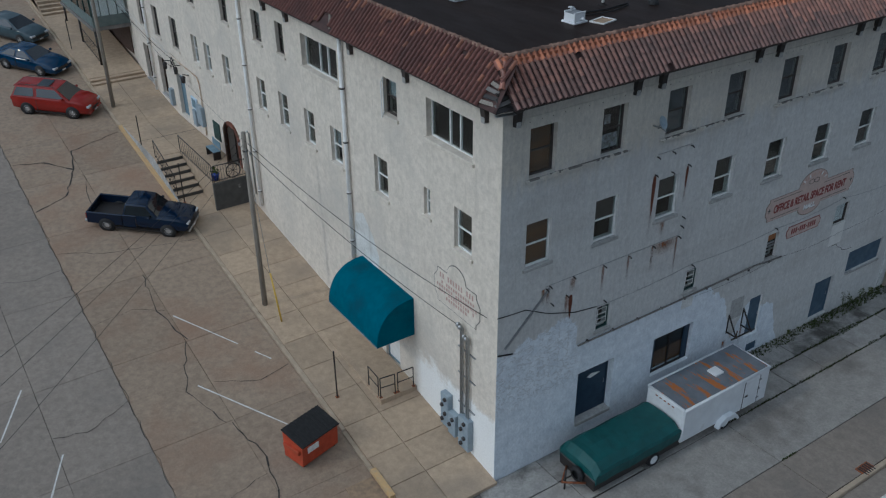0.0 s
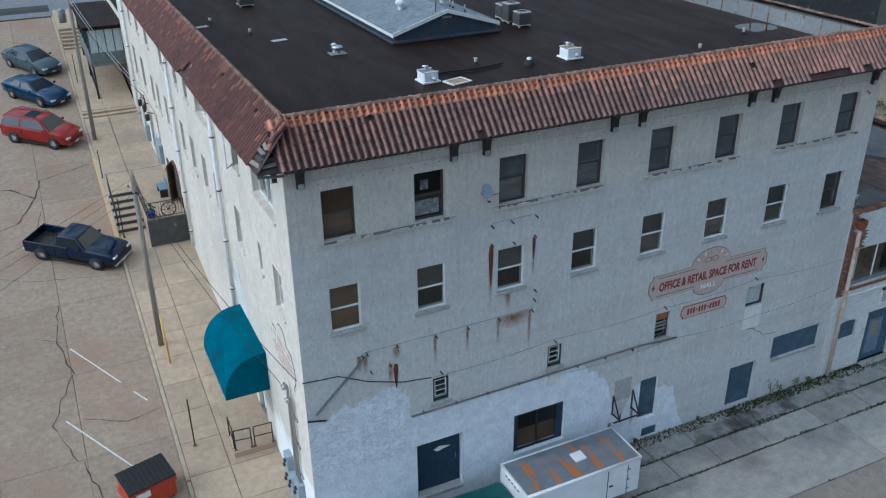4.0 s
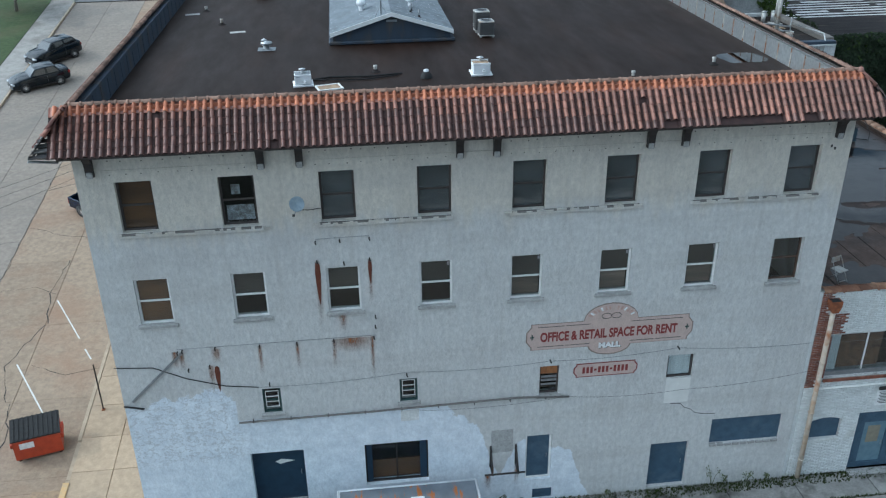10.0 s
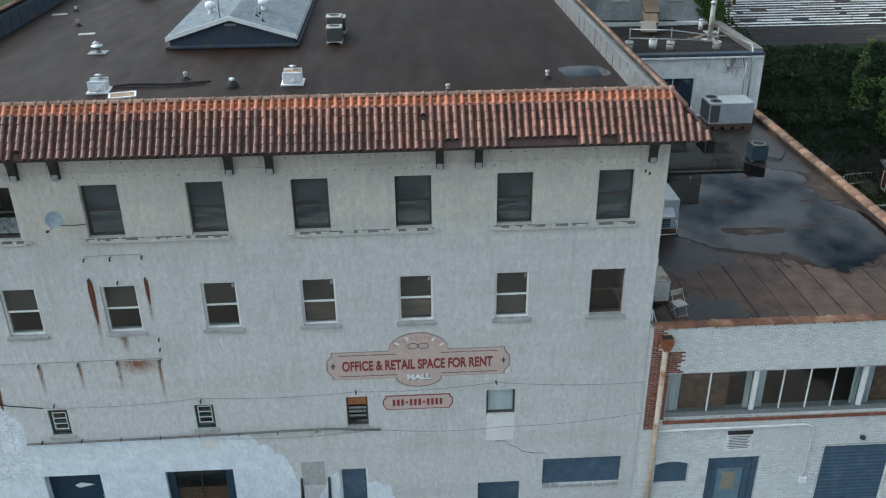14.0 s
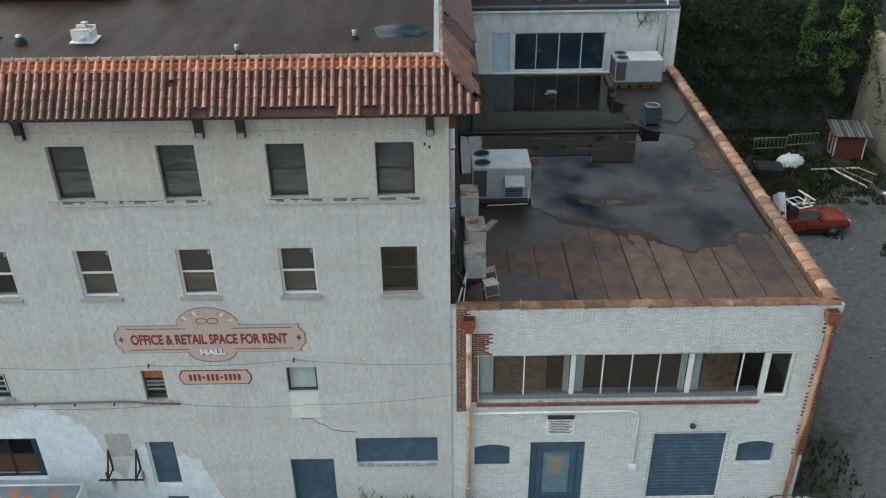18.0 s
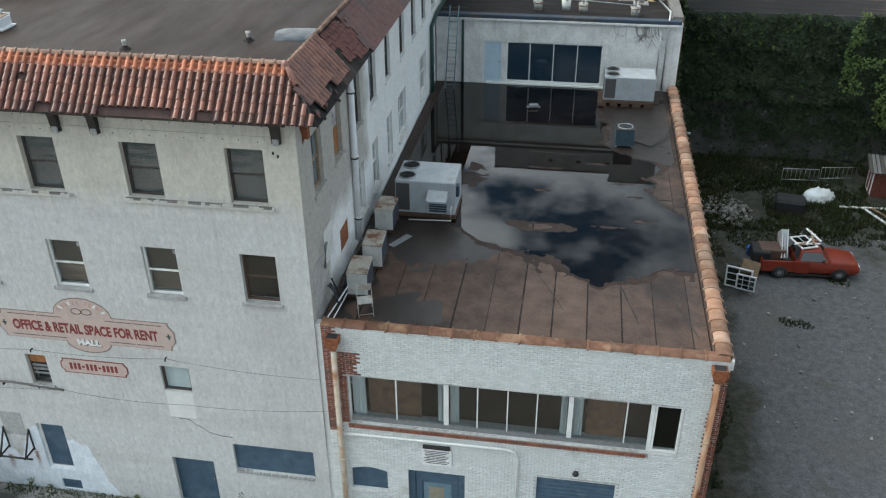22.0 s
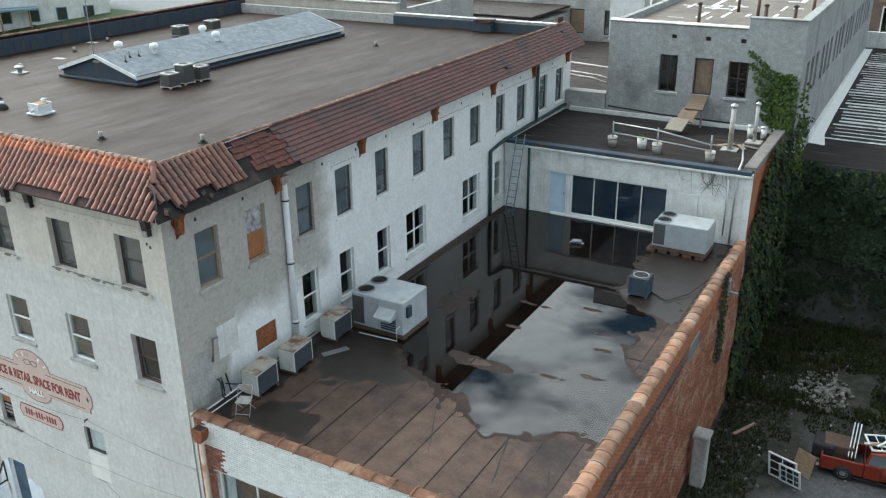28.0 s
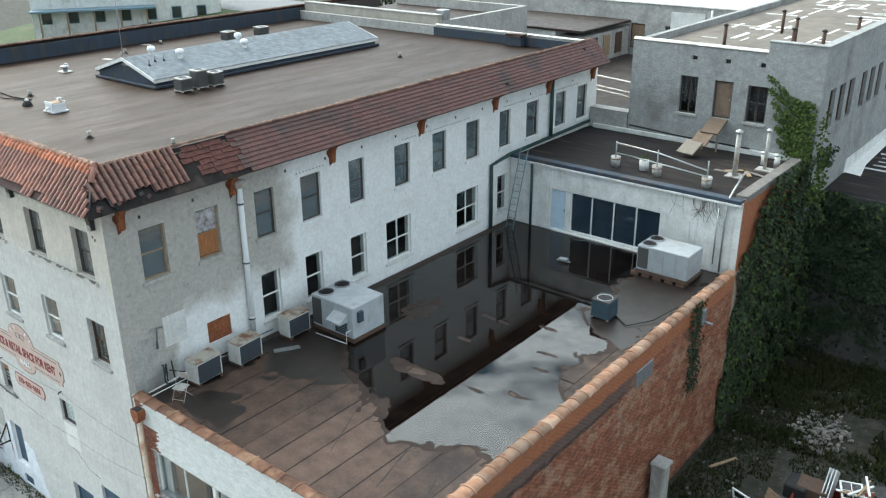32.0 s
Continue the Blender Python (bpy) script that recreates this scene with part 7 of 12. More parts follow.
for _x in (27.72, 31.02):
    _w1 = sash_window(grey, face(_x, GY0, 10.72, FRONT), 0.9, 1.8, sash_brown, 0.14, mull=1)
_d = door(grey, face(29.42, GY0, 10.72, FRONT), 0.9, 1.76, plank_grey, 0.12, True, "weathered wooden roof door", sash_brown)
for h in gs:
    if h[1] < 34:
        sash_window(grey, face(GX1, GY0 + h[0], h[2], RIGHT), 0.9, 1.8, wood_dark, 0.14, sill=False, glass=window_glass_dark)
for k in range(3):
    part("vent_hole", Geo().box(28.2 + 1.62 * k, 28.45 + 1.62 * k, GY0 + 0.12, GY0 + 0.14, 13.3, 13.5), crack_mat, grey)
for _x, _y in ((29.0, 29.4), (32.0, 30.0), (33.3, 30.2), (31.0, 33.5), (29.5, 36.0), (33.4, 35.5)):
    p = part("flue", Geo().tube([(_x, _y, 13.6), (_x, _y, 14.75)], 0.085, 10), wood_dark, grey, "rusty roof flue")
    part("flue_cap", Geo().lathe([(0.0, 0.12), (0.13, 0.06), (0.13, 0.0), (0.085, 0.0)], 10, (_x, _y, 14.75)), steel_dark, p)
part("dark_inside", Geo().box(GX0 + 0.5, GX1 - 1.5, GY0 + 1.8, GY0 + 1.9, 8.8, 13.1), interior_dark, grey)
part("dark_inside", Geo().box(GX1 - 1.6, GX1 - 1.5, GY0 + 1.9, GY1 - 1, 6.0, 13.1), interior_dark, grey)

# ---- side street front: windows, awning, signs ----
def wide_window(parent, m, w, h, cuts, behind=None):
    fw = part("window", frame_geo(w, h, 0.05, 0.08), white_paint, parent, "wide window with white bars", m @ pose(0, 0.2, 0))
    for c in cuts:
        part("mullion", Geo().box(w * c - 0.025, w * c + 0.025, -0.01, 0.07, 0.05, h - 0.05), white_paint, fw)
    edges = [0.0, *cuts, 1.0]
    for a, b in zip(edges[:-1], edges[1:]):
        part("pane", Geo().box(w * a + 0.03, w * b - 0.03, 0.03, 0.036, 0.05, h - 0.05), window_glass, fw)
    part("sill", Geo().box(-0.1, w + 0.1, -0.28, 0.0, -0.12, -0.002, 0.015), stucco_left, fw)
    return fw


for a, b, c, d in left_open[:22]:
    m = face(X0, b, c, LEFT)
    w, h = round(b - a, 3), round(d - c, 3)
    if w > 2:
        wide_window(bld, m, w, h, (0.42, 0.64))
    elif w < 0.5:
        sash_window(bld, m, w, h, white_paint, 0.12, sill=True, sill_mat=stucco_left)
    else:
        sash_window(bld, m, w, h, white_paint if c > 6.9 and d < 8.6 else sash_brown, 0.14, sill_mat=stucco_left, half=roller_blind if rt.random() < 0.7 else roller_grey)
part("board_stub", Geo().box(-0.4, 0.5, -0.06, 0.06, -0.02, 0.02), wood_pole, bld, "", pose(X0 - 0.55, 9.1, EAVE + 0.35, 0, -30, 60))
part("casement", frame_geo(0.5, 1.25, 0.04, 0.04), white_paint, bld, "open white casement sash", face(X0 - 0.02, 6.62, 10.29, LEFT) @ pose(0, 0, 0, 0, 0, -38))
part("blind_window", Geo().box(X0 - 0.006, X0, 7.4, 8.9, 10.25, 11.6), stucco_left, bld)
door(bld, face(X0, 7.3, -0.30, LEFT), 1.1, 2.3, white_paint, 0.12, True, "white glazed door under the awning", blue_grey)
door(bld, face(X0, 22.85, 2.75, LEFT), 1.3, 2.0, wood_dark, 0.3, True, "dark wooden door in a brick arch")
door(bld, face(X0, 30.3, 3.0, LEFT), 1.4, 2.5, blue_grey, 0.2, True, "blue-grey shop door")
for _a, _c in ((33.4, 3.4), (36.2, 3.6)):
    sash_window(bld, face(X0, _a, _c, LEFT), 1.2, 2.2, wood_dark, 0.2, glass=window_glass_dark)
# brick arch round the upper door
_g = Geo()
for _n in range(12):
    _t = math.pi * (_n + 0.5) / 12
    _m = face(X0, 22.2, 4.25, LEFT) @ pose(0.82 * math.cos(_t), 0, 0.62 * math.sin(_t), 0, 90 - math.degrees(_t), 0)
    part("arch_brick", shared(("arch_brick",), lambda: Geo().box(-0.085, 0.085, -0.06, 0.0, -0.13, 0.13, 0.01), brick_plain), None, bld, at=_m)
for _n in range(16):
    for _s in (-0.8, 0.8):
        part("arch_brick", shared(("jamb_brick",), lambda: Geo().box(-0.12, 0.12, -0.055, 0.0, 0.0, 0.082, 0.008), brick_plain), None, bld, at=face(X0, 22.2 + _s, 2.76 + 0.092 * _n, LEFT))


def awning(y0, y1, z0, z1, out):
    """A quarter-barrel cloth awning on a wall that faces -x."""
    t = thing("awning", X0, y0, z0, 0, "teal cloth barrel awning over the side door", "awning")
    n, L2 = 12, y1 - y0
    arc = [(-out * math.sin(math.pi / 2 * k / n) ** 0.9, (z1 - z0) * (1 - (1 - math.cos(math.pi / 2 * k / n)) ** 1.1)) for k in range(n + 1)]
    g = Geo()
    vs = [(x, 0.0, z) for x, z in arc] + [(x, L2, z) for x, z in arc]
    g.add(vs, [(k, k + 1, n + 2 + k, n + 1 + k) for k in range(n)], True)
    inner = [(x * 0.985 - 0.002, 0.01, z * 0.985) for x, z in arc] + [(x * 0.985 - 0.002, L2 - 0.01, z * 0.985) for x, z in arc]
    g.add(inner, [(k + 1, k, n + 1 + k, n + 2 + k) for k in range(n)], True)
    part("canopy", g, teal_cloth, t, fix=False)
    for name, y in (("end_panel", 0.0), ("end_panel", L2)):
        poly = [(0.0, 0.0)] + [(x, z) for x, z in arc[::-1]]
        part(name, Geo().prism(poly, y - 0.006, y + 0.006, "y"), teal_cloth, t)
    part("front_bar", Geo().tube([(-out, 0, 0.02), (-out, L2, 0.02)], 0.022, 6), steel_grey, t)
    for y in (0.02, L2 - 0.02):
        part("side_bar", Geo().tube([(0, y, 0.02), (-out, y, 0.02)], 0.018, 6), steel_grey, t)
    return t


awning(5.05, 8.85, 2.02, 3.62, 1.62)
# landing with rails under the awning
land = thing("entrance_landing", 0, 0, 0, 0, "low concrete landing at the side door", "landing", kind="structure")
part("landing_slab", Geo().prism([(5.0, -1.0), (9.4, -0.4), (9.4, 0.0), (5.0, -0.36)], -1.3, 0.29, "x"), pavement_mat, land)


def rail_panel(name, a, b, h, label, group=""):
    """A steel pipe rail from a to b: two posts, top and middle bars."""
    t = thing(name, a[0], a[1], a[2], 0, label, "railing", group)
    d = Vector(b) - Vector(a)
    part("top_bar", Geo().tube([(0, 0, h), (d.x, d.y, d.z + h)], 0.024, 6), steel_dark, t)
    part("middle_bar", Geo().tube([(0, 0, h * 0.5), (d.x, d.y, d.z + h * 0.5)], 0.02, 6), steel_dark, t)
    for p in ((0, 0, 0), tuple(d)):
        q = part("post", Geo().tube([p, (p[0], p[1], p[2] + h)], 0.024, 6), steel_dark, t)
        part("foot_plate", Geo().box(p[0] - 0.06, p[0] + 0.06, p[1] - 0.06, p[1] + 0.06, p[2], p[2] + 0.015), rust, q)
    return t


rail_panel("rail", (-1.22, 5.15, -0.36), (-0.62, 5.08, -0.36), 0.9, "brown steel pipe rail on the landing", "landing rails")
rail_panel("rail", (-0.5, 5.08, -0.36), (0.18, 5.05, -0.36), 0.9, "brown steel pipe rail on the landing", "landing rails")
rail_panel("rail", (-1.25, 5.25, -0.36), (-1.25, 6.0, -0.3), 0.9, "brown steel pipe rail on the landing", "landing rails")

# meters and conduits
mt = thing("electric_meters", X0, 0, 0, 0, "grey electric meter boxes with round glass meters", "electric meter")
for _y, _z0, _z1, _w in ((2.75, -0.62, 0.82, 0.46), (2.28, -0.75, 0.22, 0.46), (1.55, -0.85, 0.52, 0.62)):
    bx = part("meter_cabinet", Geo().box(-0.24, 0.0, _y - _w / 2, _y + _w / 2, _z0, _z1, 0.02), meter_grey, mt)
    for _k in range(int((_z1 - _z0) / 0.33)):
        _l = Geo().lathe([(0.0, 0.09), (0.075, 0.07), (0.085, 0.0)], 12)
        part("meter", Geo().add([(-0.24 - p[2], _y + p[0] + (0.1 if _k % 2 else -0.08), _z1 - 0.2 - 0.32 * _k + p[1]) for p in _l.v], _l.f, True), steel_dark, bx)
for _y, _z in ((1.9, 4.35), (1.78, 4.3), (1.55, 4.05), (1.43, 4.02)):
    c = part("conduit", Geo().tube([(-0.09, _y, -0.1), (-0.09, _y, _z - 0.12), (-0.14, _y, _z), (-0.26, _y, _z - 0.05)], 0.035, 8), galvanised, mt)
    part("weather_head", Geo().lathe([(0.0, 0.09), (0.06, 0.05), (0.075, -0.05), (0.0, -0.08)], 10, (-0.22, _y, _z - 0.02)), galvanised, c)
for _z in (0.9, 2.2, 3.3):
    part("strut", Geo().box(-0.07, -0.03, 1.1, 2.1, _z - 0.02, _z + 0.02), steel_grey, mt)


def board_outline(w, h, arch_w, arch_h, n=10):
    """A signboard with notched corners and a round bulge over its middle; x across from 0, z up from 0."""
    nt_ = 0.16 * h
    p = [(nt_, 0), (w - nt_, 0), (w - nt_, nt_ * 0.7), (w, h * 0.32), (w, h * 0.68), (w - nt_, h - nt_ * 0.7), (w - nt_, h)]
    p += [(w / 2 + arch_w / 2 * math.cos(math.pi * k / n), h + arch_h * math.sin(math.pi * k / n)) for k in range(n + 1)]
    p += [(nt_, h), (nt_, h - nt_ * 0.7), (0, h * 0.68), (0, h * 0.32), (nt_, nt_ * 0.7)]
    return p


def lettering(text, size, width, m, material, parent, label=""):
    cu = bpy.data.curves.new("letters", "FONT")
    cu.body, cu.size, cu.extrude, cu.align_x, cu.offset = text, size, 0.004, "CENTER", 0.016
    ob = bpy.data.objects.new("letters", cu)
    scene.collection.objects.link(ob)
    bpy.context.view_layer.update()
    me = bpy.data.meshes.new_from_object(ob)
    xs = [v.co.x for v in me.vertices]
    k = width / (max(xs) - min(xs))
    for v in me.vertices:
        v.co.x *= k
    bpy.data.objects.remove(ob)
    me.materials.clear()
    me.materials.append(material)
    return part("lettering", me, None, parent, label, m @ pose(0, 0, 0, 90, 0, 0))


sg1 = thing("painted_sign", 13.07, -0.012, 5.02, 0, "faded pink painted wall sign with dark red lettering", "sign")
_o = board_outline(5.55, 0.98, 1.80, 0.62)
_low = [(5.55 / 2 + 0.72 * math.cos(-math.pi * k / 10), 0.012 - 0.38 * math.sin(math.pi * k / 10)) for k in range(11)]
part("sign_edge", Geo().prism(_o, -0.001, 0.008, "y").prism([(x, z) for x, z in _low], -0.001, 0.008, "y"), sign_line, sg1)
part("sign_field", Geo().prism([(2.775 + (x - 2.775) * 0.985, 0.49 + (z - 0.49) * 0.97) for x, z in _o], -0.006, 0.0, "y").prism([(2.775 + (x - 2.775) * 0.95, z * 0.93 + 0.02) for x, z in _low], -0.0055, 0.0, "y"), sign_pink, sg1)
lettering("OFFICE & RETAIL SPACE FOR RENT", 0.47, 4.55, pose(2.74, -0.009, 0.32), sign_red, sg1, "dark red painted capitals")
for _x0, _x1, _z in ((0.38, 1.25, 0.86), (1.3, 2.1, 0.86), (3.45, 4.25, 0.86), (4.3, 5.17, 0.86), (0.38, 1.25, 0.12), (1.3, 2.1, 0.12), (3.45, 4.25, 0.12), (4.3, 5.17, 0.12)):
    part("sign_rule", Geo().box(_x0, _x1, -0.010, -0.005, _z - 0.012, _z + 0.012), sign_grey, sg1)
for _k in range(14):
    if _k == 7:
        continue
    _t = math.pi * (0.13 + 0.74 * _k / 13)
    part("name_bar", Geo().box(-0.030, 0.030, -0.011, -0.005, -0.070, 0.070), sign_white if _k % 3 == 1 else sign_faded, sg1, at=pose(2.775 - 0.76 * math.cos(_t), 0, 0.98 + 0.44 * math.sin(_t), 0, -90 + math.degrees(_t), 0))
lettering("MALL", 0.27, 0.74, pose(2.80, -0.008, -0.09), sign_grey, sg1, "grey shadow of the lower word")
lettering("MALL", 0.27, 0.74, pose(2.775, -0.012, -0.07), sign_white, sg1, "white painted capitals")
_g = Geo()
for _s in (-1, 1):
    _g.tube([(2.775 + _s * (0.04 + 0.16 * math.cos(t * 0.6)) + _s * 0.12, -0.008, 1.12 + 0.10 * math.sin(t * 0.6)) for t in range(11)], 0.012, 4)
part("scroll", _g, sign_grey, sg1)
for _x in (0.2, 5.35):
    part("cross_mark", Geo().box(_x - 0.02, _x + 0.02, -0.010, -0.005, 0.40, 0.60).box(_x - 0.07, _x + 0.07, -0.0105, -0.005, 0.48, 0.52), green_trim, sg1)
sg2 = thing("painted_sign", 14.71, -0.012, 3.82, 0, "small pink painted sign with a row of dark red bars", "sign")
_o = board_outline(2.17, 0.54, 0.4, 0.0)
part("sign_edge", Geo().prism(_o, -0.001, 0.008, "y"), sign_red, sg2)
part("sign_field", Geo().prism([(1.085 + (x - 1.085) * 0.965, 0.27 + (z - 0.27) * 0.88) for x, z in _o], -0.006, 0.0, "y"), sign_pink, sg2)
for _k in range(12):
    _h = 0.035 if _k in (3, 7) else 0.12
    part("number_bar", Geo().box(0.30 + 0.132 * _k, 0.385 + 0.132 * _k, -0.010, -0.005, 0.27 - _h, 0.27 + _h), sign_red, sg2)
sg3 = thing("painted_sign", X0 - 0.012, 3.62, 4.45, -90, "faded white wall sign with rows of dull red lettering", "sign")
_o = board_outline(2.7, 1.35, 1.1, 0.5)
part("sign_edge", Geo().prism(_o, -0.001, 0.008, "y"), sign_grey, sg3)
part("sign_field", Geo().prism([(1.35 + (x - 1.35) * 0.98, 0.7 + (z - 0.7) * 0.97) for x, z in _o], -0.006, 0.0, "y"), stucco_left, sg3)
for _r, (_z, _n, _h) in enumerate(((1.12, 13, 0.10), (0.86, 15, 0.06), (0.68, 17, 0.06), (0.50, 15, 0.06), (0.32, 9, 0.06))):
    for _k in range(_n):
        _x = 1.35 + (_k - (_n - 1) / 2) * (2.1 / 15 if _r else 0.155)
        if rt.random() < 0.12:
            continue
        part("text_bar", shared(("sbar", _h), lambda: Geo().box(-0.042, 0.042, -0.010, -0.005, -_h, _h), sign_faded), None, sg3, at=pose(_x, 0, _z))

for _y, _z1 in ((9.42, 12.5), (19.0, 12.4), (34.4, 12.0)):
    downpipe(bld, X0 - 0.12, _y, 3.3 if _y < 10 else (1.7 if _y < 20 else 3.3), _z1, 0.078, pipe_white, True, 0, "white painted downpipe")
part("whitewash_patch", Geo().prism([(7.9, 4.9), (8.6, 5.6), (9.2, 5.4), (9.6, 3.4), (7.6, 3.5), (7.5, 4.2)], X0 - 0.006, X0 - 0.001, "x"), white_wall, bld)

# ---- front: rust, anchors, wires, dish ----
def stain_mat():
    m = bpy.data.materials.new("rust_stain")
    m.use_nodes = True
    nt = m.node_tree
    bs = nt.nodes["Principled BSDF"]
    out = nt.nodes["Material Output"]
    gen = nt.nodes.new("ShaderNodeTexCoord").outputs["Generated"]
    sp = nt.nodes.new("ShaderNodeSeparateXYZ")
    nt.links.new(gen, sp.inputs["Vector"])
    edge = math_n(nt, "SUBTRACT", 1.0, math_n(nt, "ABSOLUTE", math_n(nt, "SUBTRACT", math_n(nt, "MULTIPLY", sp.outputs["X"], 2.0), 1.0)))
    n = noise_n(nt, coords(nt, (6, 6, 1.5), "World"), 3.0, 6.0, 0.7)
    f = math_n(nt, "MULTIPLY", ramp(nt, edge, 0.0, 0.8), ramp(nt, sp.outputs["Z"], 0.0, 0.75))
    f = math_n(nt, "MULTIPLY", f, math_n(nt, "MULTIPLY", ramp(nt, n, 0.25, 0.6), 0.85))
    nt.links.new(mixc(nt, n, (0.17, 0.048, 0.018), (0.40, 0.18, 0.065)), bs.inputs["Base Color"])
    bs.inputs["Roughness"].default_value = 0.95
    tr = nt.nodes.new("ShaderNodeBsdfTransparent")
    mx = nt.nodes.new("ShaderNodeMixShader")
    nt.links.new(f, mx.inputs["Fac"])
    nt.links.new(tr.outputs["BSDF"], mx.inputs[1])
    nt.links.new(bs.outputs["BSDF"], mx.inputs[2])
    nt.links.new(mx.outputs["Shader"], out.inputs["Surface"])
    return m


rust_stain = stain_mat()


def streak(x, z1, z0, w):
    part("rust_streak", Geo().quad((x - w / 2, -0.004, z0), (x + w / 2, -0.004, z0), (x + w / 2, -0.004, z1), (x - w / 2, -0.004, z1)), rust_stain, bld, fix=False)


for _x, _z1, _z0, _w in ((6.66, 8.75, 6.6, 0.18), (8.22, 8.72, 7.1, 0.15), (3.12, 5.35, 4.35, 0.20), (4.68, 5.95, 4.85, 0.16), (5.83, 5.95, 5.0, 0.14), (6.97, 5.98, 4.85, 0.18), (8.16, 6.0, 4.3, 0.14), (7.55, 6.0, 5.45, 1.3),
                         (2.3, 5.9, 5.2, 0.2), (2.1, 5.95, 5.3, 0.2), (3.35, 5.95, 5.4, 0.3), (12.9, 0.3, -0.6, 0.2), (11.9, 0.0, -0.7, 0.25), (7.3, 6.9, 6.3, 0.3)):
    streak(_x, _z1, _z0, _w)
for _x, _z1, _z0, _w in ((6.66, 8.74, 7.25, 0.17), (8.22, 8.70, 7.85, 0.12), (3.30, 5.34, 4.36, 0.17)):
    _h = _z1 - _z0
    part("rust_run", Geo().prism([(_x + _w * a, _z0 + _h * b) for a, b in ((0, 0.0), (0.18, 0.12), (0.32, 0.38), (0.5, 0.72), (0.42, 0.93), (0.1, 1.0), (-0.3, 0.97), (-0.5, 0.8), (-0.4, 0.5), (-0.22, 0.2))], -0.010, -0.005, "y"), rust_deep, bld)
for _x, _z in ((2.2, 5.95), (2.35, 6.0), (3.34, 6.02), (4.69, 5.98), (5.83, 5.98), (6.97, 6.0), (8.22, 6.0), (6.66, 9.42), (7.37, 9.43), (8.24, 9.45), (6.66, 8.78), (8.22, 8.76), (7.45, 8.68), (3.1, 5.38), (2.45, 5.3), (8.3, 6.75), (8.28, 6.4), (4.85, 4.55), (9.2, 4.5), (13.9, 4.6), (18.2, 4.75)):
    part("anchor", shared(("anchor",), lambda: Geo().tube([(0, 0.0, 0), (0, -0.10, 0), (0.02, -0.14, -0.05)], 0.022, 6), steel_dark), None, bld, at=pose(_x, 0, _z))
part("angle_bar", Geo().box(0, 2.43, -0.05, -0.01, -0.036, 0.036), steel_grey, bld, "grey steel bar slanting on the wall", pose(0.59, 0, 4.24, 0, -43.8, 0))
for _a, _b in (((2.2, 6.05), (8.3, 6.06)), ((6.66, 9.5), (8.24, 9.52))):
    part("thin_rod", Geo().tube([(_a[0], -0.03, _a[1]), (_b[0], -0.03, _b[1])], 0.008, 5), steel_grey, bld)


def wire(name, pts, r=0.012, sag=0.0, parent=None, label="", mat_=None, n=14):
    out = []
    for a, b in zip(pts[:-1], pts[1:]):
        a, b = Vector(a), Vector(b)
        for k in range(n):
            f = k / n
            p = a.lerp(b, f)
            p.z -= sag * 4 * f * (1 - f)
            out.append(p)
    out.append(Vector(pts[-1]))
    ob = part(name, Geo().tube(out, r, 5), mat_ or rubber, parent, "" if parent is None else label, fix=False)
    if parent is None:
        tagged(ob, label, "cable")
    return ob


wire("wall_cable", [(0.25, -0.04, 5.55), (0.8, -0.04, 5.50), (1.39, -0.04, 5.46), (2.34, -0.04, 4.97), (3.5, -0.04, 4.58), (4.5, -0.04, 4.44)], 0.016, 0.0, bld)
wire("wall_cable", [(4.5, -0.04, 4.44), (9.2, -0.04, 4.58), (13.9, -0.04, 4.58), (18.2, -0.04, 4.72), (22.9, -0.04, 4.5)], 0.007, 0.10, bld, "", steel_grey)
wire("wall_cable", [(9.6, -0.03, 3.0), (14.5, -0.03, 3.1), (18.5, -0.03, 3.0), (23.2, -0.06, 3.4)], 0.004, 0.12, bld)
wire("wall_cable", [(0.3, -0.05, 4.1), (0.9, -0.05, 3.95)], 0.03, 0.0, bld)
# crack in the stucco
_g = Geo()
_p = [(18.2, 2.42), (18.55, 2.40), (18.7, 2.22), (18.95, 2.12), (19.1, 1.95), (19.5, 1.86), (19.86, 1.84), (19.88, 1.62)]
for _a, _b in zip(_p[:-1], _p[1:]):
    _g.quad((_a[0], -0.004, _a[1] - 0.012), (_b[0], -0.004, _b[1] - 0.012), (_b[0], -0.004, _b[1] + 0.016), (_a[0], -0.004, _a[1] + 0.016))
part("wall_crack", _g, crack_mat, bld, fix=False)

dish = thing("satellite_dish", 6.3, 0, 10.8, 0, "round grey-blue satellite dish on the front wall", "satellite dish")
_g = Geo()
_g.lathe([(0.0, 0.0), (0.09, 0.012), (0.16, 0.034), (0.215, 0.062), (0.222, 0.062), (0.16, 0.018), (0.0, -0.02)], 20)
part("reflector", Geo().add([pose(-0.05, -0.38, 0.0, 62, 0, 18) @ Vector(p) for p in _g.v], _g.f, True), dish_blue, dish)
part("mast", Geo().tube([(0.0, 0, -0.22), (0.0, -0.25, -0.2), (-0.03, -0.32, -0.02)], 0.022, 6), steel_grey, dish)
part("feed_arm", Geo().tube([(-0.06, -0.4, -0.17), (-0.13, -0.72, -0.20)], 0.014, 6), steel_grey, dish)
part("feed_horn", Geo().box(-0.17, -0.09, -0.78, -0.70, -0.21, -0.15, 0.015), steel_dark, dish)
part("cable", Geo().tube([(0.0, -0.2, -0.25), (0.25, -0.05, -0.34), (0.6, -0.02, -0.32)], 0.012, 5), rubber, dish)
part("wall_vent_marks", Geo().box(22.18, 22.23, -0.02, 0, 11.50, 11.58).box(22.3, 22.35, -0.02, 0, 11.42, 11.5), crack_mat, bld)

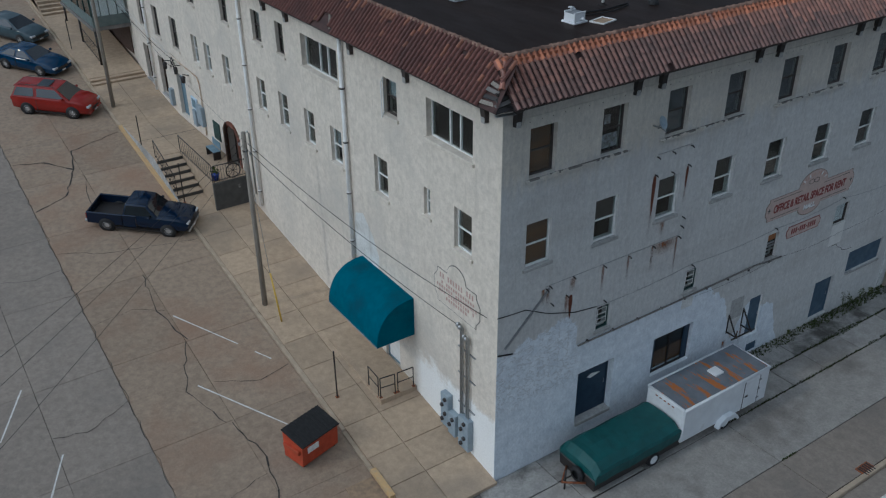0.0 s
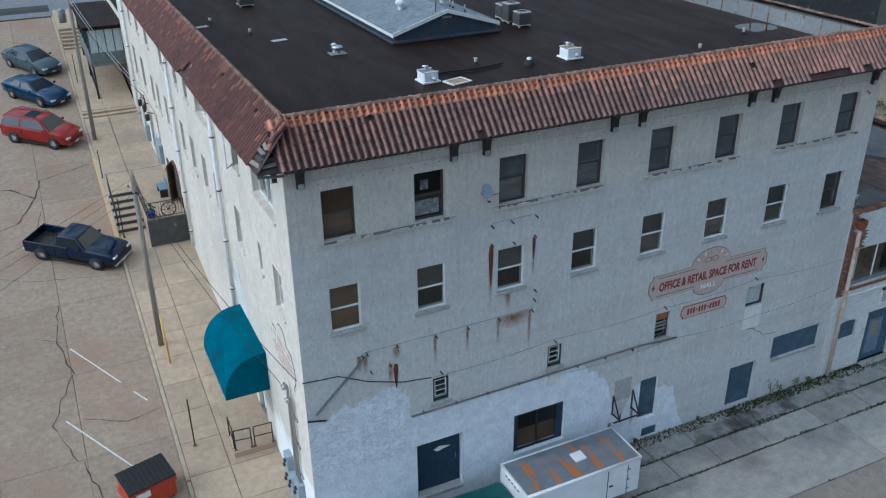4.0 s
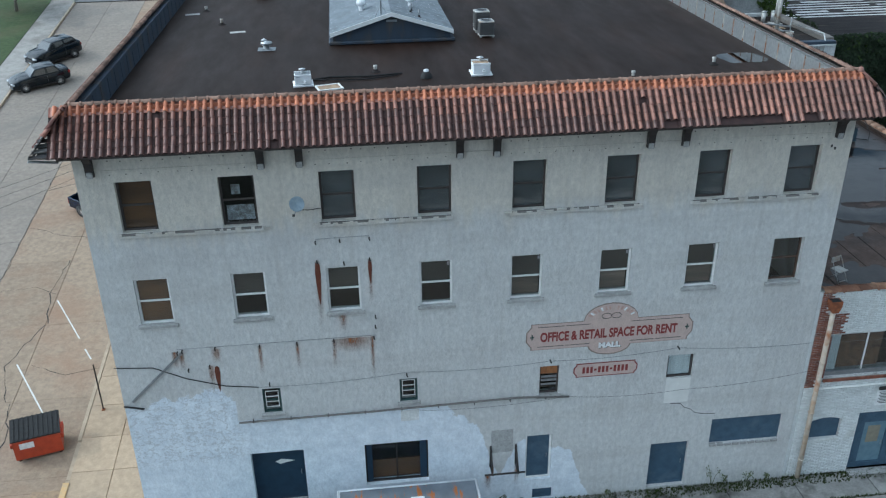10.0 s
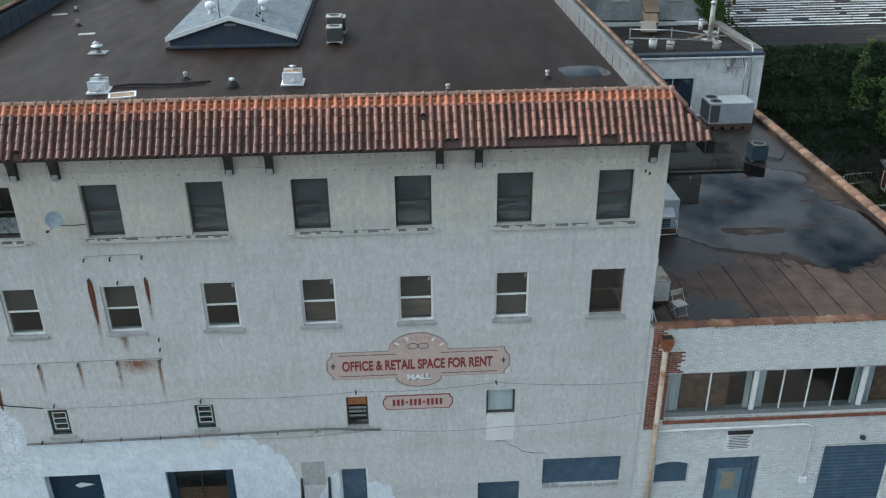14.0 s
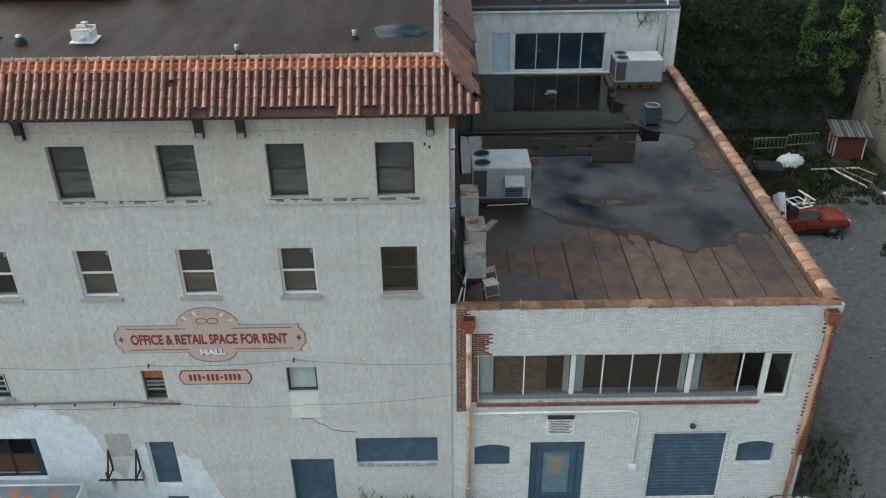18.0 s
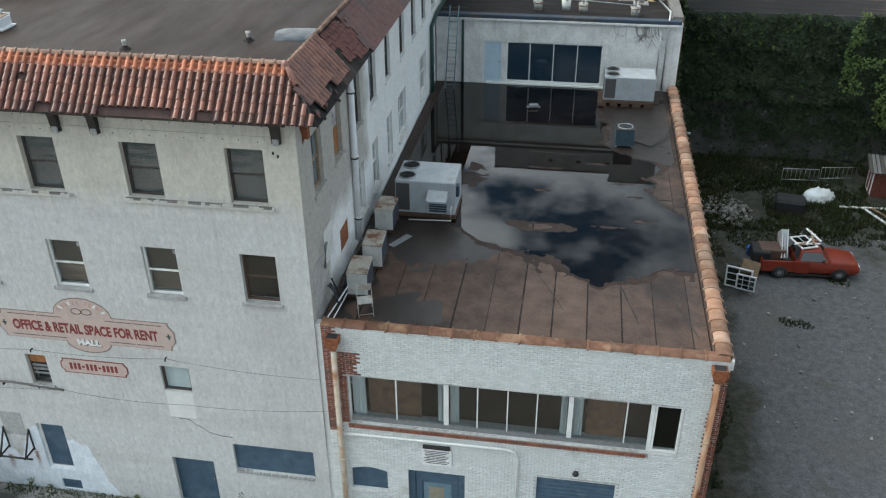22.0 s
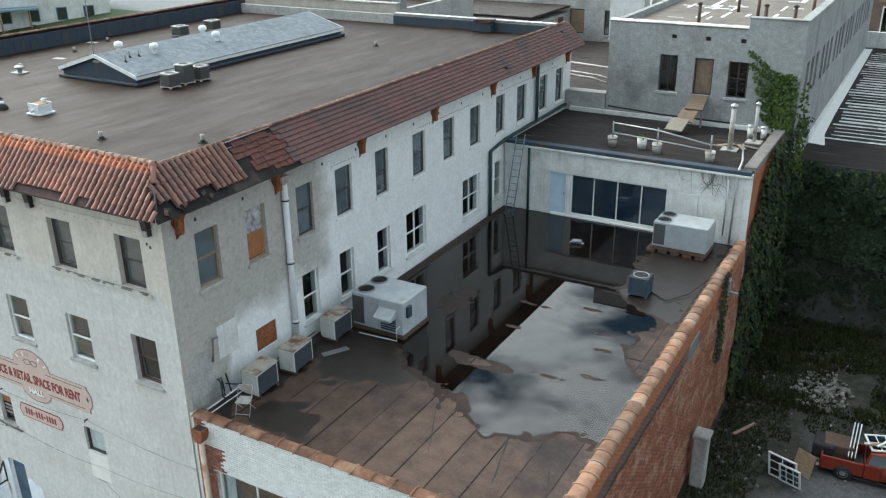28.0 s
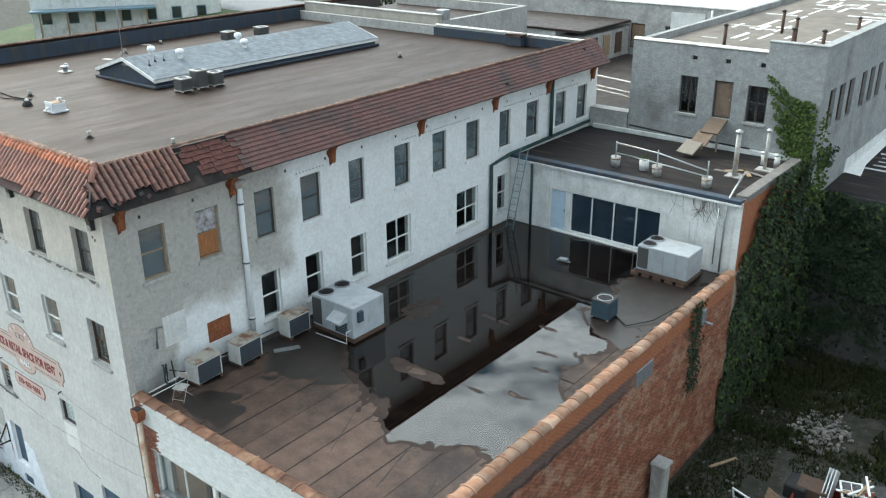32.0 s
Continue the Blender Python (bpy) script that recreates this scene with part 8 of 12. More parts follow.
# ---- court side wall: windows, pipes, patches ----
for _k, (a, b) in enumerate(right_top):
    m = face(X1, a, 9.86, RIGHT)
    w = round(b - a, 3)
    if _k == 1:
        q = sash_window(bld, m, w, 1.69, wood_worn, 0.12, sill_mat=stucco_right)
        part("wood_panel", Geo().box(0.06, w - 0.06, 0.0, 0.03, 0.1, 0.85), wood_orange, q, "bright orange plywood in the lower sash")
        part("wood_panel", Geo().box(0.06, w - 0.06, 0.0, 0.03, 0.9, 1.62), paper_grey, q)
    else:
        sash_window(bld, m, w, 1.69, sash_brown if _k else wood_worn, 0.10, sill_mat=stucco_right, glass=window_glass_court, behind=roller_grey if _k not in (4, 7) else None)
for _k, (a, b) in enumerate(right_mid):
    w = round(b - a, 3)
    sash_window(bld, face(X1, a, 6.76, RIGHT), w, 1.76, white_paint, 0.10, mull=1 if w > 1 else 0, sill_mat=white_wall)
part("rust_board", Geo().box(X1 - 0.08, X1 - 0.03, 3.07, 4.02, 6.88, 7.65), rust, bld, "rusty brown board in a small opening")
part("old_opening", Geo().box(X1, X1 + 0.02, 1.45, 2.3, 7.45, 8.5, 0.01), white_wall, bld)
part("cement_patch", Geo().prism([(0.22, 6.24), (1.30, 6.24), (1.22, 7.0), (1.12, 7.95), (0.70, 8.05), (0.26, 7.85)], X1, X1 + 0.012, "x"), stucco_grey, bld, "grey cement patch at the foot of the wall")
_g = Geo().tube([(X1 + 0.12, 1.35, 8.25), (X1 + 0.14, 1.15, 8.3), (X1 + 0.1, 1.1, 7.6)], 0.05, 8)
part("vent_stub", _g, galvanised, bld)
downpipe(bld, X1 + 0.12, 4.82, 6.4, 11.95, 0.10, white_plastic, False, 0, "white downpipe on the court wall")
part("gutter_head", Geo().box(X1 + 0.0, X1 + 0.26, 4.62, 5.02, 11.93, 12.18, 0.03), pail_grey, bld)
for _y0, _y1 in ((7.4, 9.0), (13.0, 17.6), (20.0, 26.6)):
    _n = int((_y1 - _y0) / 0.16)
    for _k in range(_n):
        part("lime_dot", shared(("dot",), lambda: Geo().box(0, 0.008, -0.02, 0.02, -0.02, 0.02), crack_mat), None, bld, at=pose(X1, _y0 + 0.16 * _k, 11.72))
for _k in range(14):
    part("soffit_hole", shared(("hole",), lambda: Geo().box(0, 0.008, -0.04, 0.04, -0.05, 0.05), crack_mat), None, bld, at=pose(X1, 1.2 + 1.9 * _k, 11.95))

# ---- things on the annex roof ----
def split_unit(x, y, rz, label):
    """An old condenser: rusty case, grille and feet."""
    t = thing("air_conditioner", x, y, AROOF + 0.02, rz, label, "air conditioner", "old condensers on the low roof")
    part("case", Geo().box(-0.5, 0.5, -0.3, 0.3, 0.1, 0.82, 0.025), unit_white, t)
    part("lid", Geo().box(-0.51, 0.51, -0.31, 0.31, 0.82, 0.85, 0.01), lid_rusty, t, "rust-stained lid")
    gr = part("grille", Geo().box(-0.47, 0.42, -0.315, -0.3, 0.14, 0.78), coil_blue, t)
    for k in range(9):
        part("grille_bar", Geo().box(-0.47, 0.42, -0.320, -0.315, 0.19 + 0.065 * k, 0.196 + 0.065 * k), coil_blue, gr)
    part("side_grille", Geo().box(-0.512, -0.5, -0.18, 0.2, 0.2, 0.72), unit_white, t)
    for sx in (-0.42, 0.42):
        part("foot", Geo().box(sx - 0.05, sx + 0.05, -0.32, 0.32, 0.0, 0.1), wood_dark, t)
    return t


split_unit(23.60, 2.24, 93, "small beige condenser with a rusty lid on the low roof")
split_unit(23.68, 3.85, 93, "small beige condenser with a rusty lid beside the wall")
split_unit(23.56, 6.16, 90, "small beige condenser with a dark grille beside the wall")


def rooftop_unit(x, y, z, w, d, h, label, hood=True):
    """A big packaged unit: case on rails, two fans on top, a hood and louvres on its front. Front is -y."""
    t = thing("rooftop_unit", x, y, z, 0, label, "air conditioner", "rooftop units")
    part("base_rail", Geo().box(-w / 2 - 0.03, w / 2 + 0.03, -d / 2 - 0.03, d / 2 + 0.03, 0.0, 0.14, 0.01), wood_dark, t)
    part("case", Geo().box(-w / 2, w / 2, -d / 2, d / 2, 0.14, h, 0.03), unit_pale if not hood else unit_beige, t)
    part("coil", Geo().box(-w / 2 + 0.04, -w / 2 + 0.5, -d / 2 - 0.012, -d / 2, 0.24, h - 0.1), grille_dark, t)
    part("coil", Geo().box(-w / 2 - 0.012, -w / 2, -d / 2 + 0.06, d / 2 - 0.06, 0.24, h - 0.1), grille_dark, t)
    for k in range(2):
        f = part("fan", Geo().lathe([(0.30, 0.0), (0.31, 0.045), (0.28, 0.05), (0.27, 0.0)], 20, (-w / 2 + 0.36, -d / 4 + d / 2 * k, h)), steel_grey, t)
        part("fan_well", Geo().lathe([(0.0, 0.012), (0.275, 0.012)], 20, (-w / 2 + 0.36, -d / 4 + d / 2 * k, h)), rubber, f)
        for q in range(5):
            part("fan_guard", Geo().lathe([(0.05 + 0.05 * q, 0.04), (0.062 + 0.05 * q, 0.04), (0.056 + 0.05 * q, 0.048)], 16, (-w / 2 + 0.36, -d / 4 + d / 2 * k, h)), steel_dark, f)
    for k in range(1, 3):
        part("panel_seam", Geo().box(-w / 2 + w * (0.28 + 0.24 * k) - 0.006, -w / 2 + w * (0.28 + 0.24 * k) + 0.006, -d / 2 - 0.006, -d / 2, 0.18, h - 0.04), steel_grey, t)
    if hood:
        hd = part("hood", Geo().prism([(-d / 2, h * 0.78), (-d / 2 - 0.42, h * 0.62), (-d / 2 - 0.42, h * 0.57), (-d / 2, h * 0.57)], w * 0.05, w * 0.38, "x"), unit_beige, t)
        for k in range(6):
            part("louvre", Geo().box(w * 0.07, w * 0.36, -d / 2 - 0.03, -d / 2, 0.24 + 0.09 * k, 0.29 + 0.09 * k), unit_blue, hd)
        part("gas_pipe", Geo().tube([(w / 2 - 0.1, -d / 2 - 0.05, 0.5), (w / 2 - 0.1, -d / 2 - 0.25, 0.5), (w / 2 - 0.1, -d / 2 - 0.25, 0.06), (-w / 4, -d / 2 - 0.35, 0.06)], 0.022, 6), white_paint, t)
        part("disconnect", Geo().box(w / 2, w / 2 + 0.1, -d / 2 + 0.2, -d / 2 + 0.45, h * 0.55, h * 0.85, 0.01), unit_blue, t)
    return t


rooftop_unit(24.72, 7.72, AROOF + 0.02, 2.05, 1.6, 1.34, "large beige rooftop unit with two fans and a hood")
rooftop_unit(31.80, 18.95, AROOF + 0.14, 2.2, 1.35, 1.20, "long white rooftop unit with two fans", False)
for _n in range(5):
    part("plank", Geo().box(30.5 + 0.5 * _n, 30.85 + 0.5 * _n, 18.2, 19.9, AROOF + 0.02, AROOF + 0.14), wood_dark, annex)


def cube_condenser(x, y, z, s, h, mat_, label, group, rz=0):
    t = thing("condenser", x, y, z, rz, label, "air conditioner", group)
    for kx, ky in ((-1, -1), (-1, 1), (1, -1), (1, 1)):
        part("foot", Geo().box(kx * s * 0.44 - 0.04, kx * s * 0.44 + 0.04, ky * s * 0.44 - 0.04, ky * s * 0.44 + 0.04, 0.0, 0.06, 0.01), stucco_grey, t)
    part("base_tray", Geo().box(-s / 2 - 0.012, s / 2 + 0.012, -s / 2 - 0.012, s / 2 + 0.012, 0.055, 0.095, 0.01), pail_grey if mat_ is grille_dark else mat_, t)
    part("case", Geo().box(-s / 2, s / 2, -s / 2, s / 2, 0.06, h, 0.04), mat_, t)
    part("top_ring", Geo().box(-s / 2 - 0.01, s / 2 + 0.01, -s / 2 - 0.01, s / 2 + 0.01, h, h + 0.05, 0.02), pail_grey if mat_ is grille_dark else steel_dark, t)
    f = part("fan_well", Geo().lathe([(0.0, 0.055), (s * 0.38, 0.055)], 20, (0, 0, h)), rubber, t)
    part("fan_guard", Geo().lathe([(s * 0.36, 0.055), (s * 0.39, 0.075), (s * 0.42, 0.055)], 20, (0, 0, h)), steel_grey, f)
    for k in range(8):
        z0 = 0.14 + (h - 0.2) * k / 8
        part("fin_band", Geo().box(-s / 2 - 0.008, s / 2 + 0.008, -s / 2 - 0.008, s / 2 + 0.008, z0, z0 + 0.02), mat_, t)
    return t


rw = random.Random(58)
for _n in range(5):
    _pts = [Vector((x + rw.uniform(-0.05, 0.05), y + rw.uniform(-0.09, 0.09), AROOF + z + rw.uniform(-0.04, 0.05))) for x, y, z in ((22.95, 1.25, 0.78), (23.16, 1.12, 0.62), (23.22, 1.05, 0.20), (23.26, 1.55, 0.07), (23.14, 2.1, 0.30), (23.12, 2.9, 0.34), (23.10, 3.5, 0.18), (23.14, 4.6, 0.30), (23.12, 5.6, 0.26))[:6 + _n % 4]]
    for _m in range(2):
        _pts = _pts[:1] + [q for a, b in zip(_pts[:-1], _pts[1:]) for q in (a.lerp(b, 0.25), a.lerp(b, 0.75))] + _pts[-1:]
    wire("cable", _pts, 0.020, 0.0, None, "dark cable from a bundle lying along the court wall", rubber if _n % 3 else unit_blue, 1)
cube_condenser(31.55, 14.15, AROOF + 0.02, 0.72, 0.70, unit_blue, "small blue-grey condenser on the wet roof", "")
wire("cable", [(31.9, 14.4, AROOF + 0.05), (32.6, 13.9, AROOF + 0.06), (33.2, 14.8, AROOF + 0.1), (33.6, 16.0, AROOF + 0.3)], 0.02, 0.0, None, "black cable trailing over the wet roof")
wire("cable", [(22.95, 1.5, 7.0), (23.2, 1.4, AROOF + 0.3), (23.3, 2.2, AROOF + 0.06), (23.35, 4.5, AROOF + 0.06), (23.3, 6.3, AROOF + 0.25)], 0.025, 0.02, None, "black refrigerant lines along the wall")
wire("cable", [(23.1, 1.3, AROOF + 0.6), (23.2, 2.0, AROOF + 0.25), (23.25, 3.2, AROOF + 0.1), (23.28, 5.4, AROOF + 0.06)], 0.02, 0.02, None, "tangled black cables beside the old condensers")
wire("pipe", [(23.05, 0.5, AROOF + 0.12), (23.4, 1.9, AROOF + 0.45)], 0.025, 0.0, None, "white plastic pipe leaning at the wall", white_plastic)
wire("pipe", [(23.2, 0.5, AROOF + 0.06), (23.35, 2.0, AROOF + 0.2)], 0.02, 0.0, None, "white plastic pipe on the roof", white_plastic)

ch = thing("folding_chair", 24.02, 1.05, AROOF + 0.02, 20, "pale grey metal folding chair on the low roof", "chair")
part("seat", Geo().box(-0.2, 0.2, -0.2, 0.2, 0.42, 0.445, 0.01), pail_grey, ch)
part("backrest", Geo().box(-0.2, 0.2, 0.2, 0.225, 0.62, 0.82, 0.01), pail_grey, ch)
for _x in (-0.21, 0.21):
    part("leg", Geo().tube([(_x, -0.24, 0.0), (_x, 0.22, 0.84)], 0.012, 6), pail_grey, ch)
    part("leg", Geo().tube([(_x, 0.26, 0.0), (_x, -0.16, 0.44)], 0.012, 6), pail_grey, ch)
part("crossbar", Geo().tube([(-0.21, -0.2, 0.07), (0.21, -0.2, 0.07)], 0.01, 6), pail_grey, ch)

ld = thing("ladder", 23.68, 19.35, AROOF, 0, "green metal ladder leaning on the back wall", "ladder")
for _x in (-0.2, 0.2):
    part("stile", Geo().tube([(_x, 0, 0.02), (_x + 0.1, 0.95, 3.65)], 0.028, 6), blue_grey, ld)
for _k in range(11):
    _f = (_k + 0.7) / 12
    part("rung", Geo().tube([(-0.2 + 0.1 * _f, 0.95 * _f, 3.65 * _f), (0.2 + 0.1 * _f, 0.95 * _f, 3.65 * _f)], 0.016, 6), blue_grey, ld)
_g = Geo().box(-0.3, 0.3, -0.06, 0.06, 0, 0.05, 0.01).box(-0.2, 0.2, -0.12, 0.1, 0.05, 0.16, 0.02)
_ob = solid("roof_bracket", _g, steel_grey, "small grey metal bracket standing in the puddle", "bracket")
_ob.matrix_basis = pose(27.7, 17.6, AROOF + 0.02, 0, 0, 8)
_ob = solid("hose", Geo().tube([(26.4, 20.2, AROOF + 0.05), (26.9, 19.9, AROOF + 0.05), (27.3, 20.15, AROOF + 0.05), (28.0, 20.05, AROOF + 0.05)], 0.02, 6), unit_blue, "blue plastic hose under the window", "hose")
_ob = solid("board_scrap", Geo().box(-0.45, 0.45, -0.12, 0.12, 0, 0.02), steel_grey, "grey scrap sheet on the roof", "board")
_ob.matrix_basis = pose(24.2, 5.2, AROOF + 0.02, 0, 0, 60)

# ---- things on the main roof ----
sky = thing("roof_lantern", 0, 0, 0, 0, "long gabled roof lantern with grey-blue shingles", "roof lantern")
SX0, SX1, SXM, SY0, SY1, SE, SA = 7.36, 11.97, 9.67, 9.30, 23.4, 13.34, 14.04
part("gable_wall", Geo().prism([(SX0 + 0.12, ROOF), (SX1 - 0.12, ROOF), (SX1 - 0.12, SE), (SXM, SA - 0.06), (SX0 + 0.12, SE)], SY0 + 0.1, SY1 - 0.1, "y"), flashing, sky, "dark blue-grey walls")
for _s, _xa in ((-1, SX0), (1, SX1)):
    n = 64
    g = Geo()
    for j in range(14):
        for i in range(n):
            f0, f1 = j / 14, (j + 1) / 14
            ya, yb = SY0 + (SY1 - SY0) * i / n, SY0 + (SY1 - SY0) * (i + 1) / n
            xa, xb = _xa + (SXM - _xa) * f0, _xa + (SXM - _xa) * f1
            za, zb = SE + (SA - SE) * f0, SE + (SA - SE) * f1
            l = rt.uniform(0.010, 0.016)
            g.add([(xa, ya, za + l), (xa, yb, za + l), (xb, yb, zb + 0.008), (xb, ya, zb + 0.008), (xa, ya, za - 0.02), (xa, yb, za - 0.02)], ((0, 1, 2, 3), (4, 5, 1, 0)))
    tagged(part("shingles", g, roof_metal, sky, fix=False), kind="stuff")
    part("fascia", Geo().box(min(_xa, _xa - 0.03 * _s), max(_xa, _xa - 0.03 * _s), SY0, SY1, SE - 0.15, SE + 0.0), white_paint, sky)
    part("soffit", Geo().quad((_xa, SY0, SE - 0.02), (SXM, SY0, SA - 0.02), (SXM, SY1, SA - 0.02), (_xa, SY1, SE - 0.02)), white_paint, sky, fix=False)
    for _y in (SY0 - 0.02, SY1):
        part("barge_board", Geo().prism([(_xa, SE - 0.13), (SXM, SA - 0.13), (SXM, SA + 0.02), (_xa, SE + 0.02)], _y, _y + 0.03, "y"), white_paint, sky)
part("base_flashing", Geo().box(SX0 - 0.05, SX1 + 0.05, SY0 - 0.05, SY1 + 0.05, ROOF, ROOF + 0.12, 0.03), flashing, sky)
part("gable_vent", Geo().box(9.47, 9.87, SY0 + 0.06, SY0 + 0.1, 13.70, 13.78), steel_grey, sky)


def turbine(x, y, z, s=1.0):
    t = thing("roof_vent", x, y, z, 0, "round white turbine roof vent", "roof vent", "roof vents")
    part("stem", Geo().lathe([(0.10 * s, 0.0), (0.10 * s, 0.18 * s)], 12), white_plastic, t)
    part("head", Geo().lathe([(0.10 * s, 0.18 * s), (0.18 * s, 0.22 * s), (0.20 * s, 0.32 * s), (0.15 * s, 0.42 * s), (0.0, 0.46 * s)], 14), white_plastic, t)


def pipe_vent(x, y, z=None, h=0.35, r=0.06, mat_=None, label="short pale plumbing vent pipe on the roof"):
    t = thing("vent_pipe", x, y, ROOF if z is None else z, 0, label, "vent pipe", "plumbing vents")
    part("stem", Geo().tube([(0, 0, 0), (0, 0, h)], r, 10), mat_ or white_plastic, t)
    part("collar", Geo().lathe([(r * 3.2, 0.006), (r * 1.8, 0.03), (r * 1.05, 0.10)], 12), tar_black, t, "tarred collar")
    part("cap", Geo().lathe([(r * 1.25, h - 0.05), (r * 1.25, h + 0.01), (r * 0.7, h + 0.012)], 12), mat_ or white_plastic, t)


for _x, _y in ((10.56, 11.7), (10.63, 15.35)):
    turbine(_x, _y, SA - (_x - SXM) / (SX1 - SXM) * (SA - SE))
for _x, _y in ((8.62, 11.5), (8.6, 16.6)):
    turbine(_x, _y, SA - (SXM - _x) / (SXM - SX0) * (SA - SE))
for _x, _y in ((10.46, 10.44), (10.52, 10.86), (10.74, 9.95)):
    pipe_vent(_x, _y, SA - (_x - SXM) / (SX1 - SXM) * (SA - SE) - 0.02, 0.3, 0.03, steel_grey, "thin grey vent pipe through the shingles")
an = thing("antenna_mast", 9.3, 9.6, 13.9, 0, "thin grey antenna mast on the roof lantern", "antenna")
part("mast", Geo().tube([(0, 0, 0), (0.02, 0, 3.2)], 0.022, 6), steel_grey, an)
part("arm", Geo().tube([(-0.35, 0, 2.5), (0.35, 0.1, 2.55)], 0.012, 5), steel_grey, an)
part("foot", Geo().tube([(-0.25, -0.2, -0.05), (0, 0, 0.4), (0.25, 0.2, 0.0)], 0.012, 5), steel_grey, an)
for _x, _y, _h in ((13.28, 9.82, 0.55), (13.24, 10.66, 0.76), (13.34, 11.42, 0.57)):
    cube_condenser(_x, _y, ROOF, 0.55, _h, grille_dark, "dark roof condenser with a pale top beside the lantern", "condensers beside the lantern")
for _x, _y in ((4.2, 19.4), (4.3, 21.7)):
    cube_condenser(_x, _y, ROOF, 0.64, 0.52, grille_dark, "dark roof condenser with a pale top behind the lantern", "condensers behind the lantern")


def fan_box(x, y, s, rz, lid):
    t = thing("exhaust_hood", x, y, ROOF, rz, "white sheet-metal exhaust box on the roof", "roof vent", "exhaust boxes")
    part("curb", Geo().box(-s * 0.62, s * 0.62, -s * 0.62, s * 0.62, 0.0, 0.06, 0.01), white_plastic, t)
    part("box", Geo().box(-s / 2, s / 2, -s / 2, s / 2, 0.06, s * 0.62, 0.02), white_plastic, t)
    for sy in (-0.5, 0.42):
        part("top_bar", Geo().box(-s * 0.5, s * 0.5, s * sy, s * (sy + 0.08), s * 0.62, s * 0.72), white_plastic, t)
    part("lid", Geo().box(-s * 0.45, s * 0.45, -s * 0.4, s * 0.4, s * 0.62, s * 0.66), wood_worn if lid else steel_grey, t)
    part("spout", Geo().tube([(0.05, -s / 2 - 0.02, s * 0.3), (0.05, -s / 2 - 0.14, s * 0.34), (0.05, -s / 2 - 0.14, s * 0.2)], 0.05, 8), white_plastic, t)
    part("cap", Geo().lathe([(0.04, 0.0), (0.04, 0.12), (0.12, 0.14), (0.0, 0.18)], 10, (0, s * 0.35, s * 0.62)), white_plastic, t)


fan_box(6.50, 4.22, 0.52, 4, False)
fan_box(12.27, 4.62, 0.56, 0, True)
_ob = thing("hatch_frame", 7.32, 3.70, ROOF, 14, "white wooden frame round a tan board on the roof", "hatch frame")
part("frame", Geo().box(-0.40, 0.40, -0.30, -0.24, 0, 0.05, 0.008).box(-0.40, 0.40, 0.24, 0.30, 0, 0.05, 0.008).box(-0.40, -0.34, -0.24, 0.24, 0, 0.05, 0.008).box(0.34, 0.40, -0.24, 0.24, 0, 0.05, 0.008), white_paint, _ob)
part("board", Geo().box(-0.34, 0.34, -0.24, 0.24, 0.004, 0.03), wood_worn, _ob)
for _x, _y, _h in ((8.85, 5.35, 0.38), (2.95, 13.6, 0.38), (1.97, 16.45, 0.35), (16.98, 3.25, 0.40), (20.15, 4.45, 0.42), (15.31, 21.44, 0.40)):
    pipe_vent(_x, _y, None, _h * 0.6, 0.055, pail_grey)
pv = thing("roof_drain", 10.45, 4.40, ROOF, 0, "black and white domed roof drain", "roof drain")
part("dome", Geo().lathe([(0.2, 0.0), (0.18, 0.1), (0.1, 0.2), (0.0, 0.22)], 12), rubber, pv)
part("cap", Geo().lathe([(0.07, 0.18), (0.09, 0.26), (0.0, 0.3)], 10), white_plastic, pv)
wire("cable", [(6.8, 4.55, ROOF + 0.04), (7.5, 4.5, ROOF + 0.04), (8.5, 4.42, ROOF + 0.04), (9.55, 4.75, ROOF + 0.04)], 0.022, 0.0, None, "second black cable looping over the roof")
wire("cable", [(6.8, 4.65, ROOF + 0.04), (7.4, 4.85, ROOF + 0.04), (8.6, 4.75, ROOF + 0.04), (9.7, 4.95, ROOF + 0.04)], 0.03, 0.0, None, "black cable across the roof between the vents")
pv = thing("mushroom_vent", 5.05, 9.05, ROOF, 0, "pale mushroom roof vent on a flat base", "roof vent")
part("base", Geo().box(-0.32, 0.32, -0.25, 0.25, 0, 0.03, 0.01), steel_grey, pv)
part("stem", Geo().lathe([(0.1, 0.03), (0.1, 0.18), (0.22, 0.2), (0.2, 0.28), (0.0, 0.32)], 12), galvanised, pv)
part("side_cap", Geo().lathe([(0.05, 0.03), (0.05, 0.3), (0.12, 0.32), (0.0, 0.4)], 10, (-0.08, 0.12, 0)), white_plastic, pv)
for _x, _y, _w, _d in ((3.72, 12.1, 0.6, 0.3), (1.45, 15.9, 0.6, 0.3)):
    _ob = solid("roof_patch", Geo().box(-_w / 2, _w / 2, -_d / 2, _d / 2, 0, 0.01), stucco_grey, "pale patch on the dark roof", "patch")
    _ob.matrix_basis = pose(_x, _y, ROOF, 0, 0, 10)
pool3 = lambda x, y: 0.8 - math.hypot((x - 21.3) / 1.05, (y - 5.1) / 0.75) + 0.5 * wob(x, y, 1.3, 8)
tagged(part("puddle", pool_geo(pool3, 19.0, 22.4, 3.4, 7.2, 0.1, ROOF + 0.006), rain_water, fix=False), "bright rain puddle in the corner of the main roof", "puddle", kind="stuff")
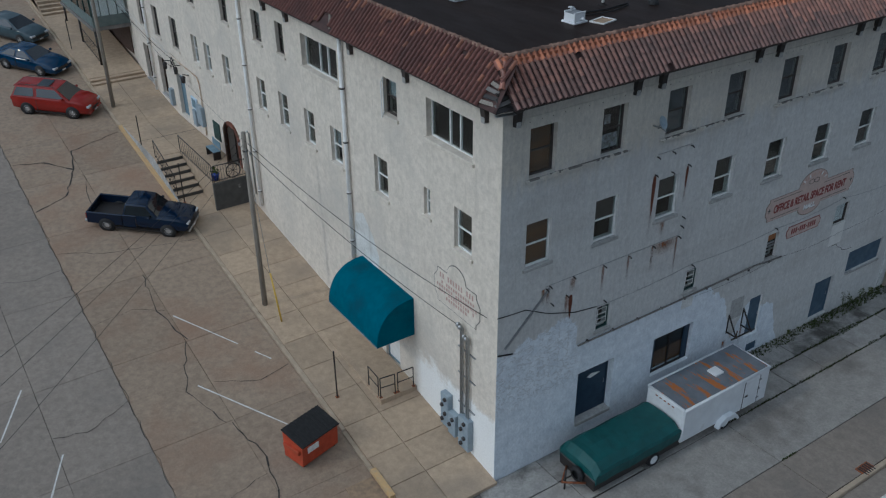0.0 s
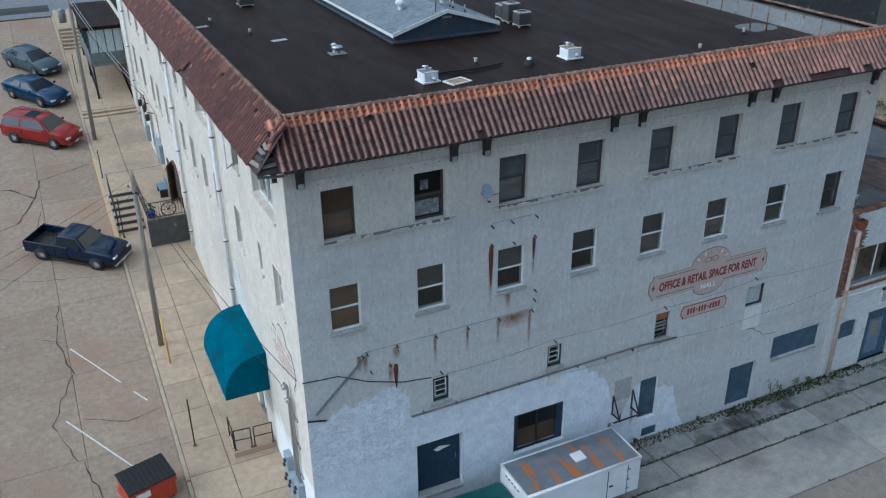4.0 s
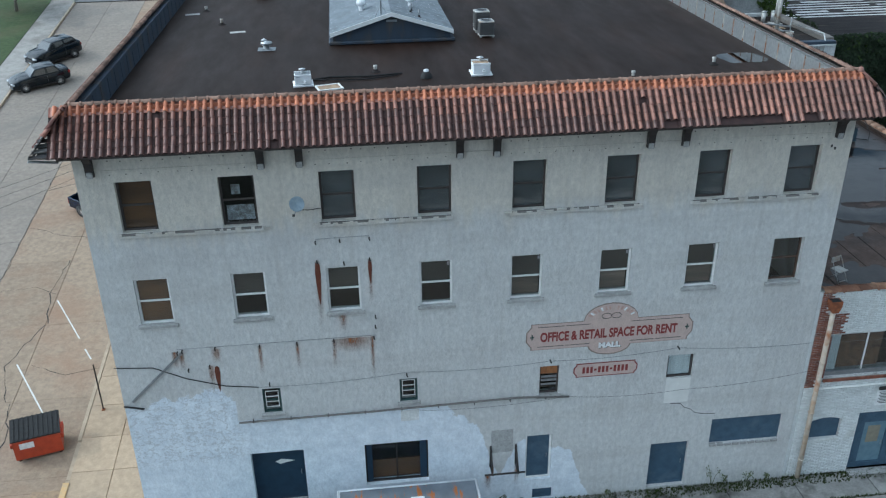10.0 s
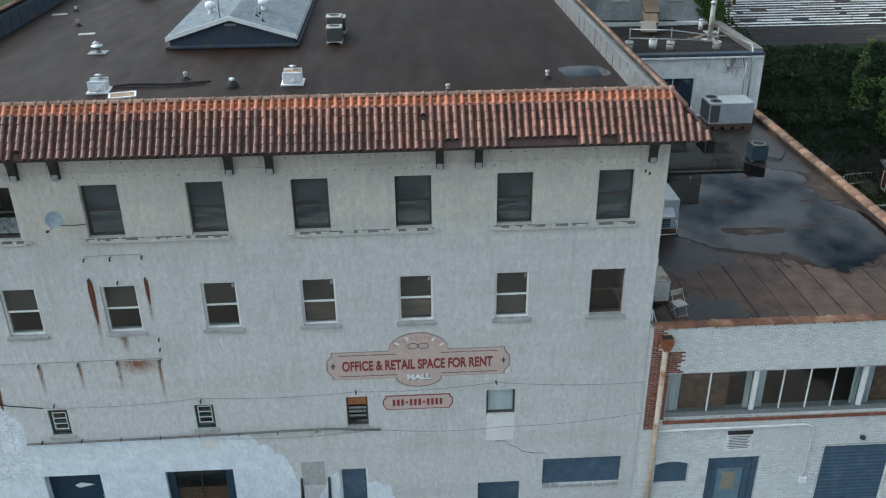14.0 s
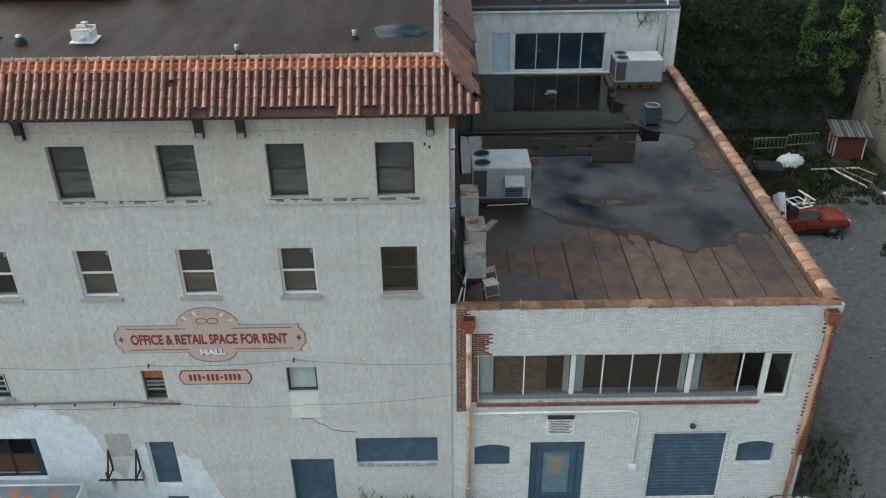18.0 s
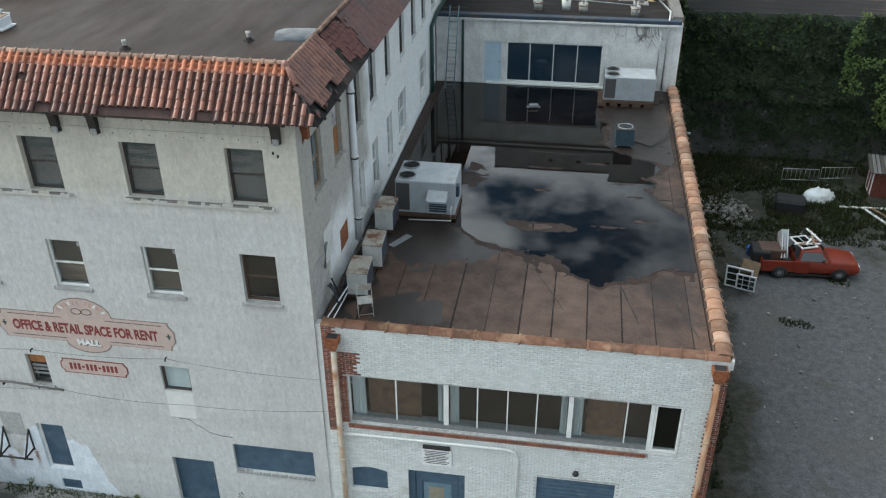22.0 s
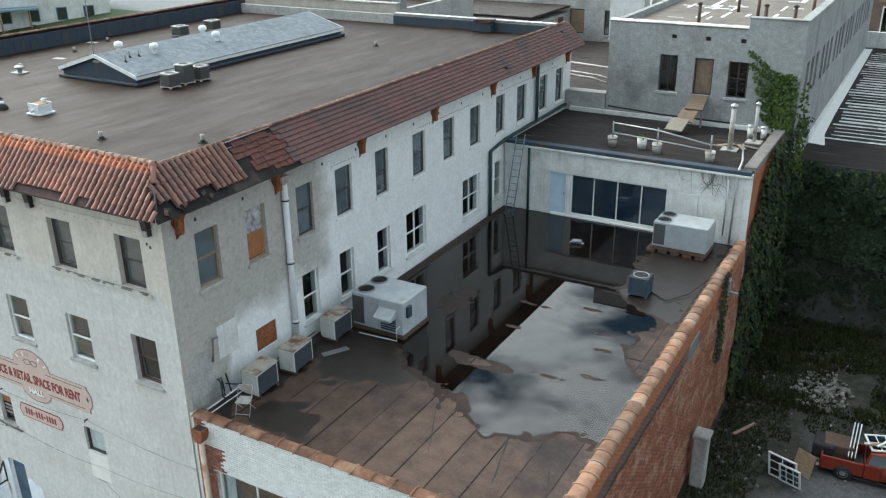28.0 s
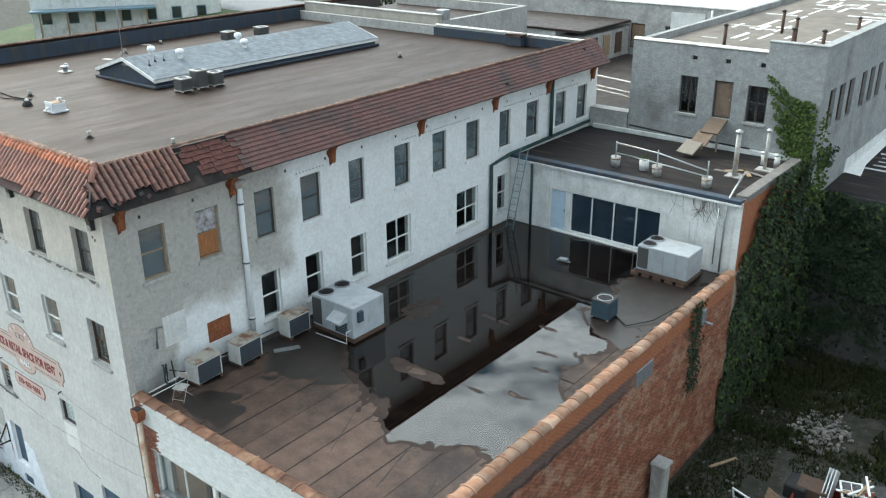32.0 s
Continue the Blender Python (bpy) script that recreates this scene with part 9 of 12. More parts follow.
# back parapet of the main roof
part("parapet", Geo().box(12.1, X1 - 0.37, Y1 - 0.3, Y1, 13.46, 13.5), galvanised, bld)
part("parapet", Geo().box(12.1, X1 - 0.37, Y1 - 0.36, Y1 - 0.305, ROOF, 13.4), flashing, bld)
cap_run("coping_tile", ((12.2, Y1 - 0.15, 13.49), (X1 - 0.4, Y1 - 0.15, 13.49)), bld, coping_white, 0.17, 0.42, "whitewashed coping tiles", 0.86, True, 0.5)
part("chimney", Geo().box(17.4, 18.5, Y1 - 0.75, Y1 - 0.37, ROOF, 13.4, 0.02), flashing, bld, "squat clad chimney with loose slates")
for _k in range(5):
    part("chimney_slate", Geo().box(-0.55, 0.5, -0.25, 0.22, 0, 0.03), wood_dark, bld, at=pose(17.95 + 0.04 * _k, Y1 - 0.55, 13.42 + 0.035 * _k, 0, 0, 5 * _k - 8))
for _k in range(16):
    part("coping", shared(("bcop",), lambda: Geo().box(0, 0.62, -0.02, 0.34, 0, 0.06, 0.015), galvanised), None, bld, at=pose(12.15 + 0.64 * _k, Y1 - 0.32, 13.5))

# ---- poles and wires ----
def pole(x, y, z, h, label):
    t = thing("utility_pole", x, y, z, 0, label, "utility pole", "utility poles")
    part("shaft", Geo().tube([(0, 0, -0.3), (0.04, 0.1, h * 0.5), (0.10, 0.25, h)], 0.120, 12, 0.09), wood_pole, t)
    for k in range(3):
        part("insulator", Geo().lathe([(0.03, 0.0), (0.05, 0.05), (0.03, 0.12), (0.0, 0.13)], 8, (-0.12 + 0.2 * k, 0.22, h - 0.5 - 0.25 * k)), steel_grey, t)
    part("band", Geo().tube([(0.09, 0.23, h - 0.8), (0.092, 0.235, h - 0.74)], 0.115, 10), steel_dark, t)
    return t


pole(-2.62, 12.55, street_z(12.55), 7.8, "grey weathered wooden utility pole on the pavement")
pole(-2.75, 33.45, street_z(33.45), 9.6, "tall grey wooden utility pole on the hill")
PTOP = (-2.55, 12.8, 8.0)
for _k, (_x, _y, _z) in enumerate(((-18.0, -2.0, 8.6), (-18.6, -3.4, 8.3), (-19.0, -6.0, 7.9))):
    wire("overhead_wire", [(PTOP[0], PTOP[1], PTOP[2] - 0.3 * _k), (_x, _y, _z)], 0.006, 0.5, None, "thin black overhead wire across the street")
wire("overhead_wire", [(PTOP[0], PTOP[1], 7.6), (0.05, 1.85, 4.35)], 0.011, 0.35, None, "twisted service wire from the pole to the wall")
wire("overhead_wire", [(PTOP[0], PTOP[1], 7.9), (0.2, 0.45, 5.35)], 0.011, 0.4, None, "twisted service wire from the pole to the corner")
for _k in range(1):
    wire("overhead_wire", [(PTOP[0], PTOP[1], 7.9 - 0.2 * _k), (-2.65, 33.6, 11.2 - 0.3 * _k)], 0.006, 0.5, None, "overhead wire between the two poles")
for _k in range(3):
    wire("overhead_wire", [(-2.65, 33.6, 11.8 - 0.35 * _k), (0.2, 31.5 - 0.6 * _k, 6.6 - 0.2 * _k)], 0.012, 0.4, None, "pale service wire from the pole to the wall", white_plastic if _k < 2 else None)
solid("guy_guard", Geo().tube([(-2.48, 11.2, street_z(11.2)), (-2.52, 11.75, street_z(11.2) + 2.1)], 0.040, 8), guard_yellow, "yellow plastic guard on the pole's guy wire", "guy guard")
wire("guy_wire", [(-2.52, 11.75, street_z(11.2) + 2.0), (-2.55, 12.7, 7.6)], 0.01, 0.0, None, "steel guy wire of the pole", steel_grey)
for _x, _y in ((-2.54, 6.18), (-3.0, 27.4), (-2.78, 21.7), (-2.75, 42.3)):
    t = thing("sign_post", _x, _y, street_z(_y), 0, "bare dark steel post at the pavement's edge", "post", "street posts")
    part("post", Geo().box(-0.025, 0.025, -0.02, 0.02, -0.1, 2.15, 0.004), steel_dark, t)
    part("base", Geo().box(-0.06, 0.06, -0.06, 0.06, 0, 0.04), rust, t)


# ---- steps and raised walk ----
RW = 2.80
rw = thing("raised_walk", 0, 0, 0, 0, "raised concrete walk with steps in front of the upper doors", "raised walk", kind="structure")
part("deck", Geo().box(-1.62, 0.28, 20.45, 30.9, 0.6, RW, 0.02), pavement_mat, rw)
part("deck", Geo().box(KERB_X + 0.18, -1.63, 25.3, 30.9, 0.6, RW - 0.004, 0.02), pavement_mat, rw)
part("block_wall", Geo().box(-1.66, 0.2, 20.3, 20.44, 0.6, RW + 0.02, 0.02), stucco_dark, rw, "dark grey stone end wall")
for _k in range(6):
    part("step", Geo().box(KERB_X + 0.2, -1.64, 22.2 + 0.52 * _k, 25.3, 0.8, street_z(22.2) + 0.19 * (_k + 1), 0.02), pavement_mat, rw)
    part("step_edge", Geo().box(KERB_X + 0.21, -1.65, 22.185 + 0.52 * _k, 22.2 + 0.52 * _k, street_z(22.2) + 0.19 * _k + 0.01, street_z(22.2) + 0.19 * (_k + 1) - 0.03), stucco_dark, rw)
part("deck_joint", Geo().box(KERB_X + 0.2, 0.25, 27.9, 27.93, RW, RW + 0.003), crack_mat, rw)


def baluster_rail(a, b, h, label, step=0.14):
    t = thing("railing", a[0], a[1], a[2], 0, label, "railing", "iron railings")
    d = Vector(b) - Vector(a)
    part("top_bar", Geo().tube([(0, 0, h), (d.x, d.y, d.z + h)], 0.025, 6), steel_dark, t)
    part("bottom_bar", Geo().tube([(0, 0, 0.12), (d.x, d.y, d.z + 0.12)], 0.018, 6), steel_dark, t)
    n = max(2, int(d.length / step))
    for k in range(n + 1):
        p = d * (k / n)
        part("baluster", Geo().tube([(p.x, p.y, p.z), (p.x, p.y, p.z + h)], 0.022 if k in (0, n) else 0.009, 5), steel_dark, t)
    return t


baluster_rail((KERB_X + 0.3, 22.3, street_z(22.3) + 0.2), (KERB_X + 0.3, 25.3, RW), 0.95, "dark iron stair railing beside the steps", 0.28)
baluster_rail((-1.6, 20.5, RW), (-1.6, 25.2, RW), 0.95, "dark iron railing along the raised walk", 0.3)
baluster_rail((-1.55, 20.42, RW), (0.2, 20.42, RW), 0.9, "dark iron railing over the stone end wall", 0.13)
wh = thing("wagon_wheel", -0.55, 20.36, RW + 0.48, 0, "black iron wheel hung on the railing", "wheel ornament")
part("rim", Geo().tube([(0.36 * math.cos(2 * math.pi * k / 20), 0, 0.36 * math.sin(2 * math.pi * k / 20)) for k in range(21)], 0.03, 6), steel_dark, wh)
for _k in range(8):
    part("spoke", Geo().tube([(0, 0, 0), (0.35 * math.cos(math.pi * _k / 4), 0, 0.35 * math.sin(math.pi * _k / 4))], 0.014, 5), steel_dark, wh)
pt = thing("plant_pot", -1.35, 20.75, RW, 0, "blue glazed pot with a leafy plant", "plant pot")
part("pot", Geo().lathe([(0.0, 0.0), (0.15, 0.0), (0.2, 0.3), (0.22, 0.34), (0.18, 0.34), (0.0, 0.28)], 14), surface("blue_glaze", (0.02, 0.06, 0.35), None, 6.0, 0.25, bump=0), pt)


def leaves(g, rnd, c, r, n, size, flat=1.0):
    for _ in range(n):
        p = Vector((rnd.gauss(0, 1), rnd.gauss(0, 1), rnd.gauss(0, 1)))
        p = p.normalized() * (rnd.random() ** 0.45) * r
        p = Vector((c[0] + p.x, c[1] + p.y, c[2] + p.z * flat))
        leaf(g, rnd, p, size * rnd.uniform(0.6, 1.3))


def leaf(g, rnd, p, s, nrm=None):
    if nrm is None:
        nrm = Vector((rnd.uniform(-1, 1), rnd.uniform(-1, 1), rnd.uniform(-0.2, 1))).normalized()
    else:
        nrm = (Vector(nrm) + 0.7 * Vector((rnd.uniform(-1, 1), rnd.uniform(-1, 1), rnd.uniform(-0.6, 1)))).normalized()
    a = nrm.orthogonal().normalized()
    b = nrm.cross(a)
    t = rnd.uniform(0, 6.28)
    u, w = math.cos(t) * a + math.sin(t) * b, -math.sin(t) * a + math.cos(t) * b
    g.add([p - u * s * 0.5, p + w * s * 0.34 + nrm * s * 0.08, p + u * s * 0.55, p - w * s * 0.34 + nrm * s * 0.08], ((0, 1, 2, 3),))


rl = random.Random(77)
_g = Geo()
leaves(_g, rl, (0, 0, 0.5), 0.22, 60, 0.12)
part("plant", _g, leaf_light, pt, fix=False)
part("stair_fill", Geo().prism([(20.3, 0.9), (22.9, 1.2), (22.9, street_z(22.25) - 0.01), (20.3, street_z(20.3) - 0.004)], KERB_X + 0.17, -1.64, "x"), pavement_mat, rw)
part("side_wall", Geo().prism([(21.6, 0.6), (30.95, 1.2), (30.95, RW - 0.01), (25.3, RW - 0.01), (22.2, street_z(22.2) + 0.16), (21.6, street_z(21.6))], KERB_X + 0.165, KERB_X + 0.205, "x"), stucco_grey, rw)
bench = thing("bench", -0.35, 23.6, RW, 90, "dark metal bench against the wall", "bench")
part("seat", Geo().box(-0.55, 0.55, -0.2, 0.2, 0.42, 0.46, 0.01), blue_grey, bench)
part("backrest", Geo().box(-0.55, 0.55, -0.24, -0.2, 0.5, 0.9, 0.01), blue_grey, bench)
for _x in (-0.5, 0.5):
    part("leg", Geo().box(_x - 0.03, _x + 0.03, -0.2, 0.2, 0, 0.42), steel_dark, bench)
# boxes and shop clutter on the upper side wall
for _n, (_y, _z0, _z1, _w) in enumerate(((27.4, 3.2, 4.1, 0.5), (26.5, 3.5, 4.6, 0.8), (31.4, 3.2, 4.2, 0.4))):
    solid("wall_cabinet", Geo().box(X0 - 0.22, X0 - 0.002, _y - _w / 2, _y + _w / 2, _z0, _z1, 0.02), meter_grey, "grey utility cabinet on the side wall", "utility cabinet", "wall cabinets")
solid("shop_board", Geo().box(X0 - 0.06, X0 - 0.002, 24.0, 24.9, 3.3, 4.3, 0.02), green_trim, "dark green board beside the brick arch", "board")
# shop front up the side street: an open door, a poster case, looping conduit and a knot of cables
od = thing("open_door", X0 - 0.03, 22.98, 2.80, 0, "dark brown wooden door standing open at the brick arch", "door")
part("leaf", Geo().box(-0.85, 0.0, -0.03, 0.03, 0.0, 2.0, 0.01), wood_dark, od, "", pose(0, 0, 0, 0, 0, 62))
part("panel", Geo().box(-0.74, -0.12, -0.045, 0.045, 1.1, 1.88, 0.01), sash_brown, od, "", pose(0, 0, 0, 0, 0, 62))
part("handle", Geo().tube([(-0.78, -0.06, 1.0), (-0.78, -0.06, 1.14)], 0.014, 6), steel_grey, od, "", pose(0, 0, 0, 0, 0, 62))
pc = thing("poster_case", X0, 27.55, 3.5, 0, "pale blue poster case on the shop wall", "poster case")
part("case", Geo().box(-0.08, -0.002, -0.45, 0.45, 0.0, 1.25, 0.01), pale_blue, pc)
part("poster", Geo().box(-0.086, -0.079, -0.38, 0.38, 0.08, 0.62), white_wall, pc)
part("poster", Geo().box(-0.087, -0.08, -0.3, 0.3, 0.68, 1.15), blue_grey, pc)
part("wall_conduit", Geo().tube([(X0 - 0.06, 26.2, 3.0), (X0 - 0.06, 26.2, 5.9), (X0 - 0.06, 26.45, 6.2), (X0 - 0.06, 29.6, 6.3), (X0 - 0.06, 30.6, 6.45)], 0.035, 8), pipe_rusty, bld)
part("wall_conduit", Geo().tube([(X0 - 0.05, 19.75, 2.0), (X0 - 0.05, 19.75, 5.2), (X0 - 0.12, 19.75, 5.35), (X0 - 0.22, 19.75, 5.25)], 0.04, 8), galvanised, bld)
part("cable_knot", Geo().tube([(X0 - 0.12, 30.2 + 0.5 * math.sin(2.3 * k), 6.0 + 0.35 * math.cos(1.7 * k)) for k in range(26)], 0.014, 5), rubber, bld)
for _k, (_y, _z) in enumerate(((29.2, 5.9), (31.1, 5.7))):
    lt = thing("wall_lantern", X0, _y, _z, 0, "dark hanging lantern among cables on the side wall", "lantern", "side wall lanterns")
    part("arm", Geo().tube([(0, 0, 0.2), (-0.3, 0, 0.28)], 0.025, 6), steel_dark, lt)
    part("lantern_body", Geo().lathe([(0.0, 0.1), (0.12, 0.0), (0.10, -0.32), (0.0, -0.38)], 8, (-0.3, 0, 0.12)), steel_dark, lt)
lampw = thing("wall_lantern", X0, 27.9, 5.7, 0, "dark wall lantern with cables above the shop door", "lantern")
part("arm", Geo().tube([(0, 0, 0.2), (-0.35, 0, 0.3)], 0.03, 6), steel_dark, lampw)
part("lantern_body", Geo().lathe([(0.0, 0.1), (0.14, 0.0), (0.11, -0.3), (0.0, -0.35)], 8, (-0.35, 0, 0.15)), steel_dark, lampw)

# ---- dumpster ----
du = thing("dumpster", -4.5, 4.42, road_z(4.4), 15.5, "orange-red steel dumpster with a black ribbed lid", "dumpster")
orange_steel = surface("orange_steel", (0.46, 0.060, 0.018), (0.36, 0.045, 0.016), 4.0, 0.55, stain=(0.20, 0.05, 0.02), sscale=1.6, slo=0.58, shi=0.8, bump=0.06)
part("body", Geo().prism([(-0.46, 0.1), (0.5, 0.1), (0.5, 1.22), (-0.52, 1.0)], -0.82, 0.82, "x"), orange_steel, du)
_lid = part("lid", Geo().prism([(-0.58, 1.0), (0.53, 1.24), (0.53, 1.28), (-0.58, 1.04)], -0.86, 0.86, "x"), rubber, du)
for _k in range(10):
    part("lid_rib", shared(("lidrib",), lambda: Geo().prism([(-0.57, 1.04), (0.52, 1.28), (0.52, 1.31), (-0.57, 1.07)], -0.03, 0.03, "x"), rubber), None, _lid, at=pose(-0.75 + 0.167 * _k, 0, 0))
for _s in (-1, 1):
    part("lift_pocket", Geo().box(_s * 0.86 - 0.06, _s * 0.86 + 0.06, -0.4, 0.4, 0.62, 0.8, 0.01), orange_steel, du)
    for _y in (-0.35, 0.38):
        part("caster", Geo().lathe([(0.0, 0.0), (0.06, 0.0), (0.06, 0.1), (0.0, 0.1)], 8, (_s * 0.7, _y, 0.0)), rubber, du)
part("label_plate", Geo().box(-0.6, -0.1, -0.535, -0.52, 0.6, 0.85), sign_white, du, "worn white label")
part("rim_bar", Geo().tube([(-0.84, -0.53, 0.98), (0.84, -0.53, 0.98)], 0.035, 6), orange_steel, du)

# ---- cargo trailer and the covered camper ----
tr = thing("cargo_trailer", 9.05, -1.72, FZ, 0, "white box trailer with a rusty grey roof", "trailer")
trailer_white = surface("trailer_white", (0.72, 0.74, 0.76), (0.62, 0.64, 0.66), 2.0, 0.5, bump=0.05, stain=(0.45, 0.43, 0.40), sscale=1.2, slo=0.62, shi=0.82)


def rusty_roof(nt, col):
    p = coords(nt, (2.8, 0.55, 1), "World")
    return mixc(nt, ramp(nt, noise_n(nt, p, 1.1, 7.0, 0.7), 0.545, 0.585), col, (0.40, 0.145, 0.045))


trailer_top = surface("trailer_top", (0.18, 0.20, 0.225), (0.14, 0.155, 0.175), 2.0, 0.8, bump=0.05, spec=0.25, extra=rusty_roof)
part("box", Geo().box(-2.35, 2.35, -0.92, 0.92, 0.42, 1.93, 0.07), trailer_white, tr)
part("roof_sheet", Geo().box(-2.25, 2.25, -0.84, 0.84, 1.925, 1.955, 0.01), trailer_top, tr, "grey roof streaked with rust")
part("roof_hatch", Geo().box(0.05, 0.5, -0.22, 0.22, 1.955, 2.05, 0.02), white_plastic, tr)
for _y in (-0.9, 0.9):
    part("top_rail", Geo().tube([(-2.3, _y, 1.9), (2.3, _y, 1.9)], 0.05, 8), trailer_white, tr)
for _x in (-2.3, 2.3):
    part("top_rail", Geo().tube([(_x, -0.9, 1.9), (_x, 0.9, 1.9)], 0.05, 8), trailer_white, tr)
_dr = part("side_door", Geo().box(0.95, 1.75, -0.935, -0.92, 0.5, 1.75, 0.005), trailer_white, tr)
part("door_gap", Geo().box(0.92, 0.945, -0.934, -0.921, 0.48, 1.78).box(1.755, 1.78, -0.934, -0.921, 0.48, 1.78), steel_dark, _dr)
for _z in (0.7, 1.1, 1.55):
    part("hinge", Geo().box(1.7, 1.86, -0.95, -0.93, _z, _z + 0.05), steel_grey, _dr)
part("latch", Geo().box(1.0, 1.16, -0.955, -0.93, 1.05, 1.12), steel_dark, _dr)
for _y in (-0.93, 0.93):
    part("fender", Geo().prism([(-0.55, 0.38), (-0.42, 0.62), (-0.15, 0.75), (0.25, 0.75), (0.5, 0.6), (0.62, 0.38), (0.52, 0.38), (0.4, 0.52), (-0.3, 0.55), (-0.45, 0.38)], min(_y, _y * 1.22), max(_y, _y * 1.22), "y"), trailer_white, tr)
for _k in range(5):
    part("marker_lamp", Geo().box(-2.375, -2.35, -0.4 + 0.2 * _k - 0.03, -0.37 + 0.2 * _k + 0.03, 1.78, 1.82), rust, tr)


def wheel(parent, x, y, r, w, rim=None, z=None):
    """A tyre with a rim, axle along y."""
    def ring(prof):
        g = Geo().lathe(prof, 18)
        return Geo().add([(x + p[0], y + p[2], (z if z is not None else r) + p[1]) for p in g.v], g.f, True)
    t = part("wheel", ring([(r * 0.62, -w / 2), (r * 0.94, -w / 2), (r, -w * 0.3), (r, w * 0.3), (r * 0.94, w / 2), (r * 0.62, w / 2)]), rubber, parent)
    part("rim", ring([(0.0, -w * 0.46), (r * 0.2, -w * 0.5), (r * 0.5, -w * 0.36), (r * 0.63, -w * 0.5), (r * 0.63, w * 0.5), (r * 0.5, w * 0.36), (r * 0.2, w * 0.5), (0.0, w * 0.46)]), rim or rim_silver, t)
    return t


for _y in (-0.86, 0.86):
    wheel(tr, 0.05, _y, 0.31, 0.2, white_plastic)
part("drawbar", Geo().tube([(-2.35, -0.5, 0.42), (-3.2, 0, 0.42), (-2.35, 0.5, 0.42)], 0.04, 6), steel_dark, tr)
cp = thing("covered_camper", 4.72, -1.66, FZ, 0, "low tent trailer under a green-blue tarpaulin", "trailer")
n = 16
tv = []
for i in range(n + 1):
    x = -2.12 + 4.24 * i / n
    for j, (yy, zz) in enumerate(((-0.93, 0.62), (-0.95, 1.0), (-0.90, 1.12), (-0.64, 1.34), (0.0, 1.39), (0.64, 1.34), (0.90, 1.12), (0.95, 1.0), (0.93, 0.62))):
        end = -0.30 if i in (0, n) else 0.0
        tv.append((x + (0.05 if i == 0 else 0), yy + 0.02 * wob(x, j, 1.7), zz + 0.03 * wob(x, j, 2.2, 5) + (end if 1 < j < 7 else 0) + 0.02 * math.sin(x * 4)))
tf = [(i * 9 + j, (i + 1) * 9 + j, (i + 1) * 9 + j + 1, i * 9 + j + 1) for i in range(n) for j in range(8)] + [tuple(range(8, -1, -1)), tuple(range(n * 9, n * 9 + 9))]
part("tarpaulin", Geo().add(tv, tf), tarp_green, cp)
part("body", Geo().box(-2.1, 2.1, -0.9, 0.9, 0.42, 0.76, 0.03), steel_dark, cp, "dark lower body")
part("skirt", Geo().box(-2.08, 2.08, -0.88, 0.88, 0.3, 0.42), steel_dark, cp)
for _y in (-0.84, 0.84):
    wheel(cp, 0.75, _y, 0.29, 0.18, white_plastic)
part("drawbar", Geo().tube([(-2.1, -0.5, 0.4), (-2.75, 0, 0.4), (-2.1, 0.5, 0.4)], 0.045, 6), rust, cp)
part("jack", Geo().tube([(-2.6, 0, 0.0), (-2.6, 0, 0.85)], 0.035, 6), steel_dark, cp)
sp = part("spare_wheel", Geo().add([(-2.2 + p[2], -0.15 + p[0], 0.62 + p[1]) for p in Geo().lathe([(0.16, -0.09), (0.27, -0.08), (0.29, 0.0), (0.27, 0.08), (0.16, 0.09)], 16).v], Geo().lathe([(0.16, -0.09), (0.27, -0.08), (0.29, 0.0), (0.27, 0.08), (0.16, 0.09)], 16).f, True), rubber, cp)


# ---- vehicles ----
def paint_mat(name, c, rough=0.09):
    m = surface(name, c, tuple(0.85 * v for v in c), 1.5, rough, metal=0.0, bump=0.0, rvar=0.02, spec=0.4)
    return m


car_glass = surface("car_glass", (0.014, 0.019, 0.024), None, 3.0, 0.04, bump=0, rvar=0.01, spec=1.0)
lamp_glass = surface("lamp_glass", (0.55, 0.57, 0.60), None, 3.0, 0.15, bump=0)
tail_glass = surface("tail_glass", (0.30, 0.012, 0.010), None, 3.0, 0.2, bump=0)


def loft(g, st, close=True):
    """Skins rows of equal rings of places; caps both ends."""
    n = len(st[0])
    vs = [p for r in st for p in r]
    fs = [(i * n + k, i * n + (k + 1) % n, (i + 1) * n + (k + 1) % n, (i + 1) * n + k) for i in range(len(st) - 1) for k in range(n)]
    g.add(vs, fs, True)
    g.add(st[0], (tuple(range(n)),))
    g.add(st[-1], (tuple(range(n))[::-1],))
    return g


def ring(x, zb, zt, hw):
    h = zt - zb
    half = [(0.80, zb), (0.95, zb + 0.07 * h), (0.985, zb + 0.20 * h), (1.0, zb + 0.45 * h), (0.995, zb + 0.62 * h), (0.965, zb + 0.70 * h), (0.955, zt - 0.12 * h), (0.915, zt - 0.03 * h), (0.80, zt + 0.01), (0.40, zt + 0.035)]
    return [(x, hw * a, z) for a, z in half] + [(x, -hw * a, z) for a, z in half[::-1]]


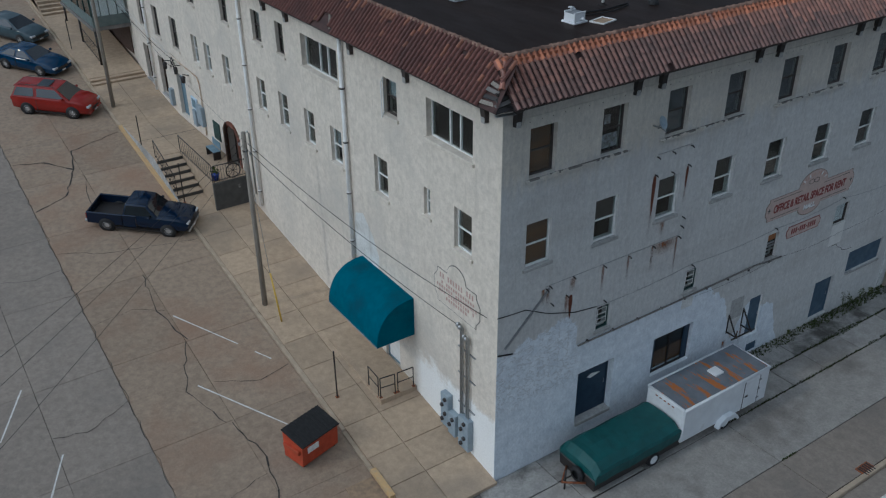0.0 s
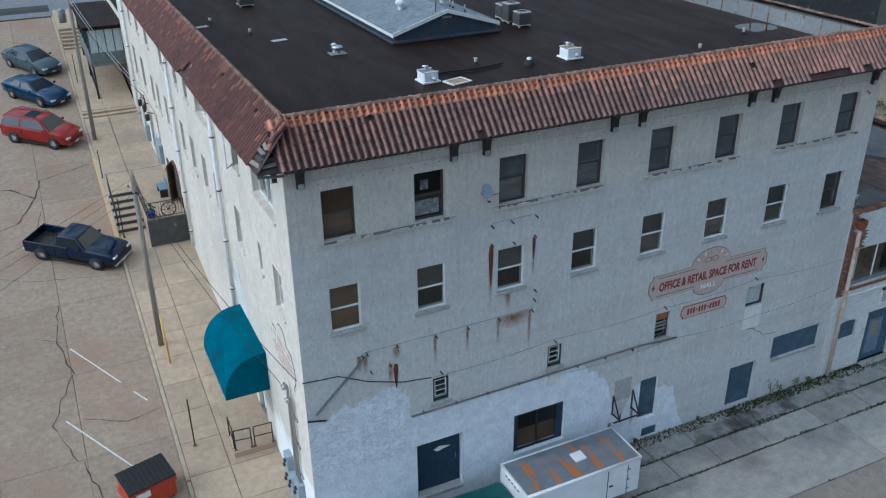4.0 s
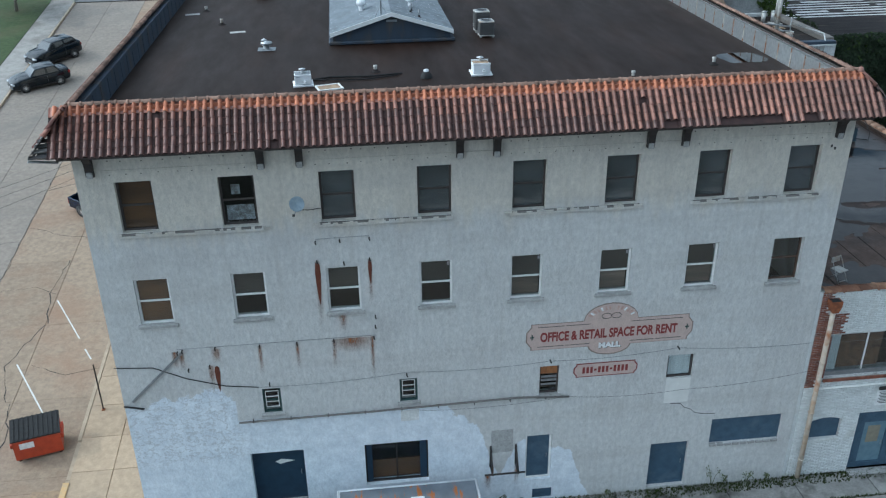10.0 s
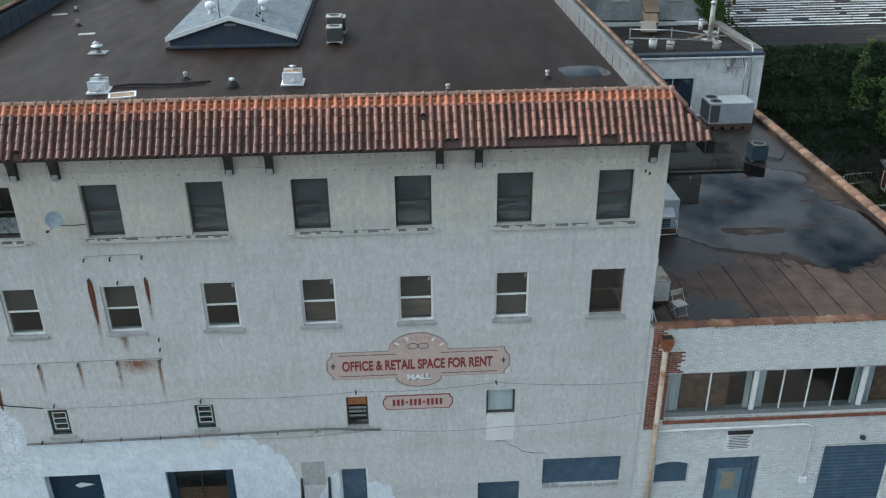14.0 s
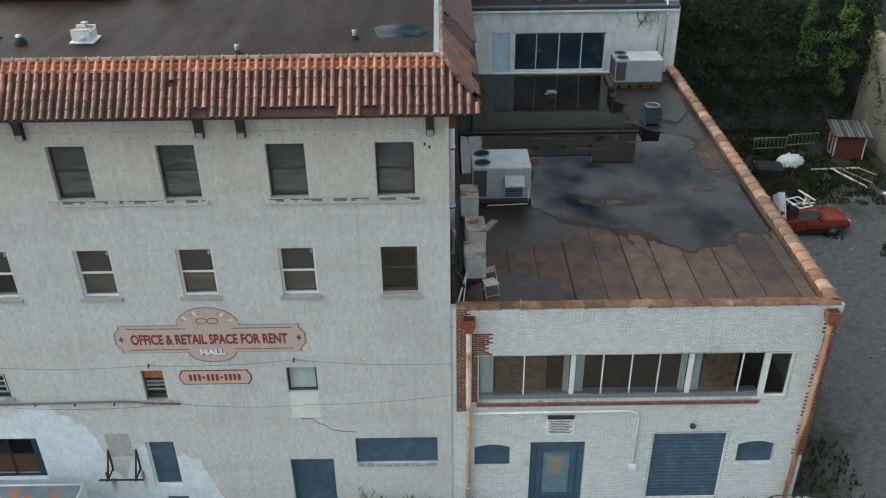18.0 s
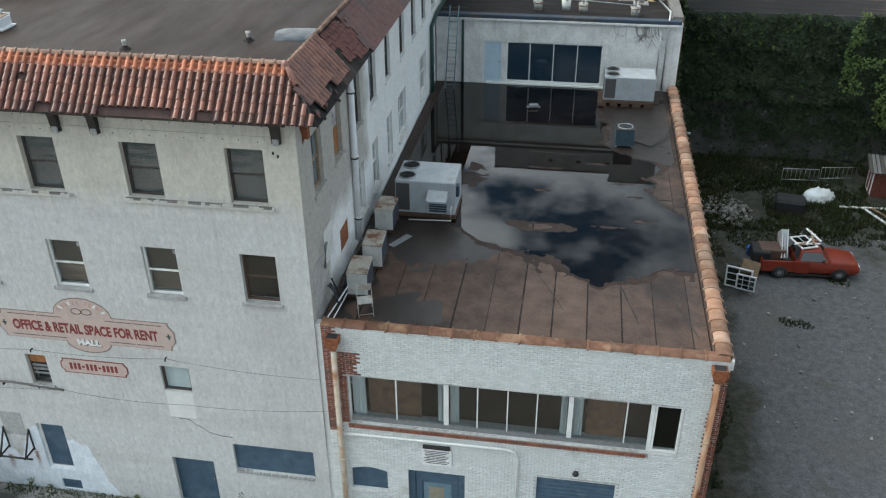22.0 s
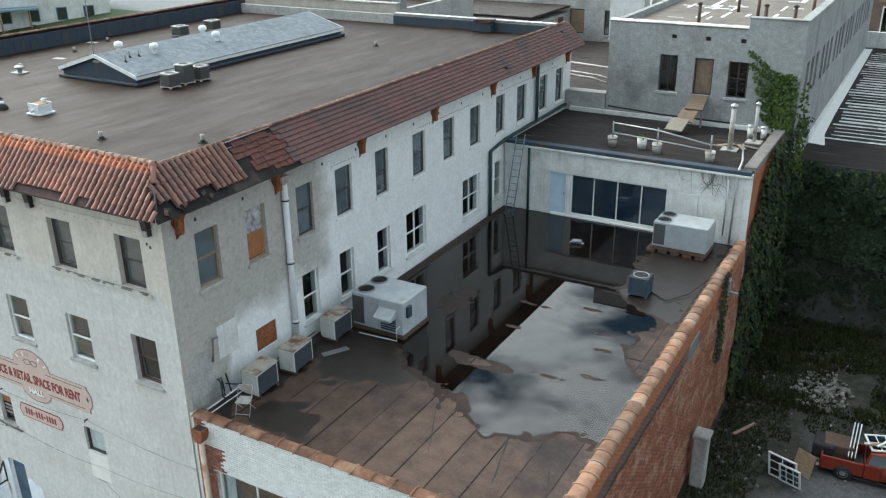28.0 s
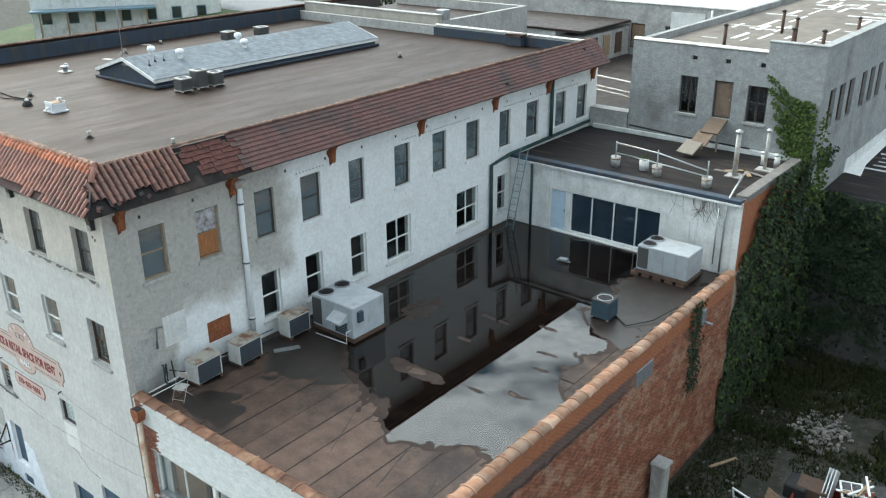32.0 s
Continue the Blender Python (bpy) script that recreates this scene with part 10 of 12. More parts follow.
def vehicle(name, label, x, y, z, deg, slope, L, W, paint, body, cab, wb, r, style="car", rim=None):
    """body: rows of (x, bottom, top, half-width share). cab: base and top x at the rear, top and base x at the front, base z, roof z, shoulder share."""
    t = thing(name, x, y, z, 0, label, "car" if style == "car" else "pickup truck", "parked vehicles")
    a = radians(deg)
    f = Vector((math.cos(a), math.sin(a), slope * math.sin(a))).normalized()
    s = Vector((-math.sin(a), math.cos(a), slope * math.cos(a))).normalized()
    u = f.cross(s)
    t.matrix_basis = Matrix(((f.x, s.x, u.x, x), (f.y, s.y, u.y, y), (f.z, s.z, u.z, z), (0, 0, 0, 1)))
    hw = W / 2
    part("body", loft(Geo(), [ring(px * L, zb, zt, hw * k) for px, zb, zt, k in body]), paint, t)
    xb0, xt0, xt1, xb1, zb, zt, kb, kt = cab
    xb0, xt0, xt1, xb1 = (v * L for v in (xb0, xt0, xt1, xb1))
    yb, yt = hw * kb, hw * kt
    zr = zt + 0.035
    rings = []
    for px, pz, py in ((xb0, zb, yb * 0.96), (xt0, zt, yt * 0.96), ((xt0 + xt1) / 2, zr, yt), (xt1, zt, yt * 0.96), (xb1, zb, yb * 0.96)):
        rings.append((px, pz, py))
    g = Geo()
    base = [(xb0, yb, zb - 0.04), (xb1, yb, zb - 0.04)]
    P = lambda px, py, pz: (px, py, pz)
    vs = [P(xb0, -yb, zb - 0.05), P(xb0, yb, zb - 0.05), P(xt0, -yt, zt), P(xt0, yt, zt), P((xt0 + xt1) / 2, -yt, zr), P((xt0 + xt1) / 2, yt, zr), P(xt1, -yt, zt), P(xt1, yt, zt), P(xb1, -yb, zb - 0.05), P(xb1, yb, zb - 0.05)]
    fs = [(0, 1, 3, 2), (2, 3, 5, 4), (4, 5, 7, 6), (6, 7, 9, 8), (0, 2, 4, 6, 8), (1, 9, 7, 5, 3)]
    me = g.add(vs, fs).mesh("roof")
    bm = bmesh.new()
    bm.from_mesh(me)
    bmesh.ops.recalc_face_normals(bm, faces=bm.faces)
    bmesh.ops.bevel(bm, geom=list(bm.edges), offset=0.07, segments=3, profile=0.6, affect="EDGES", clamp_overlap=True)
    for f_ in bm.faces:
        f_.smooth = True
    bm.to_mesh(me)
    bm.free()
    me.materials.append(paint)
    part("roof", me, None, t)

    def pane(nm, pts, push):
        c = sum((Vector(p) for p in pts), Vector()) / len(pts)
        pts = [c + (Vector(p) - c) * 0.90 + Vector(push) for p in pts]
        n_ = len(pts)
        part(nm, Geo().add(pts + [p - Vector(push) * 1.6 for p in pts], [tuple(range(n_)), tuple(range(2 * n_ - 1, n_ - 1, -1))] + [(i, i + n_, (i + 1) % n_ + n_, (i + 1) % n_) for i in range(n_)]), car_glass, t)

    pane("windscreen", [vs[6], vs[7], vs[9], vs[8]], (0.012, 0, 0.012))
    pane("rear_window", [vs[0], vs[1], vs[3], vs[2]], (-0.012, 0, 0.012))
    for k, sy in ((0, -1), (1, 1)):
        bz = zb + 0.02
        split = [xb0 + (xt0 - xb0) * 0.25, xt0 + (xt1 - xt0) * 0.48, xb1 - (xb1 - xt1) * 0.25] if style == "car" else [xb0, xb1 - (xb1 - xt1) * 0.25]
        for q in range(len(split) - 1):
            a0, a1 = split[q] + 0.03, split[q + 1] - 0.03
            t0, t1 = max(a0, xt0 + 0.04), min(a1, xt1 - 0.02)
            pane("side_window", [(a0, sy * yb, bz), (a1, sy * yb, bz), (t1, sy * yt, zt - 0.02), (t0, sy * yt, zt - 0.02)], (0, sy * 0.012, 0.004))
        part("mirror", Geo().box(xb1 - 0.45, xb1 - 0.33, min(sy * hw, sy * (hw + 0.16)), max(sy * hw, sy * (hw + 0.16)), zb, zb + 0.13, 0.02), paint, t)
        part("door_line", Geo().box((xt0 + xt1) / 2 - 0.008, (xt0 + xt1) / 2 + 0.008, min(sy * hw * 0.97, sy * hw * 1.004), max(sy * hw * 0.97, sy * hw * 1.004), 0.35, zb - 0.12), steel_dark, t)
        part("sill_trim", Geo().box(-wb / 2 + r * 1.2, wb / 2 - r * 1.2, min(sy * hw * 0.9, sy * hw * 0.99), max(sy * hw * 0.9, sy * hw * 0.99), 0.2, 0.3), steel_dark, t)
    for sx in (-1, 1):
        for sy in (-1, 1):
            ga = Geo().lathe([(0.0, -0.02), (r * 1.16, -0.02), (r * 1.16, 0.02), (0.0, 0.02)], 18)
            part("wheel_arch", Geo().add([(sx * wb / 2 + p[0], sy * (hw * 0.985) + p[2], r + p[1]) for p in ga.v], ga.f, True), rubber, t)
            wheel(t, sx * wb / 2, sy * (hw - 0.075), r, 0.2, rim)
    for sy in (-1, 1):
        yy = sy * hw * 0.66
        fz = body[-2][2] - 0.14
        part("headlight", Geo().box(body[-2][0] * L - 0.1, body[-1][0] * L + 0.012, yy - 0.17, yy + 0.17, fz - 0.07, fz + 0.05, 0.02), lamp_glass, t)
        part("tail_light", Geo().box(body[0][0] * L - 0.012, body[1][0] * L + 0.03, sy * hw * 0.78 - 0.1, sy * hw * 0.78 + 0.1, body[1][2] - 0.32, body[1][2] - 0.12, 0.02), tail_glass, t)
    part("grille", Geo().box(body[-1][0] * L - 0.06, body[-1][0] * L + 0.014, -hw * 0.42, hw * 0.42, 0.42, 0.58, 0.02), steel_dark, t)
    part("front_bumper", Geo().box(body[-1][0] * L - 0.12, body[-1][0] * L + 0.03, -hw * 0.82, hw * 0.82, 0.27, 0.42, 0.04), paint if style == "car" else galvanised, t)
    part("number_plate", Geo().box(body[-1][0] * L + 0.03, body[-1][0] * L + 0.042, -0.15, 0.15, 0.3, 0.4), sign_white, t)
    return t


SEDAN = [(-0.5, 0.40, 0.86, 0.80), (-0.47, 0.28, 1.0, 0.92), (-0.36, 0.22, 1.02, 0.98), (-0.1, 0.20, 0.98, 1.0), (0.2, 0.20, 0.96, 1.0), (0.34, 0.21, 0.90, 0.98), (0.45, 0.24, 0.78, 0.92), (0.5, 0.34, 0.62, 0.76)]
COUPE = [(-0.5, 0.40, 0.84, 0.82), (-0.47, 0.28, 0.95, 0.93), (-0.36, 0.22, 0.97, 1.0), (-0.1, 0.20, 0.92, 0.99), (0.2, 0.20, 0.90, 1.0), (0.34, 0.21, 0.86, 0.98), (0.45, 0.24, 0.74, 0.93), (0.5, 0.34, 0.60, 0.80)]
SUV = [(-0.5, 0.45, 0.95, 0.82), (-0.48, 0.32, 1.10, 0.95), (-0.36, 0.27, 1.12, 1.0), (0.0, 0.25, 1.10, 1.0), (0.22, 0.25, 1.08, 1.0), (0.36, 0.26, 1.0, 0.98), (0.46, 0.28, 0.88, 0.92), (0.5, 0.36, 0.72, 0.78)]
red_car, blue_car, silver_car, black_car, navy_truck = paint_mat("red_car", (0.27, 0.022, 0.016)), paint_mat("blue_car", (0.004, 0.034, 0.085)), paint_mat("silver_blue_car", (0.062, 0.092, 0.108)), paint_mat("black_car", (0.006, 0.011, 0.016)), paint_mat("navy_truck", (0.003, 0.013, 0.036))
red_truck = paint_mat("red_truck", (0.20, 0.030, 0.014), 0.30)
HS = 0.128
vehicle("suv", "red compact utility car with a sunroof parked on the slope", -5.55, 34.75, road_z(34.75), -39.4, HS, 4.55, 1.82, red_car, SUV, (-0.485, -0.42, 0.10, 0.27, 1.08, 1.62, 0.93, 0.74), 2.66, 0.35)
_suv = bpy.data.objects["suv"]
for _s in (-0.58, 0.58):
    part("roof_rail", Geo().tube([(-1.75, _s, 1.66), (-1.6, _s, 1.72), (0.2, _s, 1.72), (0.35, _s, 1.64)], 0.02, 6), steel_dark, _suv)
part("sunroof", Geo().box(-0.75, -0.05, -0.42, 0.42, 1.645, 1.672, 0.01), car_glass, _suv)
part("rear_spoiler", Geo().box(-2.06, -1.86, -0.6, 0.6, 1.55, 1.6, 0.015), red_car, _suv)
vehicle("coupe", "dark blue two-door sports coupe parked on the slope", -5.4, 41.25, road_z(41.25), -53, HS, 4.65, 1.85, blue_car, COUPE, (-0.40, -0.22, 0.02, 0.22, 0.90, 1.33, 0.90, 0.66), 2.6, 0.33)
vehicle("sedan", "grey-blue four-door sedan parked on the slope", -5.3, 46.75, road_z(46.75), -57, HS, 4.6, 1.78, silver_car, SEDAN, (-0.42, -0.24, 0.06, 0.27, 0.96, 1.42, 0.92, 0.68), 2.7, 0.32)
vehicle("hatchback", "dark blue-black retro hatchback beside the far kerb", -13.7, 44.3, road_z(44.3), 227, HS, 3.9, 1.66, black_car, SUV, (-0.47, -0.36, 0.08, 0.24, 1.02, 1.52, 0.92, 0.70), 2.35, 0.31)
vehicle("sedan", "black boxy four-door sedan beside the far kerb", -13.55, 39.65, road_z(39.65), 211, HS, 3.95, 1.60, black_car, SEDAN, (-0.36, -0.26, 0.06, 0.20, 0.94, 1.38, 0.92, 0.74), 2.35, 0.30)


def pickup(label, x, y, z, deg, slope, L, W, paint, wb, r, rim):
    body = [(-0.02, 0.32, 1.04, 0.98), (0.1, 0.30, 1.04, 1.0), (0.22, 0.30, 1.04, 1.0), (0.36, 0.30, 1.0, 0.98), (0.46, 0.32, 0.94, 0.95), (0.5, 0.40, 0.80, 0.90)]
    t = vehicle("pickup_truck", label, x, y, z, deg, slope, L, W, paint, body, (-0.14, -0.115, 0.10, 0.215, 1.02, 1.56, 0.94, 0.76), wb, r, "truck", rim)
    hw, xa, xb = W / 2, -0.5 * L, -0.145 * L
    part("cab_back", Geo().box(xb, 0.0, -hw * 0.97, hw * 0.97, 0.32, 1.04, 0.03), paint, t)
    part("bed_floor", Geo().box(xa + 0.05, xb, -hw * 0.9, hw * 0.9, 0.48, 0.56), steel_dark, t)
    for sy in (-1, 1):
        part("bed_side", Geo().box(xa, xb - 0.005, min(sy * hw * 0.98, sy * hw * 0.88), max(sy * hw * 0.98, sy * hw * 0.88), 0.36, 1.02, 0.03), paint, t)
        part("tail_light", Geo().box(xa - 0.015, xa + 0.03, sy * hw * 0.9 - 0.07, sy * hw * 0.9 + 0.07, 0.62, 0.92, 0.01), tail_glass, t)
    part("tailgate", Geo().box(xa, xa + 0.07, -hw * 0.86, hw * 0.86, 0.5, 1.0, 0.02), paint, t)
    part("rear_bumper", Geo().box(xa - 0.14, xa - 0.01, -hw * 0.9, hw * 0.9, 0.36, 0.5, 0.03), galvanised, t)
    return t


pickup("dark navy blue pickup truck with an empty bed", -5.0, 21.06, road_z(21.06), -38.8, HS, 4.85, 1.74, navy_truck, 2.95, 0.34, rim_silver).scale = (1.0, 1.0, 0.93)
pickup("old rust-red pickup truck loaded with window frames", 40.55, 17.55, sheet_z(40.7, 17.75) + 0.02, 3.0, 0.0, 4.7, 1.64, red_truck, 2.85, 0.33, steel_grey).scale = (0.92, 0.92, 0.87)

# ---- load on the red truck and junk in the lot ----
LZ = sheet_z(40.7, 17.75)


def frame_panel(name, w, h, m, mat_, label, cat, bars=(2, 2), group="salvaged windows"):
    t = thing(name, 0, 0, 0, 0, label, cat, group)
    t.matrix_basis = m
    part("frame", frame_geo(w, h, 0.07, 0.06), mat_, t)
    for k in range(1, bars[0]):
        part("glazing_bar", Geo().box(w * k / bars[0] - 0.015, w * k / bars[0] + 0.015, 0.012, 0.05, 0.07, h - 0.07), mat_, t)
    for k in range(1, bars[1]):
        part("glazing_bar", Geo().box(0.07, w - 0.07, 0.014, 0.048, h * k / bars[1] - 0.015, h * k / bars[1] + 0.015), mat_, t)
    part("pane", Geo().box(0.06, w - 0.06, 0.028, 0.034, 0.06, h - 0.06), window_glass_dark, t)
    return t


frame_panel("window_frame", 1.15, 1.25, pose(36.75, 15.75, LZ + 0.02, 14, 0, -18), white_plastic, "white salvaged window leaning by the truck", "window frame", (2, 3))
frame_panel("window_frame", 0.85, 1.0, pose(37.2, 15.55, LZ + 0.02, 18, 0, -18), white_plastic, "smaller white window in front of another", "window frame", (3, 3))
_ob = solid("plywood_sheet", Geo().box(-0.4, 0.4, -0.02, 0.02, 0, 0.95), wood_worn, "tan plywood sheet behind the windows", "board")
_ob.matrix_basis = pose(37.85, 16.35, LZ, -14, 0, -30)
for _k in range(3):
    _ob = solid("door_panel", Geo().box(-0.45, 0.45, -0.02, 0.02, 0, 1.35, 0.01), white_plastic, "white door panel stacked upright in the truck bed", "door panel", "salvaged doors")
    _ob.matrix_basis = pose(39.35 + 0.12 * _k, 17.5, LZ + 0.58, 0, 38, 90)
frame_panel("window_frame", 0.8, 1.1, pose(40.1, 17.0, LZ + 1.50, -90, 0, 20) @ pose(0, 0, 0), white_paint, "white window lying on the cab roof", "window frame", (2, 2))
for _k in range(5):
    _ob = solid("timber", Geo().box(-0.6, 0.6, -0.04, 0.04, 0, 0.05), wood_worn if _k % 2 else white_paint, "loose timber piled on the cab roof", "timber", "timber on the truck")
    _ob.matrix_basis = pose(40.4 + 0.08 * _k, 17.4 + 0.13 * _k, LZ + 1.51 + 0.05 * _k, 0, 0, 10 + 25 * _k)
_ob = solid("crate", Geo().box(-0.55, 0.55, -0.45, 0.45, 0, 0.62, 0.03), wood_dark, "dark brown crate in the truck bed", "crate")
_ob.matrix_basis = pose(38.95, 17.7, LZ + 0.52, 0, 0, 4)
_ob = solid("black_bin", Geo().box(-0.4, 0.4, -0.5, 0.5, 0, 0.6, 0.05), rubber, "black plastic bin in the truck bed", "bin")
_ob.matrix_basis = pose(38.45, 17.55, LZ + 0.52)
bk = thing("bucket", 38.3, 18.75, LZ, 0, "blue plastic bucket behind the truck", "bucket")
part("pail", Geo().lathe([(0.0, 0.0), (0.17, 0.0), (0.21, 0.42), (0.19, 0.42), (0.0, 0.36)], 14), surface("blue_plastic", (0.02, 0.10, 0.32), None, 5.0, 0.4, bump=0), bk)
part("lid", Geo().lathe([(0.215, 0.38), (0.215, 0.44), (0.0, 0.45)], 14), surface("blue_lid", (0.03, 0.13, 0.38), None, 5.0, 0.4, bump=0), bk)

bag = Geo()
n1, n2 = 18, 12
for i in range(n1):
    for j in range(n2 + 1):
        a, b = 2 * math.pi * i / n1, math.pi * j / n2 * 0.55
        rr = 1 + 0.25 * wob(math.cos(a) * 2, math.sin(a) * 2 + j * 0.4, 1.3, 4) + 0.12 * wob(a * 3, j, 1.1)
        bag.v.append((0.85 * rr * math.sin(b) * math.cos(a), 0.62 * rr * math.sin(b) * math.sin(a), 0.62 * rr * (math.cos(b) - 0.08)))
bag.f = [(i * (n2 + 1) + j, ((i + 1) % n1) * (n2 + 1) + j, ((i + 1) % n1) * (n2 + 1) + j + 1, i * (n2 + 1) + j + 1) for i in range(n1) for j in range(n2)]
bag.s = [True] * len(bag.f)
_ob = solid("plastic_sheet", bag, trailer_white, "crumpled white plastic sheet heaped on the ground", "plastic sheet")
_ob.matrix_basis = pose(42.7, 25.2, sheet_z(42.7, 25.2), 0, 0, 15)
_ob = solid("water_tank", Geo().box(-0.75, 0.75, -0.55, 0.55, 0, 0.75, 0.12), rubber, "black plastic tub in the grass", "tub")
_ob.matrix_basis = pose(40.9, 23.6, sheet_z(40.9, 23.6), 0, 0, -10)
for _k, (_x, _y, _l) in enumerate(((41.0, 26.6, 1.9), (43.1, 27.0, 1.9))):
    t = thing("bed_frame", _x, _y, sheet_z(_x, _y), 6 * _k, "white metal bed frame standing in the weeds", "bed frame", "bed frames")
    part("rail", Geo().tube([(0, 0, 0.0), (0, 0, 1.0), (_l, 0.1, 1.0), (_l, 0.1, 0.0)], 0.025, 6), galvanised, t)
    part("lower_rail", Geo().tube([(0, 0, 0.35), (_l, 0.1, 0.35)], 0.02, 6), galvanised, t)
    for q in range(7):
        part("spindle", Geo().tube([(_l * (q + 1) / 8, 0.05, 0.35), (_l * (q + 1) / 8, 0.05, 1.0)], 0.01, 5), galvanised, t)

sh = thing("small_shed", 46.3, 26.4, sheet_z(46, 26.4), -8, "small red shed with a pale corrugated roof", "shed")
barn_red = surface("barn_red", (0.14, 0.040, 0.026), None, 6.0, 0.8)
part("wall", Geo().box(-0.85, 0.85, -0.7, 0.7, 0, 1.5, 0.01), barn_red, sh)
part("front_frame", frame_geo(0.75, 1.2, 0.08, 0.05), white_paint, sh, at=pose(-0.87, 0.4, 0.1, 0, 0, -90))
for _x in (-0.83, 0.8):
    part("corner_board", Geo().box(_x, _x + 0.06, -0.73, -0.68, 0, 1.5), white_paint, sh)
for _k in range(11):
    part("roof_sheet", Geo().box(-1.05 + 0.2 * _k, -0.9 + 0.2 * _k, -0.95, 0.95, -0.02, 0.03, 0.01), galvanised if _k % 3 else stucco_dark, sh, at=pose(0, 0, 1.62, 8, 0, 0))
part("roof_deck", Geo().box(-1.05, 1.1, -0.93, 0.93, -0.05, -0.015), wood_dark, sh, at=pose(0, 0, 1.62, 8, 0, 0))
for _k, (_x, _y, _r, _l, _m) in enumerate(((45.0, 24.3, 2, 2.8, white_paint), (45.3, 23.0, -62, 2.6, white_paint), (45.7, 23.3, -60, 2.2, wood_worn), (46.6, 23.9, -50, 1.2, wood_worn), (47.3, 20.2, -38, 2.6, wood_worn), (47.6, 20.5, -32, 2.4, wood_worn), (47.1, 20.6, -44, 2.0, white_paint), (35.3, 18.3, 66, 1.5, wood_worn))):
    _ob = solid("lumber", Geo().box(-_l / 2, _l / 2, -0.07, 0.07, 0, 0.06, 0.008), _m, "long loose board lying in the lot", "lumber", "loose boards in the lot")
    _ob.matrix_basis = pose(_x, _y, sheet_z(_x, _y) + 0.05 + 0.02 * (_k % 3), 0, 3 * (_k % 2), _r)
col = thing("stone_pillar", 34.42, 13.9, -1.2, 0, "weathered grey stone pillar against the brick wall", "pillar")
part("shaft", Geo().box(-0.22, 0.3, -0.3, 0.3, 0, 2.25, 0.05), stucco_grey, col)
part("cap", Geo().box(-0.26, 0.36, -0.35, 0.35, 2.25, 2.42, 0.04), stucco_grey, col)
rj = random.Random(9)
_g = Geo()
for _k in range(260):
    a, r_ = rj.uniform(0, 6.28), rj.random() ** 0.7 * 1.3
    s_ = rj.uniform(0.04, 0.13)
    x_, y_ = 37.7 + r_ * math.cos(a) * 1.0, 23.1 + r_ * math.sin(a) * 1.4
    z_ = sheet_z(x_, y_) + max(0, 0.16 - 0.11 * r_) * rj.random()
    _g.box(-s_, s_, -s_ * 0.7, s_ * 0.7, 0, s_, s_ * 0.3, pose(x_, y_, z_, rj.uniform(-25, 25), rj.uniform(-25, 25), rj.uniform(0, 180)))
tagged(part("rubble_heap", _g, rubble_grey, fix=False), "heap of pale broken masonry in the weeds", "rubble", kind="stuff")
_g = Geo()
for _k in range(300):
    x_, y_ = rj.uniform(34.6, 47.0), rj.uniform(6, 29.5)
    s_ = rj.uniform(0.02, 0.07)
    _g.box(-s_, s_, -s_ * 0.7, s_ * 0.7, 0, s_, 0, pose(x_, y_, sheet_z(x_, y_) + 0.02, rj.uniform(-25, 25), rj.uniform(-25, 25), rj.uniform(0, 180)))
tagged(part("scattered_stones", _g, rubble_grey, fix=False), "pale stones and debris scattered over the lot", "stones", kind="stuff")
solid("wall_lamp", Geo().box(34.03, 34.2, 17.05, 17.4, 5.45, 6.1, 0.03).tube([(34.15, 17.2, 5.6), (34.5, 17.3, 5.5)], 0.06, 8), steel_grey, "grey flood lamp on the brick wall", "lamp")
solid("wall_grate", Geo().box(34.0, 34.06, 12.0, 13.25, 5.08, 5.72, 0.02), steel_grey, "grey louvred vent in the brick wall", "vent")


def grass_patch(x0, x1, y0, y1, n, h, keep=lambda x, y: True, zf=sheet_z):
    g = Geo()
    made = 0
    tries = 0
    while made < n and tries < n * 12:
        tries += 1
        x, y = rj.uniform(x0, x1), rj.uniform(y0, y1)
        if not keep(x, y):
            continue
        made += 1
        z = zf(x, y)
        hh = h * rj.uniform(0.4, 1.3)
        for _ in range(3):
            a = rj.uniform(0, 6.28)
            dx, dy = math.cos(a), math.sin(a)
            w = 0.02 + 0.05 * h
            g.add([(x - dy * w, y + dx * w, z - 0.02), (x + dy * w, y - dx * w, z - 0.02), (x + dx * hh * 0.6, y + dy * hh * 0.6, z + hh)], ((0, 1, 2),))
    return g


def lot_keep(x, y):
    v = wob(x, y, 0.35, 3) + 0.5 * wob(x, y, 1.1)
    return v > (1.05 - 0.06 * (y - 4) if x < 44.5 else (0.1 if y > 20 else 0.95)) or x + wob(x, y, 0.8, 4) < 35.3 + 0.07 * y


tagged(part("grass", grass_patch(34.2, 47.5, 3, 30, 16000, 0.13, lot_keep), grass_mat, fix=False), "patchy weeds and grass over the lot", "grass", kind="stuff")
tagged(part("tall_weeds", grass_patch(34.3, 46, 21, 30, 6000, 0.26, lambda x, y: wob(x, y, 0.5, 6) > -0.1), grass_mat, fix=False), "taller dark weeds below the ivy wall", "weeds", kind="stuff")
tagged(part("wall_weeds", grass_patch(11.5, 33.5, -0.55, -0.02, 2600, 0.075, lambda x, y: wob(x, y, 0.5, 2) + 0.5 * wob(x, y, 1.7, 3) > -0.75 - 3.2 * (y + 0.28) * (1 if x > 14 else 1.5) * 0.8 and rj.random() < 1.25 + 1.6 * y, lambda x, y: FZ), weed_green, fix=False), "green weeds along the foot of the front wall", "weeds", kind="stuff")


